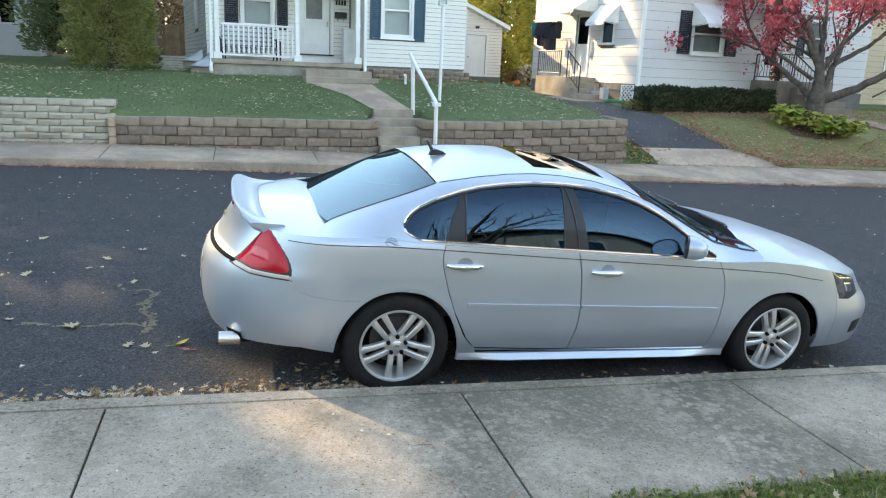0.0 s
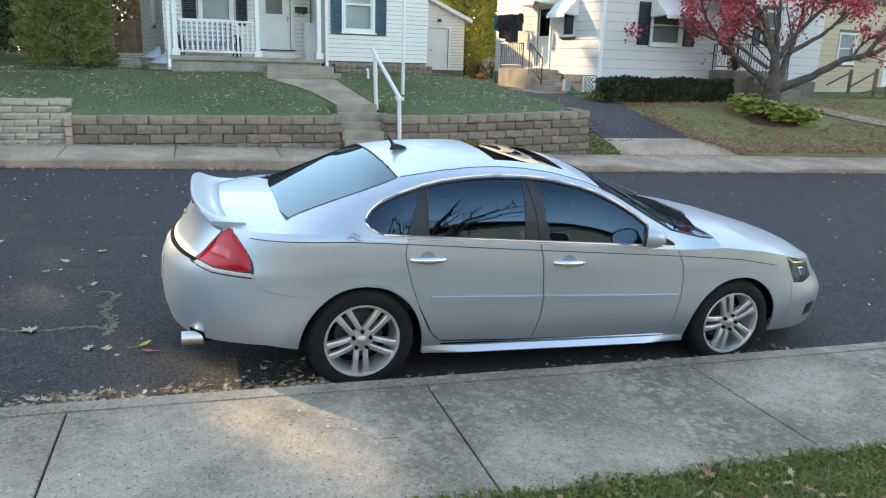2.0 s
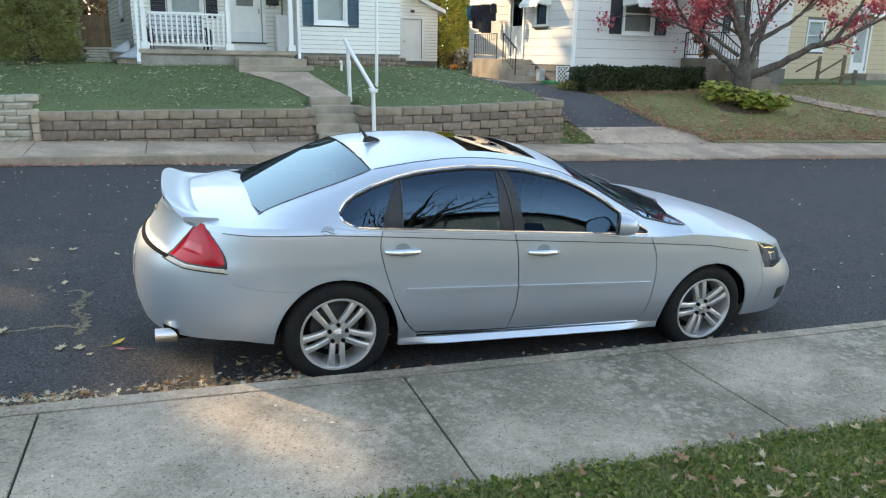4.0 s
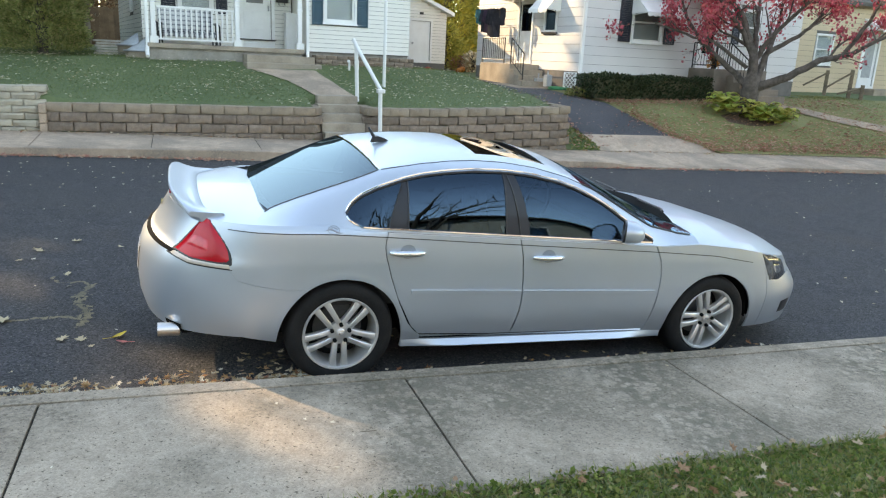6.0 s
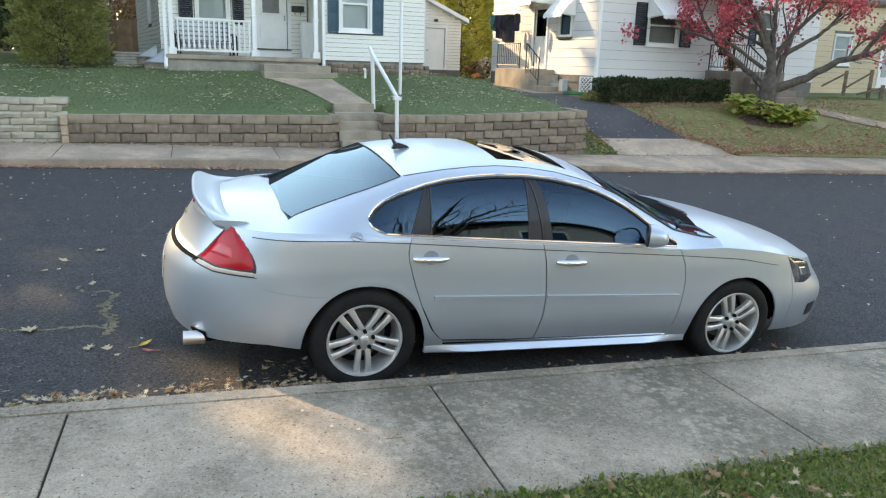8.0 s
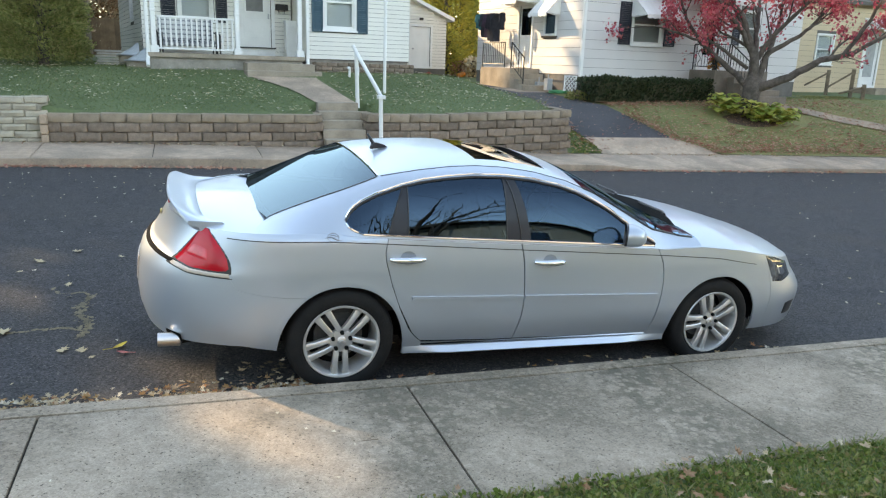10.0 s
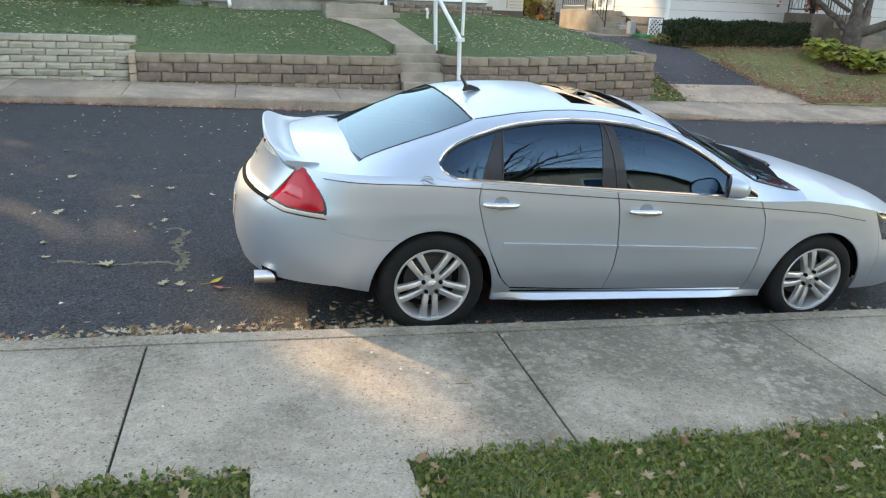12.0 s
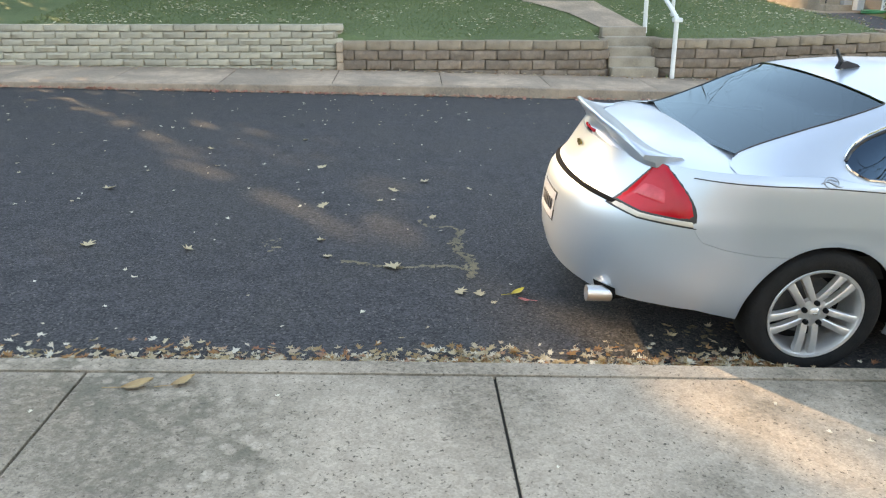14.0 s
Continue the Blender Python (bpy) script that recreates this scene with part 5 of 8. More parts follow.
def cab(x, th, out=0.0):
    """A point of the cabin skin; th runs from the shoulder (0) to the middle (pi/2)."""
    e = skin(a_of_x(x), top_z(x))
    s = max(0, math.sin(th)) ** (2 / NE)
    c = (1 - lerp(x, [-0.44, 0.2], [0.36, 0.13]) * s - 0.09 * s * s) * max(0.0, 1 - s ** 9) ** (1 / NE)
    ys, zs = e.y + 0.018, e.z - 0.004
    return Vector((x, YC - (YC - ys) * c - out * c, zs + (roof_mid(x) - zs) * s + out * s))


def th_of_z(x, z):
    zs = top_z(x) - 0.004
    k = min(0.999, max(0.0, (z - zs) / max(1e-4, roof_mid(x) - zs)))
    return math.asin(k ** (NE / 2))


def glass_top(x):
    return lerp(x, [-0.01, 0.006, 0.032, 0.094, 0.198, 0.356, 0.494, 0.647, 0.842, 1.063, 1.248, 1.458, 1.586, 1.716, 1.847, 1.935, 2.07, 2.22], [1.08, 1.098, 1.138, 1.185, 1.238, 1.290, 1.320, 1.340, 1.355, 1.356, 1.343, 1.308, 1.272, 1.221, 1.157, 1.10, 1.017, 0.940])


def glass_low(x):
    if 0.0 <= x < 0.10:
        return lerp(x, [0.0, 0.015, 0.05, 0.10], [1.078, 1.058, 1.038, top_z(0.10) + 0.016])
    return top_z(x) + 0.016 if 0.0 < x < 2.2 else top_z(x) + 0.004


def th_rail(x):
    """The outer edge of the front and rear screens and of the roof panel."""
    z = lerp(x, [-0.56, -0.44, 0.22, 0.32, 0.507, 0.7, 0.9, 1.1, 1.32, 1.54, 1.75, 2.0, 2.2, 2.45, 2.6], [1.010, 1.062, 1.332, 1.352, 1.380, 1.399, 1.409, 1.405, 1.384, 1.340, 1.268, 1.140, 1.04, 0.99, 0.975])
    return min(1.45, max(th_of_z(x, z), 0.10))


def screen(x, rows, k):
    """As cab(), but with the middle of the roof and of the screens flatter across."""
    if k <= 12:
        return cab(x, rows[k])
    e, s = cab(x, rows[12]), (k - 12) / 12
    pw = lerp(x, [0.1, 0.5], [2.0, 2.2])
    return Vector((x, e.y + (YC - e.y) * s, e.z + (roof_mid(x) - e.z) * lerp(x, [0.0, 0.6], [0.12, 1.0]) * (1 - (1 - s) ** pw)))


XS = sorted({round(v, 4) for v in steps_of((-0.51, 0.26, 0.035), (0.26, 1.75, 0.045), (1.75, 2.60, 0.035))} | {0.0, 0.02, 0.259, 0.385, 1.05, 1.226, 0.22, 0.95, 1.46, 1.66, 1.98, 2.2})
groups = {}


def put_face(key, quad):
    groups.setdefault(key, []).append(quad)


def side_key(x):
    if x < 0.0 or x > 2.2:
        return "cabin_shell"
    if x < 0.259:
        return "quarter_window"
    if x < 0.385:
        return "pillar_rear"
    if x < 1.05:
        return "rear_door_window"
    if x < 1.226:
        return "pillar_middle"
    if x < 1.98:
        return "front_door_window"
    return "pillar_front"


def rows_at(x):
    zl, zt = glass_low(x), glass_top(x) if -0.008 < x < 2.21 else top_z(x)
    tl = th_of_z(x, min(zl, max(zt, top_z(x))))
    tw = max(tl, th_of_z(x, zt))
    tr = max(th_rail(x), tw + 0.02)
    return [0, tl] + [tl + (tw - tl) * k / 6 for k in range(1, 7)] + [tw + (tr - tw) * k / 5 for k in range(1, 6)] + [tr + (math.pi / 2 - tr) * k / 12 for k in range(1, 13)]


def lean(x):
    """How far a window pillar leans along the car from waist to roof."""
    return lerp(x, [0.0, 0.1, 0.259, 0.385, 0.6, 1.0, 1.05, 1.154, 1.226, 1.6], [0, 0.045, 0.097, 0, 0, 0, -0.008, -0.09, -0.10, 0])


def cabin_at(x, k, key=""):
    if key == "rear_window" and x < 0.1:
        x = 0.1 + (x - 0.1) * 0.54 / 0.61
    f = max(0.0, (k - 1) / 6) if k <= 7 else max(0.0, 1 - (k - 7) / 5)
    x = x + lean(x) * f
    p = screen(x, rows_at(x), k)
    if k > 12:
        b = 0.06 * smooth01((0.1 - x) / 0.54) * math.sin(math.pi / 2 * (k - 12) / 12)
        p = p - Vector((b, 0, 0.40 * b))
        if key == "sunroof":
            z = screen(x, rows_at(x), 15).z
            p.z = z + 0.35 * (p.z - z)
    return p


for x0, x1 in zip(XS, XS[1:]):
    xm = (x0 + x1) / 2
    for k in range(len(rows_at(x0)) - 1):
        if k == 0:
            key = "cabin_shell"
        elif k < 7:
            key = side_key(xm)
        elif k < 12:
            key = "cabin_shell"
        elif xm < 0.22:
            key = "rear_window"
        elif xm > 1.66:
            key = "windscreen"
        elif 0.95 < xm < 1.46 and k >= 15:
            key = "sunroof"
        else:
            key = "cabin_shell"
        q = [cabin_at(x0, k, key), cabin_at(x1, k, key), cabin_at(x1, k + 1, key), cabin_at(x0, k + 1, key)]
        put_face(key, q)
        put_face(key if key in ("cabin_shell", "rear_window", "windscreen", "sunroof") else key + "/far", [Vector((p.x, 2 * YC - p.y, p.z)) for p in q[::-1]])
LOOKS = {"cabin_shell": (M_PAINT, "silver roof and pillars"), "rear_window": (G_REAR, "dark tinted rear window"), "windscreen": (G_FRONT, "clear windscreen"), "sunroof": (G_ROOF, "black glass sunroof"), "quarter_window": (G_TINT, "dark tinted glass"), "rear_door_window": (G_TINT, "dark tinted glass"), "front_door_window": (G_FRONT, "tinted glass")}
for key, quads in groups.items():
    base = key.split("/")[0]
    bm = bmesh.new()
    for q in quads:
        try:
            bm.faces.new([bm.verts.new(p) for p in q])
        except ValueError:
            pass
    bmesh.ops.remove_doubles(bm, verts=bm.verts, dist=0.0008)
    m, lab = LOOKS.get(base, (M_PILLAR, "black pillar film"))
    par = car
    part("roof" if base == "cabin_shell" else base if base in LOOKS else "window_pillar", bm, m, par, lab, smooth=True)


def cabline(f_th, xs, out, r, name, m, label="", n=6):
    for flip in (0, 1):
        pts = [cab(x, f_th(x), out) for x in xs]
        part(name, tb([Vector((p.x, 2 * YC - p.y, p.z)) if flip else p for p in pts], r, n), m, car, label)


xsw = steps_of((0.0, 0.3, 0.025), (0.3, 2.0, 0.06), (2.0, 2.2, 0.03))
cabline(lambda x: th_of_z(x, glass_top(x)), xsw, 0.003, 0.0085, "window_trim", M_TRIM, "black window seal")
cabline(lambda x: th_of_z(x, glass_top(x) + 0.016), xsw, 0.003, 0.006, "bright_trim", M_CHROME, "bright window trim")
cabline(lambda x: th_of_z(x, glass_low(x)), [0.0, 0.015, 0.03, 0.05, 0.075] + steps_of((0.10, 2.19, 0.08)), 0.004, 0.0075, "bright_trim", M_CHROME, "bright waist trim")
cabline(lambda x: th_rail(x), steps_of((0.24, 1.66, 0.06)), -0.001, 0.004, "roof_joint", M_TRIM, "black roof joint")
cabline(lambda x: th_rail(x), steps_of((-0.46, 0.22, 0.03)), 0.0, 0.0045, "screen_seal", M_TRIM, "black rear window seal")
cabline(lambda x: th_rail(x), steps_of((1.66, 2.56, 0.04)), 0.001, 0.008, "screen_seal", M_TRIM, "black windscreen seal")
half = [screen(0.222, rows_at(0.222), k) + Vector((0, 0, 0.002)) for k in range(12, 25)]
part("screen_seal", tb(half + [Vector((p.x, 2 * YC - p.y, p.z)) for p in half[-2::-1]], 0.006, 6), M_CHROME, car, "bright edge above the rear window")
for xa, xb in ((0.259, 0.356), (0.385, 0.385), (1.05, 1.042), (1.154, 1.064)):
    for flip in (0, 1):
        pts = []
        for k in range(9):
            xx = xa + (xb - xa) * k / 8
            pts.append(cab(xx, th_of_z(xx, glass_low(xx)) * (1 - k / 8) + th_of_z(xx, glass_top(xx)) * k / 8, 0.002))
        part("window_trim", tb([Vector((p.x, 2 * YC - p.y, p.z)) if flip else p for p in pts], 0.0045, 6), M_TRIM, car, "black window seal")
# cowl with wipers
bm = bmesh.new()
rows = []
for x, dz in ((2.44, 0.012), (2.55, 0.016), (2.68, 0.014)):
    rows.append([(x - 0.20 * abs(k / 10) ** 2, YC + 0.80 * k / 10, lerp(x, [2.4, 2.7], [1.045, 1.03]) + dz - 0.085 * abs(k / 10) ** 2.2) for k in range(-10, 11)])
grid(bm, rows)
cowl = part("cowl", bm, M_LINER, car, "black cowl grille", smooth=True)
for y0 in (0.30, 0.95):
    w = part("wiper", tb([(2.60, y0 + 0.55, 1.06), (2.50, y0 + 0.1, 1.09), (2.40, y0 - 0.05, 1.11)], 0.010, 6), M_TRIM, cowl)
# spoiler: a wedge that rises from the deck to a lifted rear edge and runs out in two forward tips
def deck_z(x, y):
    e = skin(a_of_x(x), top_z(x))
    s = min(1.0, max(0.0, (YC - abs(y - YC) - e.y) / (YC - e.y)))
    return e.z - 0.006 + (lerp(x, [-1.2, -1.0, -0.75, -0.4, -0.25], [1.032, 1.048, 1.058, 1.052, 1.045]) - e.z + 0.006) * (1 - (1 - s) ** 2.6)


bm = bmesh.new()
rows = []
for k in range(-36, 37):
    s = k / 36
    q, e = abs(s) ** 3.4, abs(s) ** 9
    y = YC + s * 0.64
    back, front = -1.005 + 0.085 * q + 0.03 * e, -0.835 + 0.06 * q + 0.075 * e
    df, db = deck_z(front, y), deck_z(back, y)
    top = 1.122 - 0.035 * q - 0.045 * e
    top = max(top, db + 0.016)
    c = front - back
    rows.append([(front + 0.012, y, df - 0.006), (front, y, df + 0.006), (front - 0.25 * c, y, df + 0.10 * (top - df) + 0.006), (front - 0.55 * c, y, df + 0.42 * (top - df) + 0.004), (front - 0.85 * c, y, df + 0.90 * (top - df)), (back + 0.010, y, top), (back, y, top - 0.003), (back - 0.003, y, top - 0.012), (back + 0.004, y, top - 0.024), (back + 0.06, y, min(top - 0.03, db + 0.004)), (back + 0.07, y, db - 0.02)])
vr = grid(bm, rows)
for r in (vr[0], vr[-1]):
    bm.faces.new(r)
sp = part("spoiler", bm, M_PAINT, car, "silver boot spoiler", smooth=True)
bk = skin(-1, 1.022)
part("brake_light", bx(bk.x - 0.010, bk.x + 0.02, YC - 0.09, YC + 0.09, 1.014, 1.030, bevel=0.003), M_LAMP, car, "slim red high brake light")
em = skin(-1, 0.935)
part("emblem", prism(bmesh.new(), [(-0.045, -0.009), (-0.015, -0.018), (0.0, -0.018), (0.015, -0.009), (0.045, 0.0), (0.045, 0.009), (0.015, 0.018), (-0.015, 0.018), (-0.045, 0.009)], -0.006, 0.0), M_GOLD, car, "gold badge")
em_ob = bpy.data.objects["emblem"]
em_ob.location, em_ob.rotation_euler = (em.x - 0.006, YC, 0.935), (0, 0, -math.pi / 2)
# flank badge: a thin oval ring with two sweeping strokes
bm = bmesh.new()
bq = lambda u, w: (-0.085 + 0.95 * u, skin(a_of_x(-0.085 + 0.95 * u), 1.008 + 0.95 * w).y - 0.003, 1.008 + 0.95 * w)
tube(bm, [bq(0.036 * math.cos(k * math.pi / 12), 0.023 * math.sin(k * math.pi / 12)) for k in range(25)], 0.0022, 5)
tube(bm, [bq(-0.052 + 0.11 * k / 10, -0.006 + 0.010 * math.sin(k * 0.55)) for k in range(11)], [0.0015 + 0.004 * math.sin(math.pi * k / 10) for k in range(11)], 5)
tube(bm, [bq(-0.018 + 0.045 * k / 6, 0.010 + 0.004 * math.sin(k * 0.8)) for k in range(7)], 0.0026, 5)
part("badge", bm, M_GALV, car, "small oval chrome flank badge")


def lens(name, pts_lo, pts_hi, n, m, out, parent, label, bulge=0.0):
    """A lamp lens over the corner of the skin between two lines of (x, z)."""
    last = None
    for flip in (0, 1):
        bm = bmesh.new()
        rows = []
        for j in range(9):
            t = j / 8
            row = []
            for i in range(n + 1):
                s = i / n
                def at(p):
                    aa = [a_of_x(v[0]) for v in p]
                    ss = [k / (len(p) - 1) for k in range(len(p))]
                    return lerp(s, ss, aa), lerp(s, ss, [v[1] for v in p])
                (a0, z0), (a1, z1) = at(pts_lo), at(pts_hi)
                edge = min(1, 6 * min(s, 1 - s, t, 1 - t) + 0.05)
                row.append(skin(a0 * (1 - t) + a1 * t + bulge * s * math.sin(math.pi * t), z0 * (1 - t) + z1 * t, out * edge))
            rows.append([Vector((p.x, 2 * YC - p.y, p.z)) for p in row] if flip else row)
        grid(bm, rows)
        ob = part(name, bm, m, parent, label, smooth=True)
        last = last or ob
    return last


lens("tail_lamp", [(-0.98, 0.793), (-0.87, 0.772), (-0.668, 0.778)], [(-0.905, 0.998), (-0.885, 1.002), (-0.862, 0.998)], 24, M_LAMP, 0.016, car, "large red tail lamp", 0.034)
lens("lamp_reflector", [(-0.955, 0.835), (-0.88, 0.825), (-0.77, 0.815)], [(-0.915, 0.915), (-0.875, 0.92), (-0.81, 0.905)], 14, pm("bright_red_lens", (0.78, 0.03, 0.05), (0.60, 0.012, 0.025), 0.15, 14, 40, coat=0.4), 0.0185, car, "faceted bright red reflector")
lens("lamp_strip", [(-0.988, 0.775), (-0.87, 0.748), (-0.655, 0.754)], [(-0.98, 0.793), (-0.87, 0.772), (-0.668, 0.778)], 20, M_LAMPW, 0.014, car, "pale lower lamp strip")
lens("lamp_surround", [(-0.998, 0.767), (-0.87, 0.740), (-0.643, 0.746)], [(-0.908, 1.001), (-0.885, 1.004), (-0.856, 1.001)], 24, M_TRIM, 0.005, car, "black lamp surround", 0.040)
lens("head_lamp", [(3.36, 0.635), (3.48, 0.62), (3.66, 0.645)], [(3.31, 0.845), (3.45, 0.82), (3.65, 0.755)], 18, pm("lamp_glass", (0.10, 0.105, 0.11), (0.035, 0.037, 0.04), 0.1, 16, 30, coat=1.0), 0.014, car, "dark headlamp with clear lens")
lens("lamp_reflector", [(3.43, 0.67), (3.50, 0.66), (3.57, 0.67)], [(3.41, 0.775), (3.48, 0.765), (3.56, 0.745)], 10, M_CHROME, 0.018, car, "bright reflector")
lens("fog_recess", [(3.56, 0.335), (3.63, 0.33), (3.70, 0.335)], [(3.56, 0.43), (3.63, 0.435), (3.72, 0.43)], 10, M_TRIM, 0.006, car, "black fog lamp recess")
# number plate with bars, in the rear bumper
def on_bumper(y, z, out):
    """A point of the rear bumper, by its place across the car."""
    cv = min(1.0, abs(y - YC) / HW) ** 1.15
    p = skin(-math.acos(cv) * 2 / math.pi, z, out)
    return (p.x, y, z)


def bent(y0, y1, z0, z1, out, m, name, parent, label=""):
    bm = bmesh.new()
    ys = [y0 + (y1 - y0) * k / 10 for k in range(11)]
    rows = [[on_bumper(y, z, o) for y in ys] for z, o in ((z0, out - 0.004), (z0, out), (z1, out), (z1, out - 0.004))]
    grid(bm, [[r[0]] + r + [r[-1]] for r in rows])
    return part(name, bm, m, parent, label)


pl8 = bent(YC - 0.152, YC + 0.152, 0.525, 0.675, 0.006, M_PLATE, "number_plate", car, "pale grey number plate with dark bars")
bent(YC - 0.162, YC + 0.162, 0.515, 0.685, 0.003, M_PILLAR, "plate_frame", pl8)
for k in range(6):
    y = YC - 0.12 + k * 0.041
    bent(y, y + 0.022, 0.57, 0.63, 0.0085, M_PILLAR, "bar", pl8)
# exhaust tips
for y in (0.30, 2 * YC - 0.30):
    e = part("exhaust_tip", lathe(bmesh.new(), [(0.038, 0.0), (0.042, -0.005), (0.042, -0.13), (0.037, -0.13), (0.032, -0.02), (0.03, -0.01), (0.0, 0.0)], n=24), M_TIP, car, "bright steel exhaust tip")
    e.location, e.rotation_euler = (-0.935, y, 0.288), (0, 0, -math.pi / 2)
    # black patch laid on the bumper as the notch's shade; no hole is cut
    bent(y - 0.055, y + 0.055, 0.292, 0.342, 0.003, M_LINER, "exhaust_notch", car, "black patch for the shaded notch above the exhaust tip")
    part("exhaust_pipe", tb([(-0.93, y, 0.288), (-0.4, y + 0.05, 0.325)], 0.03, 8), M_LINER, car)
M_CUP = pm("recess_shade_paint", (0.30, 0.34, 0.38), (0.26, 0.30, 0.34), 0.3, 3, 40, metal=0.6, coat=0.6)
# door handles: chrome bar over a cup, a proud disc coloured darker as its shade
for parent, x, z in ((rear_door, 0.381, 0.879), (front_door, 1.364, 0.848)):
    for flip in (0, 1):
        p = skin(a_of_x(x), z)
        s = -1 if flip else 1
        y = 2 * YC - p.y if flip else p.y
        yy = lambda px, pz: 2 * YC - skin(a_of_x(px), pz).y if flip else skin(a_of_x(px), pz).y
        cup = bmesh.new()
        grid(cup, [[(x + 0.052 * r * math.cos(k * math.pi / 8), yy(x + 0.052 * r * math.cos(k * math.pi / 8), z + 0.003 + 0.044 * r * math.sin(k * math.pi / 8)) - s * (0.0015 + 0.002 * r), z + 0.003 + 0.044 * r * math.sin(k * math.pi / 8)) for k in range(16)] for r in (1.0, 0.8, 0.4, 0.1)], closed=True)
        h = part("handle_cup", cup, M_CUP, parent, "round handle recess with its shade in the colour", smooth=True)
        bm = bmesh.new()
        pts = [(x - 0.115 + 0.23 * k / 12, y - s * (0.010 + 0.026 * math.sin(math.pi * k / 12) ** 0.5), z - 0.002) for k in range(13)]
        tube(bm, pts, [0.008 + 0.014 * math.sin(math.pi * min(1, max(0.05, k / 12))) ** 0.4 for k in range(13)], 10)
        part("handle", bm, M_CHROME, parent, "chrome door handle", smooth=True)
# mirrors: a rounded housing turned outwards, with a dark rim and a glass towards the driver
for flip in (0, 1):
    def shell(u, w, z):
        x, y = 1.885 + 0.86 * u + 0.51 * w, -0.065 - 0.51 * u + 0.86 * w
        return Vector((x, 2 * YC - y if flip else y, 1.045 + z))
    ang = [k * math.pi / 14 for k in range(28)]
    sup = lambda v: math.copysign(abs(v) ** 0.8, v)
    def ring(u, r):
        return [shell(u, 0.108 * r * sup(math.cos(c)), 0.074 * r * sup(math.sin(c)) - 0.01 * (1 - r)) for c in ang]
    bm = bmesh.new()
    grid(bm, [ring(0.13 * math.sin(t), max(0.02, math.cos(t) ** 0.75)) for t in [j * 1.55 / 12 for j in range(13)]], closed=True)
    mi = part("door_mirror", bm, M_PAINT, car, "silver door mirror", smooth=True)
    bm = bmesh.new()
    grid(bm, [ring(0.002, 1.0), ring(-0.012, 0.985), ring(-0.014, 0.92), ring(-0.004, 0.88)], closed=True)
    part("mirror_rim", bm, M_TRIM, mi, smooth=True)
    bm = bmesh.new()
    grid(bm, [ring(-0.006, r) for r in (0.92, 0.5, 0.02)], closed=True)
    part("mirror_glass", bm, M_CHROME, mi)
    arm = [shell(0.03, 0.05, -0.055), shell(0.05, 0.10, -0.07), shell(0.07, 0.17, -0.075)]
    part("mirror_arm", tb(arm, 0.026, 8), M_TRIM, mi)
# aerial
bm = bmesh.new()
prism(bm, [(0.33, 1.40), (0.45, 1.418), (0.43, 1.432), (0.37, 1.447), (0.345, 1.44)], YC - 0.022, YC + 0.022)
tube(bm, [(0.352, YC, 1.435), (0.325, YC, 1.475), (0.305, YC, 1.505)], [0.013, 0.010, 0.007], 8)
part("aerial", bm, M_TRIM, car, "black roof aerial", smooth=True)
# underside, arch liners, cabin
part("underbody", bx(-0.55, 3.6, 0.30, 2 * YC - 0.30, 0.24, 0.52), M_LINER, car)
part("underbody", bx(0.45, 2.36, 0.09, 2 * YC - 0.09, 0.24, 0.34), M_LINER, car)
for c in WHEELS:
    for flip in (0, 1):
        bm = bmesh.new()
        ys = (0.055, 0.36) if not flip else (2 * YC - 0.055, 2 * YC - 0.36)
        grid(bm, [[(c + 0.40 * math.cos(math.pi * k / 20), y, 0.33 + 0.40 * math.sin(math.pi * k / 20)) for k in range(21)] for y in ys])
        bm.faces.new([bm.verts.new((c + 0.40 * math.cos(math.pi * k / 20), ys[1], 0.33 + 0.40 * math.sin(math.pi * k / 20))) for k in range(21)])
        part("arch_liner", bm, M_LINER, car)
part("cabin_floor", bx(-0.35, 2.5, 0.10, 2 * YC - 0.10, 0.50, 0.62), M_CABIN, car)
part("parcel_shelf", bx(-0.40, 0.12, 0.16, 2 * YC - 0.16, 0.97, 1.0), M_CABIN, car)
part("dashboard", bx(2.0, 2.5, 0.12, 2 * YC - 0.12, 0.62, 0.94, bevel=0.05), M_CABIN, car)
part("steering_wheel", tb([(1.93 + 0.05 * math.sin(k * math.pi / 10), 1.32 + 0.18 * math.cos(k * math.pi / 10), 0.92 + 0.17 * math.sin(k * math.pi / 10)) for k in range(21)], 0.014, 6), M_TRIM, car)
for x in (0.45, 1.32):
    for y in (0.46, 1.35):
        s = part("seat", bx(x, x + 0.5, y - 0.25, y + 0.25, 0.60, 0.78, bevel=0.05), M_CABIN, car, "grey seat")
        bm = box(bmesh.new(), -0.07, 0.07, y - 0.24, y + 0.24, 0.74, 1.16, bevel=0.05)
        for v in bm.verts:
            v.co.x += x - 0.02 - 0.22 * (v.co.z - 0.74)
        part("seat_back", bm, M_CABIN, s)
        part("headrest", bx(x - 0.20, x - 0.10, y - 0.12, y + 0.12, 1.18, 1.32, bevel=0.03), M_CABIN, s)


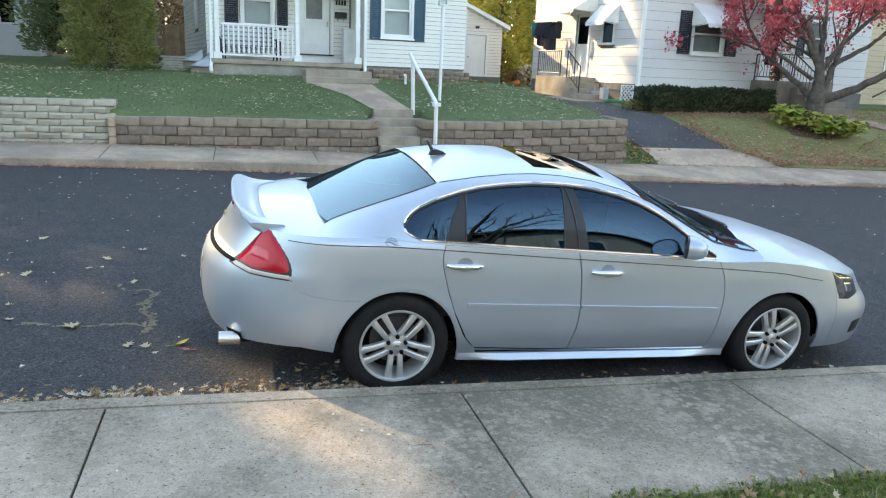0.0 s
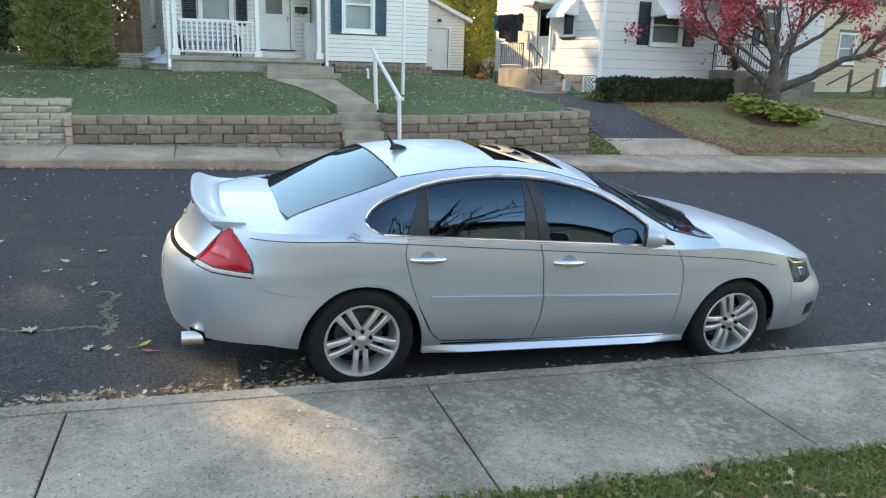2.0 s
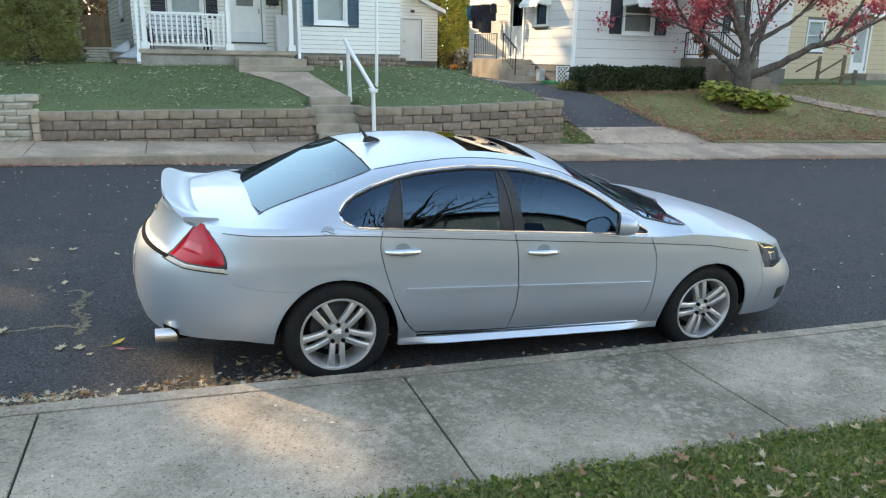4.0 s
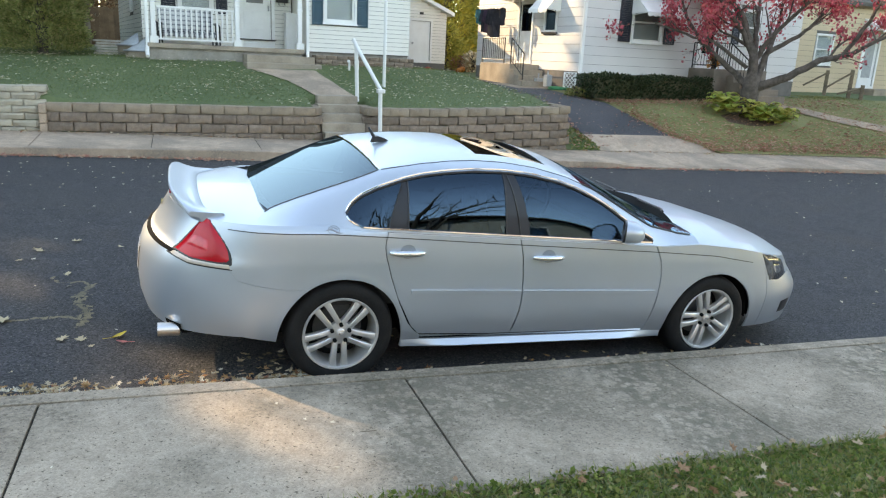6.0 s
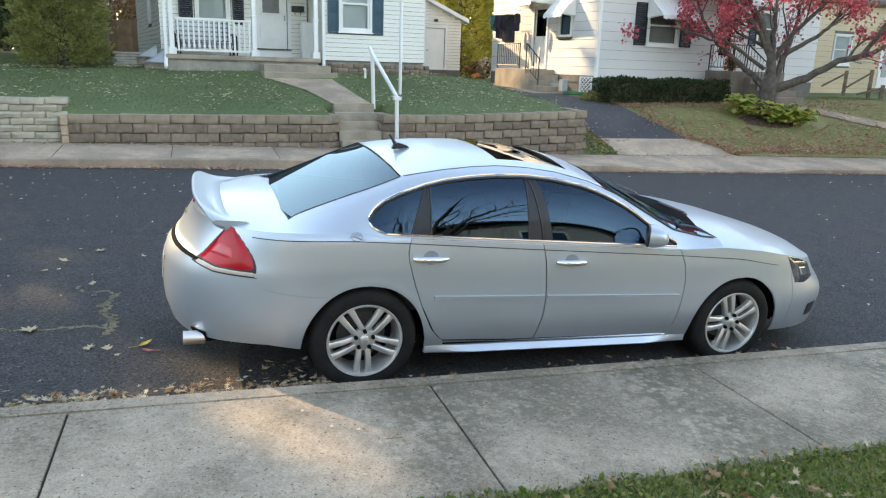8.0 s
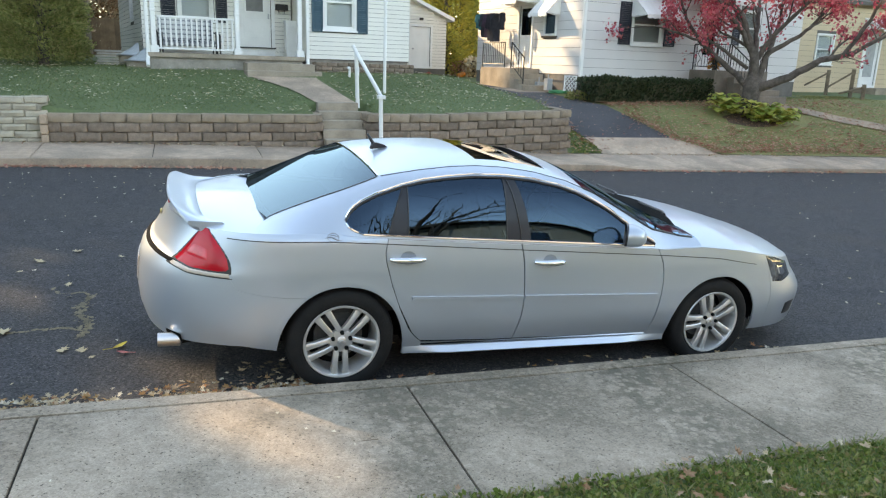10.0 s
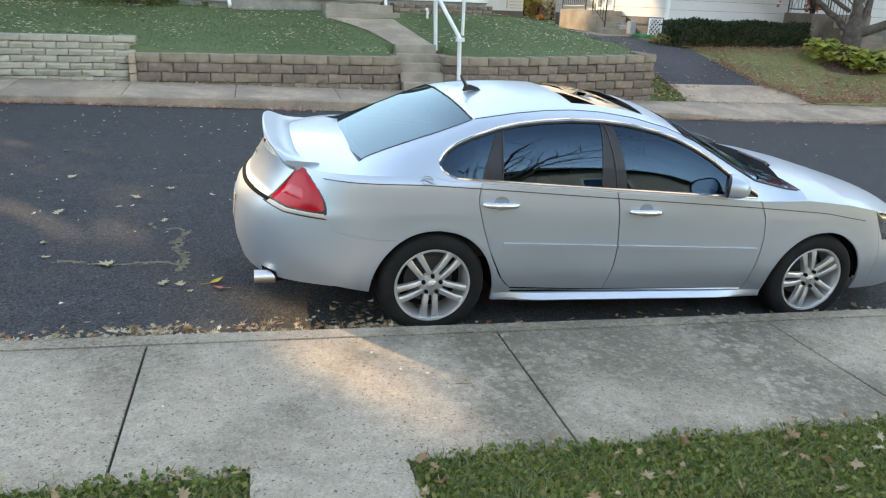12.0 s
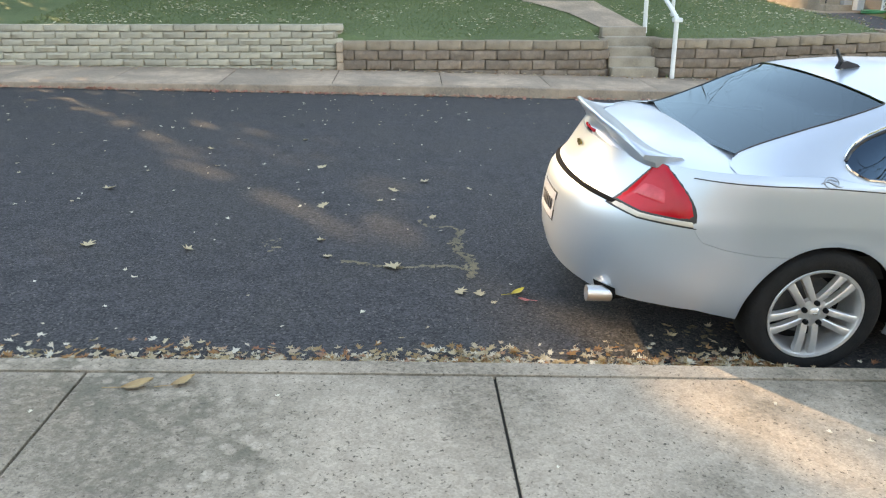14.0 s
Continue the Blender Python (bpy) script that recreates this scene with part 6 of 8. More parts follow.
# wheels: tyre, rim with five pairs of spokes, nuts, cap and brake disc
def build_wheel():
    w = new("wheel")
    w["label"] = "ten-spoke alloy wheel with black tyre"
    w.parent = car
    prof = [(0.232, 0.22), (0.236, 0.235), (0.30, 0.238), (0.328, 0.225), (0.340, 0.19), (0.342, 0.12), (0.340, 0.05), (0.328, 0.012), (0.312, -0.001), (0.285, -0.006), (0.256, -0.002), (0.240, 0.008), (0.234, 0.02)]
    part("tyre", lathe(bmesh.new(), prof, n=64), M_TYRE, w, "black rubber tyre", smooth=True)
    rim = part("rim", lathe(bmesh.new(), [(0.234, 0.010), (0.241, 0.004), (0.238, 0.0), (0.226, 0.004), (0.220, 0.018), (0.212, 0.06), (0.205, 0.21), (0.234, 0.22)], n=64), M_ALLOY, w, "silver alloy rim", smooth=True)
    # disc darkened, and a black sheet behind it, for the shade behind the spokes
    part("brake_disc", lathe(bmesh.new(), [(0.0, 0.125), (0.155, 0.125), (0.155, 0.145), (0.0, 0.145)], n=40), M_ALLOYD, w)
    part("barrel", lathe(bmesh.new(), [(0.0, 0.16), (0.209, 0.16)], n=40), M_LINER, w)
    for k in range(5):
        for s in (-1, 1):
            bm = bmesh.new()
            rows = []
            for r, hw, d in ((0.045, 0.016, 0.030), (0.10, 0.0165, 0.018), (0.16, 0.0175, 0.012), (0.205, 0.020, 0.012), (0.226, 0.024, 0.014)):
                off = s * (0.0265 + 0.012 * (r - 0.05) / 0.17)
                rows.append([(off - hw, d + 0.035, r), (off - hw, d + 0.004, r), (off - hw * 0.7, d, r), (off + hw * 0.7, d, r), (off + hw, d + 0.004, r), (off + hw, d + 0.035, r)])
            grid(bm, rows, closed=True)
            bmesh.ops.rotate(bm, verts=bm.verts, cent=(0, 0, 0), matrix=Matrix.Rotation(radians(72 * k + 180), 3, "Y"))
            part("spoke", bm, M_ALLOY, rim, smooth=True)
        a = radians(72 * k + 36 + 180)
        nut = part("wheel_nut", lathe(bmesh.new(), [(0.0, 0.006), (0.011, 0.006), (0.013, 0.010), (0.0135, 0.04), (0.020, 0.045)], n=8), M_LINER, rim, "dark wheel nut")
        nut.location = (0.057 * math.sin(a), 0, 0.057 * math.cos(a))
    part("hub", lathe(bmesh.new(), [(0.0, 0.022), (0.030, 0.022), (0.075, 0.030), (0.080, 0.05)], n=40), M_ALLOY, rim, smooth=True)
    part("centre_cap", lathe(bmesh.new(), [(0.0, 0.012), (0.024, 0.013), (0.030, 0.018), (0.031, 0.026)], n=30), M_ALLOY, rim, "round wheel cap", smooth=True)
    part("cap_badge", bx(-0.012, 0.012, 0.009, 0.0125, -0.004, 0.005), M_CHROME, rim)
    return w


wheel = build_wheel()
wheel.matrix_basis = pose(0, 0.0, 0.342)
for x, y, rz, turn in ((2.807, 0.0, 0, 17), (0.0, 2 * YC, 180, 40), (2.807, 2 * YC, 180, 9)):
    w = copy_thing(wheel, pose(x, y, 0.342, 0, turn, rz))

# ---------- plants ----------
RNG = np.random.default_rng(7)


def cards(name, pts, size, material, parent=None, up=0.0, shape=4, jitter=0.35, kind="", label="", category="", dirs=None, wide=0.55):
    """Many small leaves at the given points, each a bent blade of its own, turned by chance."""
    n = len(pts)
    pts = np.asarray(pts, float)
    d = RNG.normal(size=(n, 3)) if dirs is None else np.asarray(dirs, float) + RNG.normal(size=(n, 3)) * 0.35
    d[:, 2] = d[:, 2] * (1 - abs(up)) + up
    d /= np.linalg.norm(d, axis=1)[:, None] + 1e-9
    s = np.cross(d, RNG.normal(size=(n, 3)))
    s /= np.linalg.norm(s, axis=1)[:, None] + 1e-9
    nrm = np.cross(d, s)
    L = size * (1 + jitter * RNG.uniform(-1, 1, n))[:, None]
    W = L * wide * 0.5
    a, b, c, e = pts, pts + d * L * 0.5 + s * W + nrm * L * 0.06, pts + d * L, pts + d * L * 0.5 - s * W + nrm * L * 0.06
    vs = np.stack([a, b, c, e], 1).reshape(-1, 3)
    me = bpy.data.meshes.new(name)
    me.vertices.add(4 * n)
    me.vertices.foreach_set("co", vs.ravel())
    me.loops.add(4 * n)
    me.loops.foreach_set("vertex_index", np.arange(4 * n))
    me.polygons.add(n)
    me.polygons.foreach_set("loop_start", np.arange(0, 4 * n, 4))
    me.update(calc_edges=True)
    me.materials.append(material)
    ob = new(name, me)
    ob.parent = parent
    if kind:
        tagged(ob, label, category, kind=kind)
    return ob


STAR = [(0.0, -0.5), (0.10, -0.18), (0.34, -0.30), (0.27, -0.06), (0.50, 0.08), (0.25, 0.14), (0.28, 0.36), (0.09, 0.24), (0.0, 0.52), (-0.09, 0.24), (-0.28, 0.36), (-0.25, 0.14), (-0.50, 0.08), (-0.27, -0.06), (-0.34, -0.30), (-0.10, -0.18)]


def litter(name, pts, size, material, label, category="leaves", lift=0.012, tilt=0.35):
    """Fallen leaves: curled lobed leaves lying at the points."""
    vs, fs = [], []
    for p in pts:
        k = len(vs)
        L = size * random.uniform(0.55, 1.3)
        m = pose(p[0], p[1], p[2] + lift, random.gauss(0, 57 * tilt * 0.5), random.gauss(0, 57 * tilt * 0.5), random.uniform(0, 360))
        curl, w = random.uniform(-0.3, 1.2), random.uniform(0.4, 1.0)
        vs.append(tuple(m @ Vector((0, 0, 0))))
        for x, y in STAR:
            g = L * random.uniform(0.6, 1.15)
            vs.append(tuple(m @ Vector((x * g * w, y * g, L * curl * (x * x + 0.5 * y * y) + L * random.uniform(-0.06, 0.06)))))
        for i in range(16):
            fs.append((k, k + 1 + i, k + 1 + (i + 1) % 16))
    ob = rawmesh(name, vs, fs, material)
    return tagged(ob, label, category, kind="stuff")


def branch(bm, p, d, length, r, depth, tips, bend=0.25, droop=0.0, fork=3):
    """A limb that tapers, bends and forks; collects the twig ends."""
    p, d = Vector(p), Vector(d).normalized()
    pts, rad = [p.copy()], [r]
    n = 5
    for i in range(n):
        d = (d + Vector([random.gauss(0, bend * 0.4) for _ in range(3)]) + Vector((0, 0, 0.06 - droop))).normalized()
        p = p + d * length / n
        pts.append(p.copy())
        rad.append(r * (1 - 0.55 * (i + 1) / n))
    tube(bm, pts, rad, 9 if r > 0.05 else 6 if r > 0.015 else 4, caps=False)
    if depth <= 1:
        tips.extend((q, d.copy()) for q in pts[1:])
    if depth == 0:
        return
    for k in range(fork):
        i = random.randint(2, n)
        side = Vector([random.gauss(0, 1) for _ in range(3)])
        nd = (d * 0.8 + side.normalized() * 0.65).normalized()
        branch(bm, pts[i], nd, length * random.uniform(0.5, 0.72), rad[i] * random.uniform(0.5, 0.68), depth - 1, tips, bend, droop, fork)


def limb(bm, pts, r0, r1, tips, forks=7, depth=2, length=1.3, droop=0.02):
    """A main limb along set points, with branches forking off it."""
    pts = [Vector(p) for p in pts]
    fine = []
    for a, b in zip(pts, pts[1:]):
        fine += [a.lerp(b, k / 4) + Vector([random.gauss(0, 0.015) for _ in range(3)]) for k in range(4)]
    fine.append(pts[-1])
    n = len(fine)
    rad = [r0 + (r1 - r0) * (i / (n - 1)) ** 0.8 for i in range(n)]
    tube(bm, fine, rad, 10, caps=False)
    for k in range(forks):
        i = int(n * (0.3 + 0.68 * (k + random.random()) / forks))
        i = min(n - 1, i)
        d = (fine[min(i + 1, n - 1)] - fine[max(i - 1, 0)]).normalized()
        nd = d * 0.7 + Vector((random.gauss(0, 0.6), random.gauss(0, 0.6), random.uniform(-0.1, 0.8)))
        branch(bm, fine[i], nd, length * random.uniform(0.7, 1.2), max(0.012, rad[i] * 0.5), depth, tips, 0.3, droop)


# red maple on the far lawn
random.seed(11)
tx, ty = 15.35, 13.85
mt = thing("red_maple", pose(tx, ty, land(tx, ty) - 0.05), "spreading maple with sparse crimson autumn leaves on the lawn", "tree")
bm, tips = bmesh.new(), []
rows = []
for z, r in ((0, 0.40), (0.08, 0.33), (0.22, 0.285), (0.55, 0.265), (0.80, 0.28), (0.95, 0.25), (1.15, 0.15)):
    rows.append([((r + 0.02 * math.sin(3 * a + z * 4) + 0.012 * math.sin(7 * a)) * math.cos(a) + 0.03 * z, (r + 0.02 * math.sin(2 * a)) * math.sin(a), z) for a in [k * math.pi / 10 for k in range(20)]])
grid(bm, rows, closed=True)
R = Vector((math.cos(radians(-42)), math.sin(radians(-42)), 0))
F = Vector((R.y * -1, R.x, 0))
MAIN = [([-0.10, -0.45, -1.30, -1.85, -2.2, -2.5], [0.75, 1.10, 1.75, 2.30, 2.9, 3.7], 0.11, 0.2), ([0.0, 0.0, -0.25, -0.45, -0.85, -1.2], [0.85, 1.6, 2.15, 2.7, 3.2, 4.1], 0.17, -0.1), ([0.15, 0.28, 0.40, 0.55, 0.6], [0.9, 1.6, 2.0, 2.7, 4.0], 0.12, 0.3), ([0.2, 1.0, 1.75, 2.5, 3.2, 4.15], [0.75, 1.10, 1.60, 1.80, 2.25, 2.8], 0.15, -0.15), ([2.3, 2.85, 2.95, 3.2], [1.72, 2.7, 3.2, 4.2], 0.07, -0.15), ([0.35, 1.1, 1.45, 2.1], [1.75, 2.25, 2.6, 3.4], 0.08, 0.25), ([-0.2, -1.1, -2.0, -2.9], [1.3, 1.95, 2.2, 2.45], 0.06, -0.4), ([-0.3, -0.9, -1.4, -1.7], [2.2, 2.8, 3.3, 4.2], 0.08, 0.3)]
for k, (us, zs, r, off) in enumerate(MAIN):
    limb(bm, [R * u + F * (off * i * 0.6) + Vector((0, 0, z)) for i, (u, z) in enumerate(zip(us, zs))], r, 0.028, tips, 5, 2, 1.2)
for k in range(3):
    a = 0.9 + k * 2.1
    limb(bm, [Vector((0, 0, 1.5)), Vector((0.5 * math.cos(a), 0.5 * math.sin(a), 2.3)), Vector((1.5 * math.cos(a), 1.5 * math.sin(a), 3.3)), Vector((2.6 * math.cos(a), 2.6 * math.sin(a), 4.3))], 0.09, 0.025, tips, 6, 2, 1.3)
part("trunk", bm, M_BARK, mt, smooth=True)
lp, ld = [], []
for q, d in tips:
    pr = smooth01((q.z - 1.2) / 1.5)
    if random.random() < 0.46 * pr:
        for _ in range(9):
            lp.append(q + Vector([random.gauss(0, 0.11) for _ in range(3)]))
            ld.append((random.gauss(0, 0.5), random.gauss(0, 0.5), -0.7))
cards("crown", lp, 0.095, L_RED, mt, dirs=ld, wide=0.8)


def evergreen(x, y, h, r, n, material, name, label, column=0.75, size=0.4, group="", trunk=True, base=None):
    """An evergreen: trunk, short boughs, and many sprays that hang out from it with an uneven outline."""
    t = thing(name, pose(x, y, land(x, y) if base is None else base), label, "tree" if h > 3 else "shrub", group)
    bm = bmesh.new()
    tube(bm, [(0, 0, -0.1), (0, 0, h * 0.5), (0, 0, h * 0.95)], [0.07 * r + 0.06, 0.05 * r + 0.03, 0.01], 8)
    for k in range(24):
        a, z = k * 2.4, h * (0.05 + 0.85 * k / 24)
        tube(bm, [(0, 0, z), (math.cos(a) * r * 0.6, math.sin(a) * r * 0.6, z + 0.15)], [0.03, 0.01], 4)
    part("trunk", bm, M_BARK, t)
    zf = RNG.uniform(0, 1, n) ** 0.9
    a = RNG.uniform(0, 2 * np.pi, n)
    lump = 1 + 0.10 * np.sin(5 * a + zf * 23) + 0.07 * np.sin(9 * a - zf * 41) + 0.05 * np.sin(zf * 60)
    env = np.where(zf < column, 1 - 0.12 * np.maximum(0, 0.1 - zf) / 0.1, np.sqrt(np.maximum(0.0, 1 - ((zf - column) / (1 - column)) ** 2)))
    rr = r * env * lump * np.sqrt(RNG.uniform(0.35, 1, n))
    pts = np.stack([rr * np.cos(a), rr * np.sin(a), 0.03 * h + zf * h * 0.97], 1)
    dirs = np.stack([np.cos(a), np.sin(a), RNG.uniform(-0.2, 0.9, n)], 1)
    cards("crown", pts, size, material, t, dirs=dirs, wide=0.42)
    return t


evergreen(-4.0, 16.6, 3.7, 1.02, 46000, L_CONIF, "arborvitae", "dense rounded green arborvitae on the lawn", 0.7, 0.085)
evergreen(-4.8, 33.5, 7.0, 2.6, 24000, L_BROWN, "brown_thicket", "tall brown autumn thicket behind the timber fence", 0.6, 0.22)
evergreen(-6.1, 23.0, 9.0, 1.6, 26000, L_SPRUCE, "dark_conifer", "tall dark green conifer behind the lawn", 0.2, 0.14)
# added row of tall unseen evergreens up the light, shading street and lawns
DIR, NRM = Vector((0.6, -0.8)), Vector((0.8, 0.6))
for p, s, r, h in ((-8.6, 22, 2.0, 14), (-5.6, 23, 1.9, 15), (-2.99, 22, 1.52, 15), (2.75, 22.5, 1.72, 15), (4.1, 30, 2.2, 18), (7.3, 30, 2.1, 18), (10.6, 31, 2.1, 18), (13.6, 31, 1.9, 17), (15.9, 38, 1.7, 21)):
    q = NRM * p - DIR * s
    evergreen(q.x, q.y, h, r, 8500, L_YEW, "windbreak_evergreen", "tall unseen evergreen added to shade the street", 0.9, 0.70, "windbreak evergreens")
# slim unseen trees added in the gap, to trim the sun streak
for p, h, r, n, size in ((0.04, 9.5, 0.42, 1500, 0.5), (-0.93, 9.4, 0.14, 420, 0.3), (-0.72, 15.0, 0.05, 3200, 0.10)):
    q = NRM * p - DIR * 23.0
    evergreen(q.x, q.y, h, r, n, L_YEW, "windbreak_evergreen", "slim unseen evergreen added to narrow the sun gap", 0.85, size, "windbreak evergreens")
# added unseen pine with a bare lower trunk behind them; its crown blocks high sun
q = NRM * 0.0 - DIR * 24.0
pn = thing("tall_pine", pose(q.x, q.y, land(q.x, q.y)), "unseen pine with a high crown added to block the sun", "tree")
zq = land(q.x, q.y)
bm = bmesh.new()
tube(bm, [(0, 0, -0.1), (0.03, 0, 7.0), (0, 0, 15.2 - zq)], [0.14, 0.11, 0.03], 8)
for k in range(12):
    tube(bm, [(0, 0, 12.8 - zq + 0.18 * k), (0.8 * math.cos(k * 2.4), 0.8 * math.sin(k * 2.4), 13.0 - zq + 0.18 * k)], [0.03, 0.012], 4)
part("trunk", bm, M_BARK, pn)
n = 2600
a, zf, rr = RNG.uniform(0, 2 * np.pi, n), RNG.uniform(0, 1, n), np.sqrt(RNG.uniform(0.1, 1, n))
rr = rr * 0.72 * (1 - 0.5 * zf)
cards("crown", np.stack([rr * np.cos(a), rr * np.sin(a), 12.95 - zq + 2.3 * zf], 1), 0.38, L_YEW, pn, dirs=np.stack([np.cos(a), np.sin(a), RNG.uniform(-0.2, 0.8, n)], 1), wide=0.4)
# bare tree behind the camera, mirrored in the windows
random.seed(5)
bt = thing("bare_tree", pose(3.4, -9.5, land(3.4, -9.5)), "leafless tree in the front yard", "tree")
bm, tt = bmesh.new(), []
tube(bm, [(0, 0, -0.1), (0.05, 0, 1.2), (0, 0.1, 2.4)], [0.24, 0.2, 0.17], 10)
for k in range(8):
    a = k * 0.8
    limb(bm, [Vector((0, 0.1, 2.2)), Vector((0.9 * math.cos(a), 0.9 * math.sin(a), 3.1)), Vector((2.4 * math.cos(a), 2.4 * math.sin(a), 4.4)), Vector((3.9 * math.cos(a), 3.9 * math.sin(a), 5.0))], 0.10, 0.02, tt, 7, 2, 1.5)
part("trunk", bm, M_BARK, bt, smooth=True)
tagged(bt, group="bare trees")
for x, y, k, rz in ((11.0, 32.0, 1.8, 250), (14.5, 35.0, 2.2, 130), (17.0, 38.0, 2.5, 95), (19.5, 33.0, 2.2, 10), (23.5, 36.0, 2.5, 200)):
    t = copy_thing(bt, pose(x, y, land(x, y), 0, 0, rz))
    t.scale = (k, k, k)
    tagged(t, "tall leafless tree standing behind the houses")

# hedge in front of the white house
hg = thing("clipped_hedge", H2.matrix_world @ pose(1.75, -1.05, land(12.4, 15.0)), "dark clipped evergreen hedge under the window", "hedge")
hb = bmesh.new()
box(hb, -2.2, 2.25, -0.30, 0.30, 0.0, 0.56)
part("core", hb, M_SOIL, hg)
n = 13000
u, v, w = RNG.uniform(-2.35, 2.4, n), RNG.uniform(-0.42, 0.42, n), RNG.uniform(0.02, 0.66, n)
w = w * (1 + 0.06 * np.sin(u * 3.1) + 0.04 * np.sin(u * 8.0 + v * 5))
keep = (np.abs(v) > 0.28) | (w > 0.5) | (np.abs(u) > 2.1)
cards("foliage", np.stack([u, v, w], 1)[keep], 0.085, L_HEDGE, hg, dirs=np.stack([u * 0.05, v * 2, np.full(n, 0.5)], 1)[keep], wide=0.6)
# hostas round the maple, on mulch
bm = bmesh.new()
grid(bm, [[(14.95 + r * 0.95 * math.cos(k * math.pi / 16) * (1 + 0.08 * math.sin(5 * k)), 13.22 + r * 0.42 * math.sin(k * math.pi / 16), land(14.95 + r * 0.95 * math.cos(k * math.pi / 16) * (1 + 0.08 * math.sin(5 * k)), 13.22 + r * 0.42 * math.sin(k * math.pi / 16)) + 0.02 + 0.04 * (1 - r)) for k in range(32)] for r in (1, 0.7, 0.35, 0.02)], closed=True)
tagged(part("mulch_bed", bm, M_MULCH), "dark brown mulch ring under the maple", "mulch", kind="structure")
random.seed(3)
HOSTAS = [(13.98, 13.42), (14.22, 13.66), (14.42, 13.42), (14.86, 12.98), (15.05, 13.22), (15.25, 12.86), (15.42, 13.08), (15.66, 12.78), (15.80, 12.80)]
for x, y in HOSTAS:
    x, y = x + random.uniform(-0.06, 0.06), y + random.uniform(-0.06, 0.06)
    h = thing("hosta", pose(x, y, land(x, y)), "yellow-green hosta clump fading in autumn", "plant", "hostas")
    vs, fs = [], []
    for j in range(26):
        a, out, hh, L = random.uniform(0, 6.28), random.uniform(0.02, 0.22), random.uniform(0.10, 0.50), random.uniform(0.24, 0.42)
        m = pose(out * math.cos(a), out * math.sin(a), hh, 0, 0, math.degrees(a))
        i0 = len(vs)
        for t, ww in ((0, 0.02), (0.25, 0.40), (0.55, 0.42), (0.85, 0.20), (1.0, 0.01)):
            for s in (-1, 0, 1):
                vs.append(tuple(m @ Vector((0.8 * t * L, s * ww * L, 1.05 * L * t - 1.0 * L * t * t + 0.06 * L * abs(s)))))
        for q in range(4):
            for s in (0, 1):
                b0 = i0 + q * 3 + s
                fs.append((b0, b0 + 1, b0 + 4, b0 + 3))
    ob = rawmesh("leaves", vs, fs, L_HOSTA, h, True)
# yellowing bush between the houses, small shrubs and stump growth
for x, y, hgt, r, n in ((11.2, 30.0, 6.0, 1.6, 11000), (9.4, 29.2, 4.5, 1.0, 5200), (12.6, 31.5, 8.0, 1.8, 9000)):
    evergreen(x, y, hgt, r, n, L_YELLOW, "yellowing_bush", "tall yellow-green autumn bush between the houses", 0.55, 0.2, "yellowing bushes")
sp_ = H2.matrix_world @ Vector((-0.55, -0.75, 0))
evergreen(sp_.x, sp_.y, 0.22, 0.34, 420, L_DRYTURF, "low_shrub", "low yellow-green plant beside the hedge", 0.4, 0.12)
# rose bush with white blossoms and a brown mum beside the drive
rb = evergreen(10.0, 26.3, 2.0, 0.62, 3600, L_YELLOW, "rose_bush", "loose green rose bush with a few white blossoms", 0.5, 0.12)
for a, z, r in ((0.4, 1.2, 0.55), (-1.2, 1.55, 0.5), (-1.9, 0.9, 0.6), (-0.8, 1.8, 0.4), (-2.4, 1.4, 0.55), (-1.5, 0.45, 0.62)):
    bl = bmesh.new()
    for k in range(9):
        b = k * 2.4
        w = 0.02 + 0.045 * (k / 9)
        m = pose(r * math.cos(a), r * math.sin(a), z) @ pose(0, 0, 0, 0, 50 - 5 * k, math.degrees(b))
        bl.faces.new([bl.verts.new(m @ Vector(q)) for q in ((0, -0.5 * w, 0), (w, -0.6 * w, 0.01), (1.25 * w, 0, 0.02), (w, 0.6 * w, 0.01), (0, 0.5 * w, 0))])
    part("blossom", bl, M_WHITE, rb, "white rose")
evergreen(10.55, 26.0, 0.62, 0.42, 900, L_RUST, "chrysanthemum", "rust-brown chrysanthemum clump beside the drive", 0.4, 0.10)
# pumpkins and a straw bundle at the end of the drive
def pumpkin(x, y, r, m, label):
    t = thing("pumpkin", pose(x, y, land(x, y)), label, "pumpkin", "pumpkins")
    bm = bmesh.new()
    grid(bm, [[(r * (1 - 0.10 * abs(math.sin(4 * a))) * math.sin(b) * math.cos(a), r * (1 - 0.10 * abs(math.sin(4 * a))) * math.sin(b) * math.sin(a), r * 0.78 * (1 - math.cos(b))) for a in [k * math.pi / 16 for k in range(32)]] for b in [0.05 + 3.0 * j / 10 for j in range(11)]], closed=True)
    part("body", bm, m, t, smooth=True)
    part("stem", tb([(0, 0, r * 1.5), (0.01, 0.01, r * 1.85)], [0.025, 0.018], 6), M_WOOD, t)


for x, y, r in ((10.4, 25.3, 0.15), (10.95, 26.1, 0.17), (10.1, 24.9, 0.12)):
    pumpkin(x, y, r, M_PUMP, "orange pumpkin on the ground")
pumpkin(8.2, 23.2, 0.16, M_RED, "small red-orange pumpkin by the door")
evergreen(11.05, 25.7, 0.75, 0.36, 800, L_PALE, "straw_bundle", "pale straw bundle beside the pumpkins", 0.5, 0.2)
bn = thing("dustbin", pose(9.2, 25.2, land(9.2, 25.2)), "dark wheeled dustbin by the lean-to", "bin")
part("body", bx(-0.28, 0.28, -0.3, 0.3, 0.05, 0.95, bevel=0.04), M_TRIM, bn)
part("lid", bx(-0.31, 0.31, -0.33, 0.33, 0.95, 1.02, bevel=0.02), M_TRIM, bn)

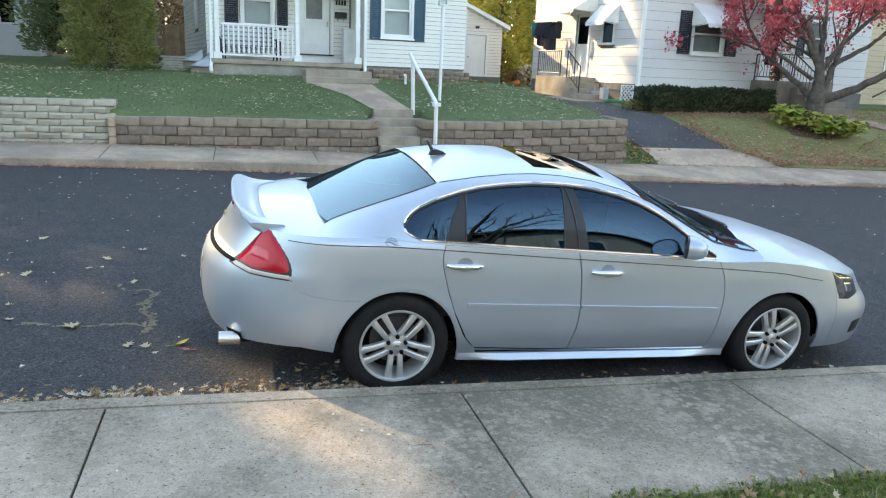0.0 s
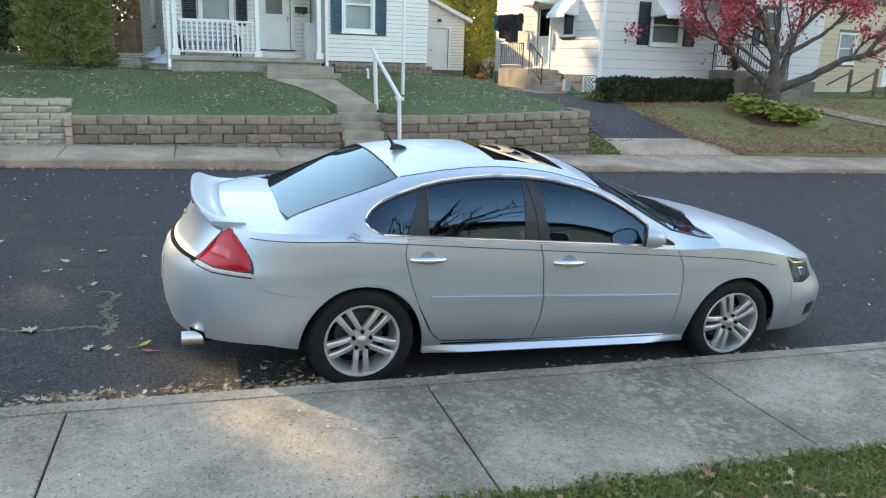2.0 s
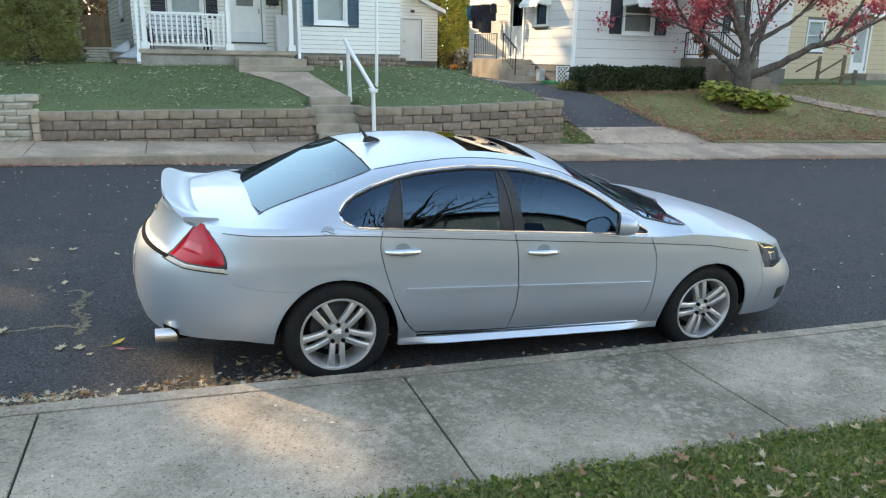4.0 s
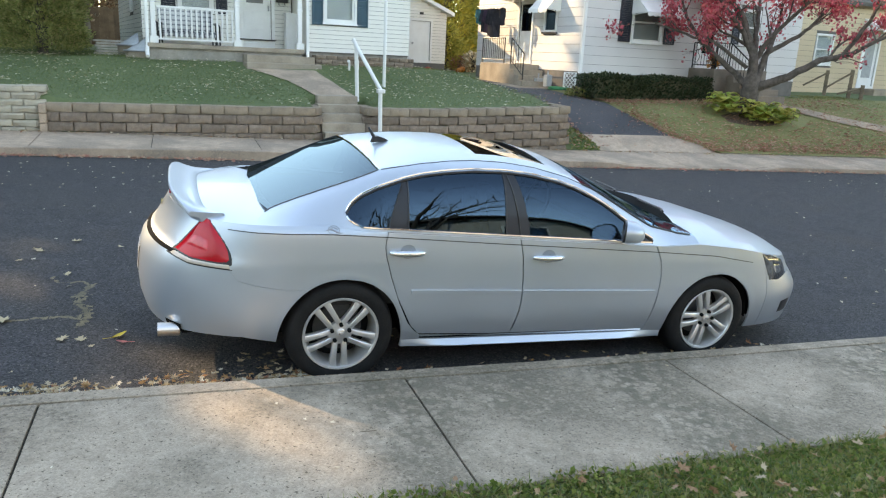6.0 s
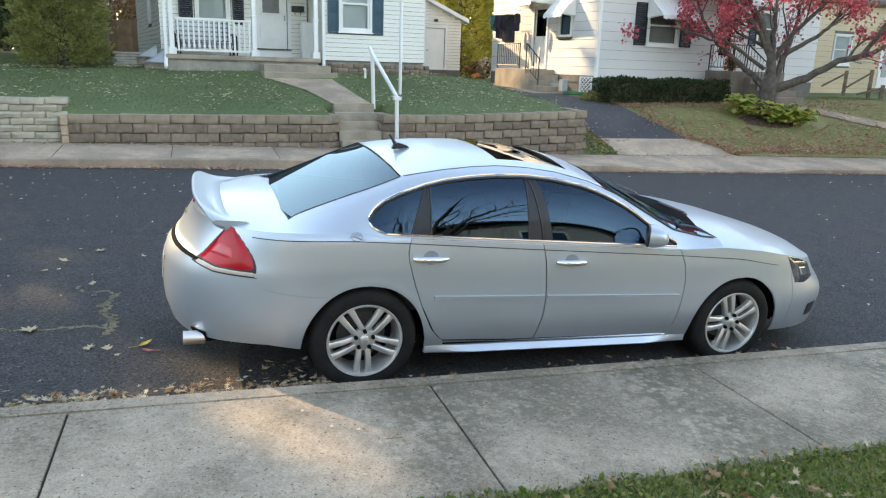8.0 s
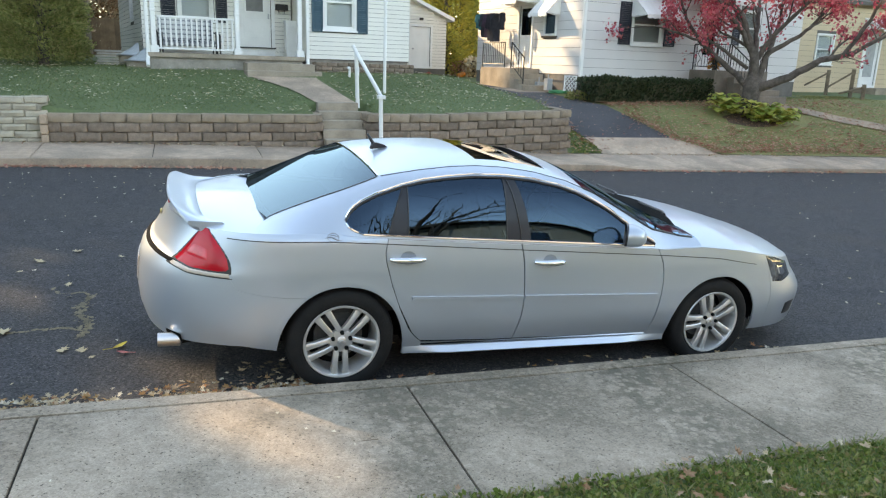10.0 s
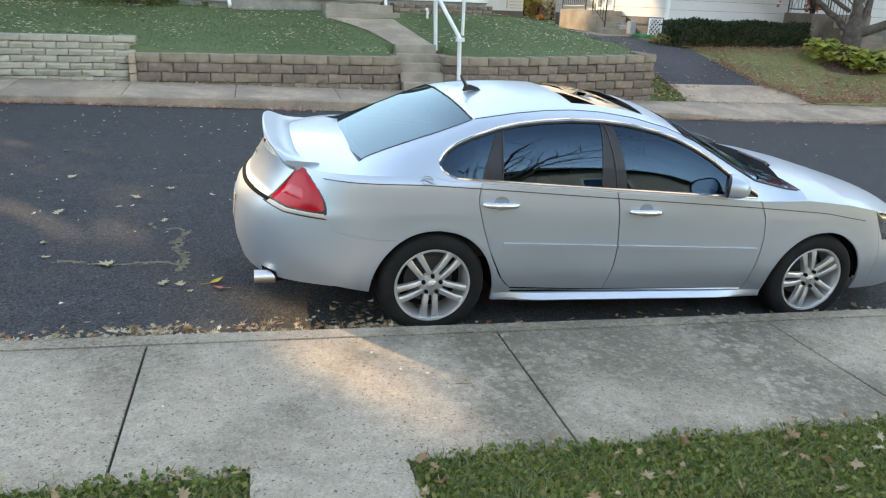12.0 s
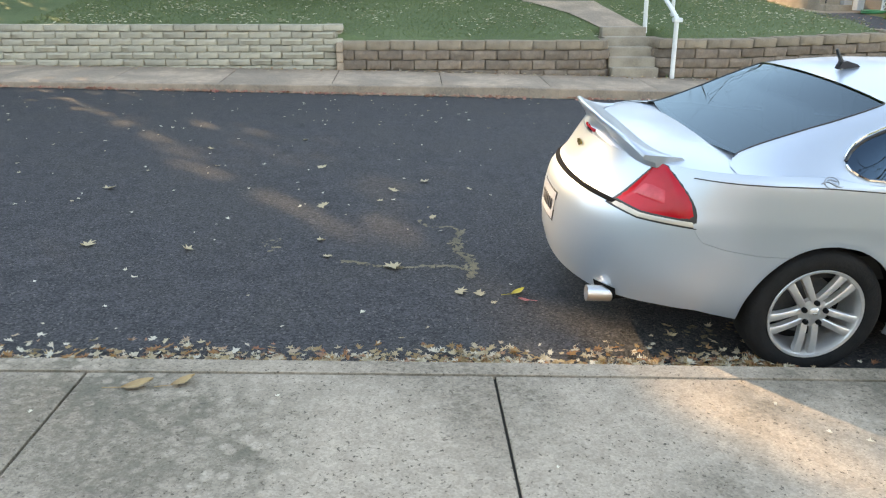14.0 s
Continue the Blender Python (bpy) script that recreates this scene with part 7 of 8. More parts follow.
# ---------- garden fittings ----------
# white handrail beside the garden steps
hr = thing("handrail", pose(0, 0, 0), "white pipe handrail beside the garden steps", "handrail")
part("post", tb([(3.20, 11.22, 0.10), (3.18, 11.22, 1.28)], 0.045, 12), M_WHITE, hr)
part("post", tb([(2.96, 12.45, 0.95), (2.92, 12.45, 2.18)], 0.045, 12), M_WHITE, hr)
part("rail", tb([(3.20, 11.16, 1.24), (2.93, 12.43, 2.16), (2.87, 12.55, 2.32)], 0.042, 12), M_WHITE, hr)
part("cap", bx(3.11, 3.27, 11.14, 11.30, 1.22, 1.30, bevel=0.01), M_WHITE, hr)
lpost = thing("lamp_post", pose(3.84, 13.4, land(3.84, 13.4)), "white lamp post with a lantern on the lawn", "lamp post")
part("post", tb([(0, 0, -0.1), (0, 0, 2.2)], 0.04, 12), M_WHITE, lpost)
part("collar", tb([(0, 0, 2.08), (0, 0, 2.13)], 0.055, 12), M_WHITE, lpost)
ln = part("lantern", ringframe(-0.10, 0.10, 2.22, 2.52, -0.10, 0.10, 0.02), M_WHITE, lpost)
part("lantern_roof", tb([(0, 0, 2.52), (0, 0, 2.66)], [0.14, 0.02], 8), M_WHITE, ln)
part("glass", bx(-0.07, 0.07, -0.07, 0.07, 2.24, 2.50), G_HOUSE, ln)
# path stones lights by the walk
for x, y in ((3.30, 14.9), (3.55, 15.0)):
    t = thing("path_light", pose(x, y, land(x, y)), "small white spout fitting at the lawn edge", "spout", "spouts")
    part("spout", tb([(0, 0, 0), (0, 0, 0.2), (-0.03, -0.06, 0.24)], [0.03, 0.03, 0.04], 8), M_WHITE, t)
cond = thing("air_unit", pose(-7.9, 19.5, land(-7.9, 19.5)), "grey air conditioner unit on the grass", "air conditioner")
part("case", bx(-0.4, 0.4, -0.35, 0.35, 0, 0.75, bevel=0.03), M_PLASTIC, cond)
for k in range(8):
    part("louvre", bx(-0.37, 0.37, -0.36, -0.345, 0.08 + k * 0.08, 0.12 + k * 0.08), M_TRIM, cond)
# garden walk and steps
gw = bmesh.new()
grid(gw, [[(a + (b - a) * k / 4, y, land(a + (b - a) * k / 4, y) + 0.025) for k in range(5)] for y, a, b in ((12.46, 1.98, 2.90), (13.0, 1.80, 2.75), (13.6, 1.55, 2.62), (14.15, 1.15, 2.48), (14.65, 0.75, 2.38))])
tagged(part("garden_walk", gw, M_CONC2, smooth=True), "pale concrete walk across the lawn to the porch", "path", kind="structure")
gs = thing("garden_steps", pose(0, 0, 0), "worn concrete steps between the retaining walls", "steps")
for k in range(5):
    part("step", bx(2.0 - 0.02 * (k % 2), 2.92, 11.22 + 0.25 * k, 12.5, -0.1 + 0.1 * k, 0.36 + 0.18 * k, bevel=0.015), M_STEP, gs)

# ---------- lawns and fallen leaves ----------
def on_land(n, x0, x1, y0, y1, ok=lambda x, y: True):
    out = []
    while len(out) < n:
        x, y = random.uniform(x0, x1), random.uniform(y0, y1)
        if ok(x, y):
            out.append((x, y, land(x, y)))
    return out


def lawn1(x, y):
    if y < 11.58:
        return False
    if 1.8 < x < 3.12 and y < 12.46:
        return False
    a, b = lerp(y, [12.4, 13.0, 13.6, 14.15, 14.65], [1.95, 1.78, 1.52, 1.1, 0.7]), lerp(y, [12.4, 14.65, 15], [2.95, 2.42, 2.4])
    if a < x < b and y < 15:
        return False
    if x > drive_edges(max(12.3, y))[0] - 0.1 or (x > 7.6 and y < 12.4):
        return False
    loc = H1.matrix_world.inverted() @ Vector((x, y, 0))
    return not (-0.1 < loc.x < 6.9 and loc.y > -0.05) and not (2.0 < loc.x < 4.1 and loc.y > -1.0)


def lawn2(x, y):
    if y < 11.3 or x < drive_edges(y)[1] + 0.05:
        return False
    loc = H2.matrix_world.inverted() @ Vector((x, y, 0))
    return not (-2.0 < loc.x < 9.8 and loc.y > -0.6) and ((x - 15.35) / 1.8) ** 2 + ((y - 13.45) / 0.9) ** 2 > 1


random.seed(21)
cards("lawn_grass", on_land(52000, -9.5, 8.5, 11.5, 19.5, lawn1), 0.055, L_TURF, up=0.8, wide=0.13, kind="stuff", label="short green lawn grass above the retaining wall", category="grass")
cards("dry_grass", on_land(34000, 9.8, 23.0, 11.25, 17.5, lawn2), 0.055, L_DRYTURF, up=0.8, wide=0.14, kind="stuff", label="patchy dry lawn grass beside the driveway", category="grass")
litter("lawn_leaves", on_land(2000, -9, 8, 11.6, 17, lambda x, y: lawn1(x, y) and random.random() < 0.35 + noise.noise((x * 0.8, y * 0.8, 3))), 0.08, L_PALE, "pale fallen leaves scattered over the lawn", lift=0.05)
litter("rust_leaves", on_land(4200, 9.5, 21, 11.2, 15.5, lambda x, y: lawn2(x, y) and random.random() < math.exp(-min(y - 11.2, abs(x - drive_edges(max(11.2, y))[1]) + 0.2) * 1.1) + 0.2), 0.11, L_RUST, "rust-red fallen leaves on the dry lawn", lift=0.065)
litter("hedge_leaves", [(p[0], p[1], p[2] + 0.05) for p in on_land(700, 10.5, 16.0, 14.0, 15.0)], 0.085, L_RUST, "rust-red fallen leaves under the hedge")
litter("drive_leaves", [(x, y, z + 0.035) for x, y, z in on_land(170, 8.3, 12.4, 11.3, 16, lambda x, y: drive_edges(y)[0] < x < drive_edges(y)[1])], 0.085, L_RUST, "fallen leaves on the driveway")
gut = []
while len(gut) < 1500:
    x, y = random.uniform(-14, 22), FK - abs(random.gauss(0, 0.13)) - 0.02
    if random.random() < 0.45 + 0.55 * noise.noise((x * 1.3, 4, 1)) + (0.3 if x < 0 else 0):
        gut.append((x, y, road_z(x, y)))
litter("far_gutter_leaves", gut, 0.10, L_RUST, "dry leaves lying along the far kerb", lift=0.025, tilt=0.7)
gut = []
while len(gut) < 4200:
    x = random.uniform(-7.5, 3.6)
    y = KERB + 0.10 + abs(random.gauss(0.09, 0.09))
    if random.random() < (0.35 + 0.9 * noise.noise((x * 2.1, 9, 2)) if x < 0.2 else 0.03) + (0.45 if -2.2 < x < -0.1 else 0.1 if x < 0 else 0):
        gut.append((x, y, road_z(x, y) + random.uniform(0, 0.05)))
litter("near_gutter_leaves", gut, 0.062, L_FALL, "brown and pale dry leaves heaped in the gutter", tilt=0.4, lift=0.012)
road_l = []
while len(road_l) < 520:
    x, y = random.uniform(-10, 14), random.uniform(0.2, 9.4)
    if random.random() < (0.9 if x < -0.9 else 0.42):
        road_l.append((x, y, road_z(x, y)))
litter("road_leaf_bits", road_l, 0.045, L_PALE, "small dry leaf scraps on the asphalt", tilt=0.25)
wl = [(random.uniform(-6, 6), random.uniform(WALK, TOOL), 0) for _ in range(16)] + [(-0.33, -0.80, 0), (-0.20, -0.86, 0), (-0.45, -0.60, 0)]
litter("pavement_leaf_bits", [(x, y, walk_top(x)) for x, y, _ in wl], 0.035, L_PALE, "small dry leaf scraps on the pavement", tilt=0.3)
# larger single leaves on the street
LEAVES = ((-2.66, 2.44, 0.13), (-2.08, 1.22, 0.15), (-1.66, 0.86, 0.12), (-1.84, 3.2, 0.13), (-2.11, 2.89, 0.12), (-2.21, 2.6, 0.08), (-1.79, 2.21, 0.1), (-1.44, 2.99, 0.08), (-2.8, 3.63, 0.13), (-3.12, 4.87, 0.1), (-4.01, 4.32, 0.1), (-3.77, 3.61, 0.08), (-3.45, 1.46, 0.11), (-4.12, 1.51, 0.13), (-2.59, 1.67, 0.1), (-2.52, 1.38, 0.1), (-4.46, 2.8, 0.13), (-1.55, 0.84, 0.1), (-0.53, 0.47, 0.09), (-1.48, 0.72, 0.06))
for k, (x, y, L) in enumerate(LEAVES):
    bm = bmesh.new()
    c, cu = bm.verts.new((0, 0, 0)), random.uniform(0.1, 0.8)
    vs = [bm.verts.new((px * L * g, py * L * g, L * cu * (px * px + 0.5 * py * py) + L * random.uniform(-0.04, 0.06))) for px, py in STAR for g in [random.uniform(0.6, 1.1)]]
    for i in range(16):
        bm.faces.new((c, vs[i], vs[(i + 1) % 16]))
    ob = part("fallen_leaf", bm, L_PALE)
    ob.matrix_world = pose(x, y, road_z(x, y) + 0.008, random.gauss(0, 8), random.gauss(0, 8), random.uniform(0, 360))
    tagged(ob, "pale dry maple leaf lying on the street", "leaf", "fallen leaves")


def blade_leaf(x, y, z, L, w, m, rz, label):
    bm = bmesh.new()
    grid(bm, [[(t * L, -ww * w, 0.02 * t * t + 0.006), (t * L, 0, 0.02 * t * t), (t * L, ww * w, 0.02 * t * t + 0.006)] for t, ww in ((0, 0.05), (0.2, 0.6), (0.5, 1.0), (0.8, 0.6), (1, 0.03))])
    tube(bm, [(0, 0, 0.003), (-L * 0.6, 0.02, 0.003)], 0.002, 4)
    ob = part("fallen_leaf", bm, m)
    ob.matrix_world = pose(x, y, z, 0, 0, rz)
    tagged(ob, label, "leaf", "fallen leaves")


M_YL = pm("yellow_leaf", (0.55, 0.40, 0.04), (0.40, 0.30, 0.03), 0.6, 20, 60)
M_PK = pm("pink_leaf", (0.55, 0.16, 0.14), (0.45, 0.12, 0.1), 0.6, 20, 60)
M_OR = pm("tan_leaf", (0.42, 0.27, 0.12), (0.30, 0.18, 0.08), 0.6, 20, 60)
blade_leaf(-1.36, 0.84, road_z(-1.36, 0.84) + 0.006, 0.10, 0.025, M_YL, 30, "yellow-green leaf with a long stalk on the street")
blade_leaf(-1.26, 0.76, road_z(-1.26, 0.76) + 0.006, 0.07, 0.025, M_PK, 190, "pink leaf lying on the street")
blade_leaf(-3.14, -0.52, walk_top(-3.14) + 0.006, 0.125, 0.036, M_OR, 15, "tan leaf lying on the pavement")
blade_leaf(-2.95, -0.50, walk_top(-2.95) + 0.006, 0.10, 0.028, M_OR, 30, "tan leaf lying on the pavement")
tw_ = part("twig", tb([(0, 0, 0), (0.06, 0.004, 0.002), (0.13, 0, 0)], 0.0035, 5), M_WOOD)
tw_.matrix_world = pose(-0.13, -0.97, walk_top(0) + 0.004)
tagged(tw_, "thin brown twig lying on the pavement", "twig")
# ground cover beside the pavement
random.seed(8)


def cover(x, y):
    return not (x < -0.2 and abs(x + 0.76) < 0.30 + 0.06 * noise.noise((y * 6, 0, 3)))


edge = lambda x: WALK + 0.05 * noise.noise((x * 3.0, 2, 5)) + 0.03 * noise.noise((x * 11.0, 1, 5))
pts = on_land(44000, -3.6, 4.6, -3.6, WALK + 0.05, lambda x, y: cover(x, y) and y < edge(x) and random.random() < min(1.0, max(0.0, 1.0 - (-2.4 - y) / 1.0)) * min(1, (x + 3.7) / 0.8) * min(1, (4.7 - x) / 0.8))
pts = [(x, y, z + random.uniform(0.0, 0.05) * (0.5 + 0.7 * noise.noise((x * 3, y * 3, 7)))) for x, y, z in pts]
cards("ground_cover", pts, 0.025, L_IVY, up=0.3, wide=0.8, kind="stuff", label="leafy green ground cover beside the pavement", category="ground cover")
cards("yard_grass", on_land(52000, -7.5, 8.5, -9.0, WALK - 0.05, lambda x, y: cover(x, y) and random.random() < min(1, (y + 9.5) / 3)), 0.075, L_TURF, up=0.75, wide=0.10, kind="stuff", label="green lawn grass of the front yard", category="grass")
cards("near_grass", on_land(30000, -3.2, 4.2, -3.0, WALK + 0.05, lambda x, y: cover(x, y) and y < edge(x) and random.random() < min(1.0, (y + 3.05) / 0.9, (x + 3.3) / 0.9)), 0.06, L_NEARG, up=0.7, wide=0.07, kind="stuff", label="straggly grass blades beside the pavement", category="grass")
litter("lawn_edge_leaves", [(x, y, z + 0.05) for x, y, z in on_land(900, -4.0, 5.0, -4.2, WALK, cover)], 0.075, L_BROWN, "brown curled leaves caught in the ground cover", tilt=0.8)
# far woods behind the houses
random.seed(31)
woods = []
for k in range(150):
    a = radians(360 * k / 150)
    d = random.uniform(48, 62)
    cx, cy, hh, rr = -1 + d * math.sin(a), d * math.cos(a), random.uniform(7, 12), random.uniform(2.5, 4.2)
    for _ in range(800):
        b, c = random.uniform(0, 6.283), random.random()
        e = rr * math.sqrt(max(0.05, 1 - (2 * c - 0.9) ** 2)) * random.uniform(0.6, 1.05)
        woods.append((cx + e * math.cos(b), cy + e * math.sin(b), 1.5 + hh * c))
cards("far_woods", woods, 0.65, leafmat("far_leaves", [(0.045, 0.055, 0.028), (0.075, 0.075, 0.036), (0.11, 0.085, 0.045), (0.065, 0.055, 0.04)], 0.8, 0.2), wide=0.7, kind="stuff", label="mixed autumn trees far behind the houses", category="woods")
# rough growth at the wall end beside the driveway
random.seed(41)
pts = [(x, y, z + random.uniform(0, 0.03)) for x, y, z in on_land(1500, 8.0, 9.1, 11.25, 13.6, lambda x, y: 8.0 < x < drive_edges(y)[0])]
cards("verge_growth", pts, 0.045, L_IVY, up=0.4, wide=0.6, kind="stuff", label="dark green weeds at the wall end", category="weeds")
litter("verge_leaves", [(x, y, z + 0.06) for x, y, z in on_land(220, 8.0, 9.4, 11.2, 13.2, lambda x, y: 8.0 < x < drive_edges(y)[0] + 0.2)], 0.085, L_RUST, "rust-red leaves caught at the wall end", tilt=0.6)
wl = [(random.uniform(-9, 16), FB + 0.03 - abs(random.gauss(0, 0.10))) for _ in range(420)]
litter("wall_foot_leaves", [(x, y, far_walk_z(x, y)) for x, y in wl], 0.07, L_FALL, "dry leaves caught at the foot of the walls", tilt=0.6)
litter("mulch_leaves", [(x, y, z + 0.05) for x, y, z in on_land(260, 13.6, 17.1, 12.6, 14.3, lambda x, y: ((x - 15.35) / 1.7) ** 2 + ((y - 13.45) / 0.85) ** 2 < 1)], 0.075, L_RUST, "rust-red leaves lying on the mulch", tilt=0.5)
# narrow path across the dry lawn, and a bundle of orange flowers on the stoop
bm = bmesh.new()
grid(bm, [[(x + u * 0.10, y + u * 0.22, land(x + u * 0.10, y + u * 0.22) + 0.055) for u in (-1, 0, 1)] for x, y in ((16.7, 14.5), (17.45, 13.80), (18.57, 13.22), (20.1, 12.70), (22.0, 12.1))])
tagged(part("lawn_path", bm, M_CONC2, smooth=True), "narrow pale concrete path across the dry lawn", "path", kind="structure")
# leaves gathered along the edges of the dry lawn
random.seed(77)
pts = []
for k in range(520):
    y = 11.25 + 2.2 * random.random() ** 1.3
    pts.append((drive_edges(y)[1] + random.gauss(0.08, 0.16), y))
for k in range(700):
    pts.append((12.4 + 9 * random.random(), 11.22 + abs(random.gauss(0, 0.22))))
litter("edge_leaves", [(x, y, land(x, y) + 0.05 if y > 11.4 else max(land(x, y), far_back(x)) + 0.03) for x, y in pts], 0.085, L_RUST, "rust and tan leaves gathered along the lawn edge", tilt=0.6)
fl = H2.matrix_world @ Vector((4.62, -0.88, 0))
evergreen(fl.x, fl.y, 0.42, 0.17, 420, L_ORANGE, "flower_bundle", "orange autumn flower bundle on the front stoop", 0.5, 0.07, base=2.06)

# ---------- pieces: slabs and blocks ----------
def wear(bm, scale, amount, seed):
    for v in bm.verts:
        q = v.co * scale + Vector((seed * 3.1, seed, 0))
        v.co += Vector((noise.noise(q), noise.noise(q + Vector((9, 0, 0))), noise.noise(q + Vector((0, 9, 0))))) * amount


def slab(name, x0, x1, y0, y1, zf, material, parent, nx=6, ny=4, lip=0.012):
    """A pavement slab with eased edges, lying on the slope."""
    bm = bmesh.new()
    us = [x0, x0 + lip] + [x0 + (x1 - x0) * i / nx for i in range(1, nx)] + [x1 - lip, x1]
    ws = [y0, y0 + lip] + [y0 + (y1 - y0) * j / ny for j in range(1, ny)] + [y1 - lip, y1]
    rows = []
    for j, y in enumerate(ws):
        rows.append([(x, y, zf(x, y) - (0.007 if i in (0, len(us) - 1) or j in (0, len(ws) - 1) else 0.0)) for i, x in enumerate(us)])
    rows = [[(x, y, z - 0.04) for x, y, z in rows[0]]] + rows + [[(x, y, z - 0.04) for x, y, z in rows[-1]]]
    rows = [[(r[0][0], r[0][1], r[0][2] - 0.04)] + r + [(r[-1][0], r[-1][1], r[-1][2] - 0.04)] for r in rows]
    grid(bm, rows)
    return part(name, bm, material, parent, smooth=True)


JOINTS = [-3.34 - 1.85 * k for k in range(11, 0, -1)] + [-3.34, -1.60] + [0.33 + 1.855 * k for k in range(12)]
for a, b in zip(JOINTS, JOINTS[1:]):
    slab("slab", a + 0.0065, b - 0.0065, WALK - 0.04, TOOL - 0.003, lambda x, y: walk_top(x) + 0.006 * (TOOL - y), M_CONC, pave_near)
FJ = [-3.32 + 1.93 * k for k in range(-14, 20)]
for a, b in zip(FJ, FJ[1:]):
    slab("slab", a + 0.007, b - 0.007, FK + 0.165, FB + 0.06, far_walk_z, M_CONC2, pave_far, 3, 2)


def split_block(L, H, D, seed, chamfer=0.02):
    """A rock-faced wall block: a bulging, uneven front with eased edges."""
    bm = bmesh.new()
    us, vs = (0.0, 0.03, 0.2, 0.4, 0.6, 0.8, 0.97, 1.0), (0.0, 0.06, 0.35, 0.65, 0.94, 1.0)
    nx, nz = len(us) - 1, len(vs) - 1
    rows = []
    for j, v in enumerate(vs):
        row = []
        for i, u in enumerate(us):
            rim = i in (0, nx) or j in (0, nz)
            e = min(1, 0.5 + 4 * min(u, 1 - u)) * min(1, 0.45 + 2.2 * min(v, 1 - v))
            row.append((u * L, 0.004 if rim else -0.20 * H * e - 0.22 * H * noise.noise((u * 3 + seed * 5.3, v * 2.2, seed)), v * H))
        rows.append(row)
    vr = grid(bm, rows)
    top = [bm.verts.new((v.co.x, D, H)) for v in vr[-1]]
    for i in range(nx):
        bm.faces.new((vr[-1][i], vr[-1][i + 1], top[i + 1], top[i]))
    for c in (0, nx):
        col = [r[c] for r in vr]
        bk = [bm.verts.new((v.co.x, D, v.co.z)) for v in col]
        for j in range(nz):
            bm.faces.new((col[j], col[j + 1], bk[j + 1], bk[j]))
    bmesh.ops.recalc_face_normals(bm, faces=bm.faces)
    me = bpy.data.meshes.new("block")
    bm.to_mesh(me)
    bm.free()
    me.polygons.foreach_set("use_smooth", [True] * len(me.polygons))
    me.set_sharp_from_angle(angle=radians(45))
    return me


def block_wall(name, label, line, top, bottom, L, H, material, seed, top_m=None):
    """Courses of blocks along a line of (x, y) points, from the top down into the ground."""
    w = tagged(new(name), label, "wall", kind="structure")
    meshes = []
    for k in range(5):
        me = split_block(L - 0.006, H - 0.005, 0.26, seed + k)
        me.materials.append(material)
        meshes.append(me)
    cap = []
    for k in range(2):
        me = split_block(L - 0.006, H * 0.97, 0.30, seed + 20 + k)
        me.materials.append(top_m or material)
        cap.append(me)
    seg = [0.0]
    for a, b in zip(line, line[1:]):
        seg.append(seg[-1] + math.dist(a, b))
    rnd = random.Random(seed)
    def at(s):
        return lerp(s, seg, [p[0] for p in line]), lerp(s, seg, [p[1] for p in line])
    c = 0
    while c < 9:
        s = -(L / 2 if c % 2 else 0.0)
        alive = False
        while s < seg[-1] - 0.02:
            s0, s1 = max(0.0, s), min(seg[-1], s + L)
            (xa, ya), (xb, yb) = at(s0), at(s1)
            xm = (xa + xb) / 2
            z = top(xm) - H * (c + 1)
            if z + H > bottom(xm) - 0.01 and s1 - s0 > 0.06:
                alive = True
                ob = new("block", (cap if c == 0 else meshes)[rnd.randrange(2 if c == 0 else 5)])
                ob.parent = w
                back = 0.012 * c
                ob.matrix_basis = Matrix.Translation((xa + rnd.uniform(-0.002, 0.002), ya - back + rnd.uniform(-0.014, 0.010), z + rnd.uniform(-0.004, 0.002))) @ Matrix.Rotation(math.atan2(yb - ya, xb - xa) + rnd.uniform(-0.02, 0.02), 4, "Z") @ Matrix.Rotation(rnd.uniform(-0.012, 0.012), 4, "Y") @ Matrix.Diagonal(((s1 - s0) / L, 1, 1, 1))
            s += L
        c += 1
        if not alive and c > 2:
            break
    return w


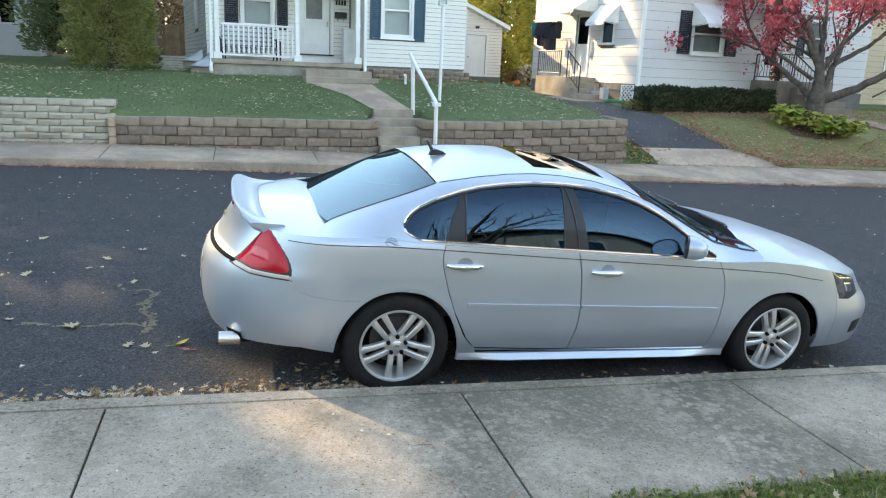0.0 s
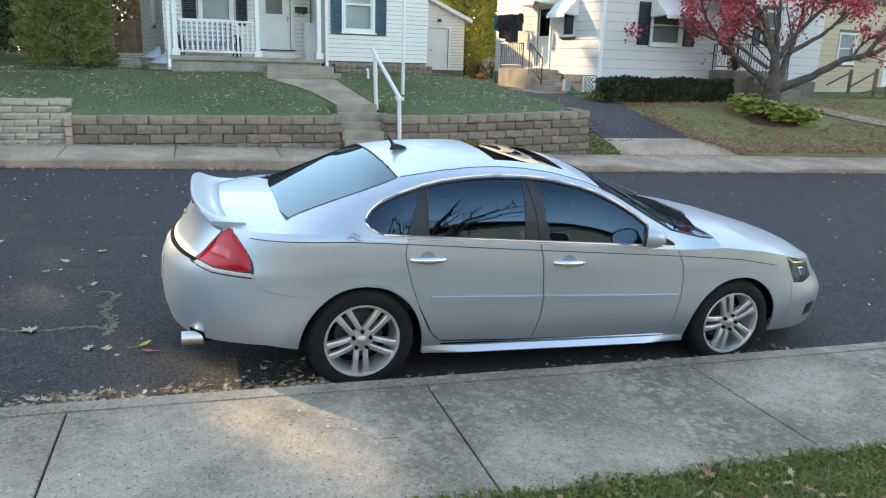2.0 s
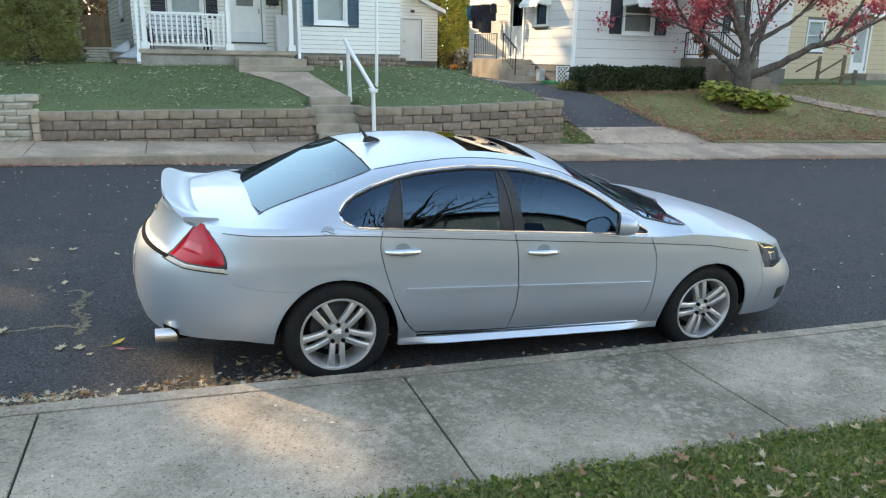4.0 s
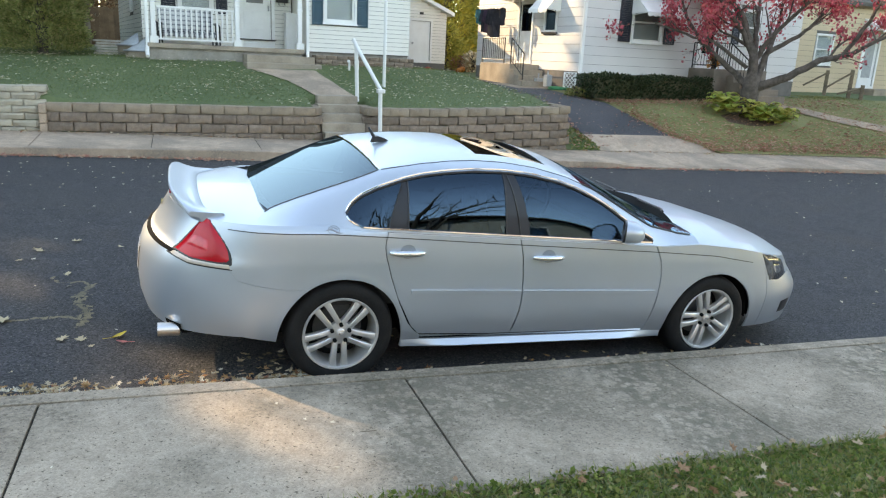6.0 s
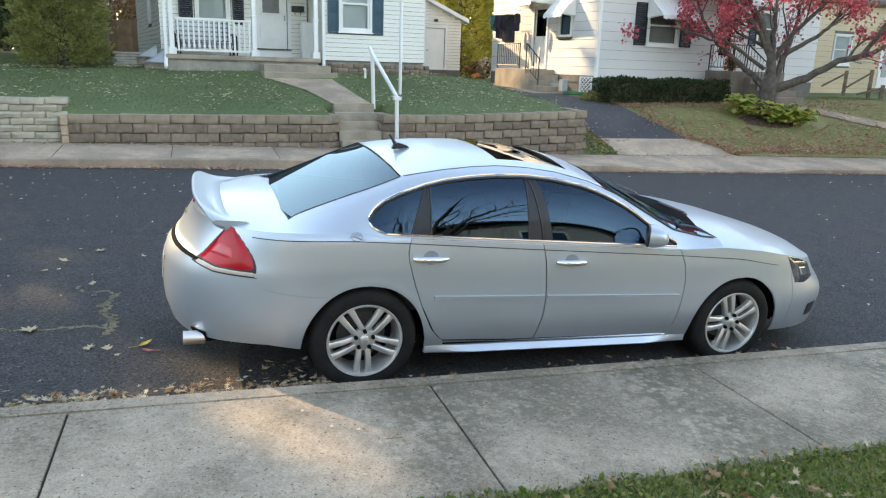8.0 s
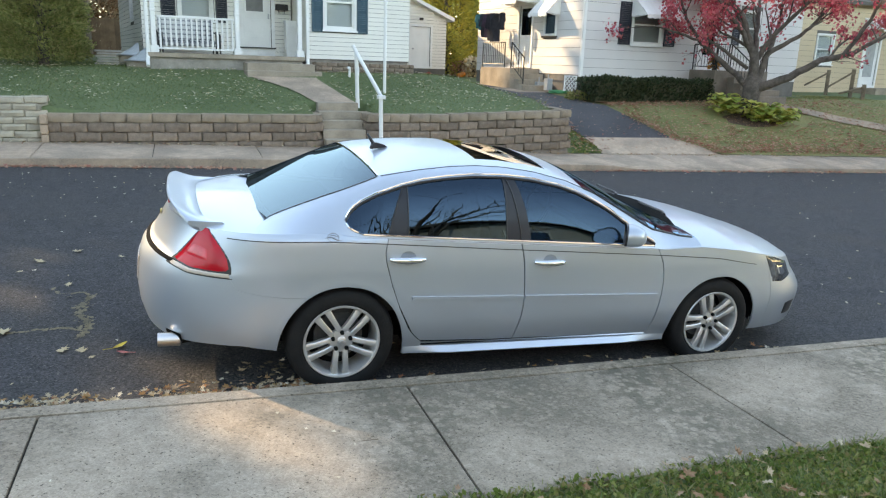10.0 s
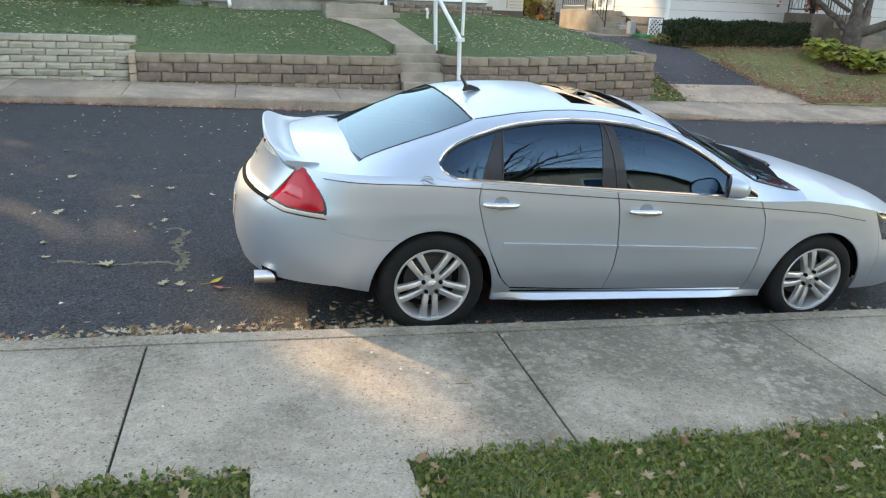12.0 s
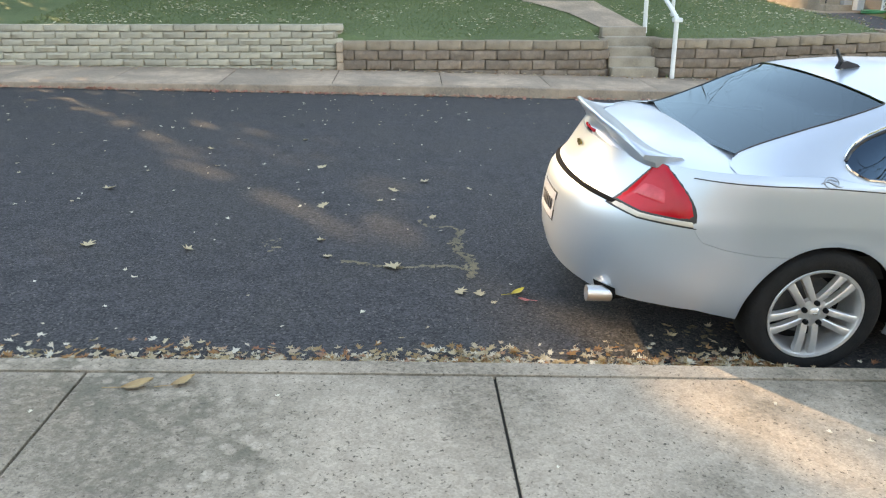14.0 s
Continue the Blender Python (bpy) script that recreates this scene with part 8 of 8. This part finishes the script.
block_wall("retaining_wall_west", "brown split-face block retaining wall below the lawn", [(-3.25, 11.30), (1.55, 11.28), (1.85, 11.34), (1.98, 11.5), (2.0, 12.3)], lambda x: 0.88, far_back, 0.46, 0.182, M_BROWN, 1, M_CAPLIT)
block_wall("retaining_wall_middle", "brown split-face block retaining wall beside the steps", [(2.93, 12.3), (2.94, 11.42), (3.1, 11.32), (7.74, 11.28), (7.90, 11.38), (7.96, 11.7), (7.96, 13.2)], lambda x: 0.90 + 0.040 * max(0.0, x - 4.4), far_back, 0.46, 0.182, M_BROWN, 2, M_CAPLIT)
block_wall("retaining_wall_grey", "grey weathered block retaining wall of the next yard", [(-14.0, 11.33), (-3.30, 11.33), (-3.28, 11.9)], lambda x: 1.17, far_back, 0.40, 0.125, M_GREYB, 4)
block_wall("retaining_wall_edging", "brown block edging along the house front", [tuple((H1.matrix_world @ Vector((u, -0.28, 0))).to_2d()) for u in (4.05, 6.9)], lambda x: 1.93, lambda x: 1.6, 0.30, 0.11, M_BROWN, 5)
# pale end stones where the two walls meet
es = thing("end_stones", pose(-3.3, 11.24, 0.30), "pale stacked end stones between two retaining walls", "stones")
for k in range(3):
    part("stone", bx(-0.06, 0.07, -0.05, 0.14, 0.185 * k, 0.185 * k + 0.178, bevel=0.02), M_CONC2, es)
# worn light patches in the street surface
random.seed(4)
for x0, y0, x1, y1, w, n in ((-1.60, 1.05, -1.60, 1.93, 0.02, 260), (-1.60, 1.20, -1.62, 1.75, 0.04, 140), (-1.62, 1.93, -1.93, 2.12, 0.012, 70), (-1.62, 1.22, -2.45, 1.28, 0.016, 200), (-2.90, 1.45, -2.92, 1.65, 0.03, 40), (-0.6, 0.35, 0.1, 0.5, 0.1, 90)):
    vs, fs = [], []
    for k in range(n):
        t = random.random()
        cx, cy, r = x0 + (x1 - x0) * t + random.gauss(0, w * 0.6) + 0.04 * math.sin(t * 7), y0 + (y1 - y0) * t + random.gauss(0, w * 0.6) + 0.03 * math.sin(t * 9), 0.003 + 0.02 * random.random() ** 3
        i0 = len(vs)
        m = random.randint(6, 9)
        for j in range(m):
            q = r * random.uniform(0.5, 1.2)
            px, py = cx + q * math.cos(j * 6.283 / m), cy + q * math.sin(j * 6.283 / m)
            vs.append((px, py, road_z(px, py) + 0.003))
        fs.append(tuple(range(i0, i0 + m)))
    tagged(rawmesh("worn_patch", vs, fs, M_TAR), "pale worn grit showing through the asphalt", "road wear", kind="stuff")
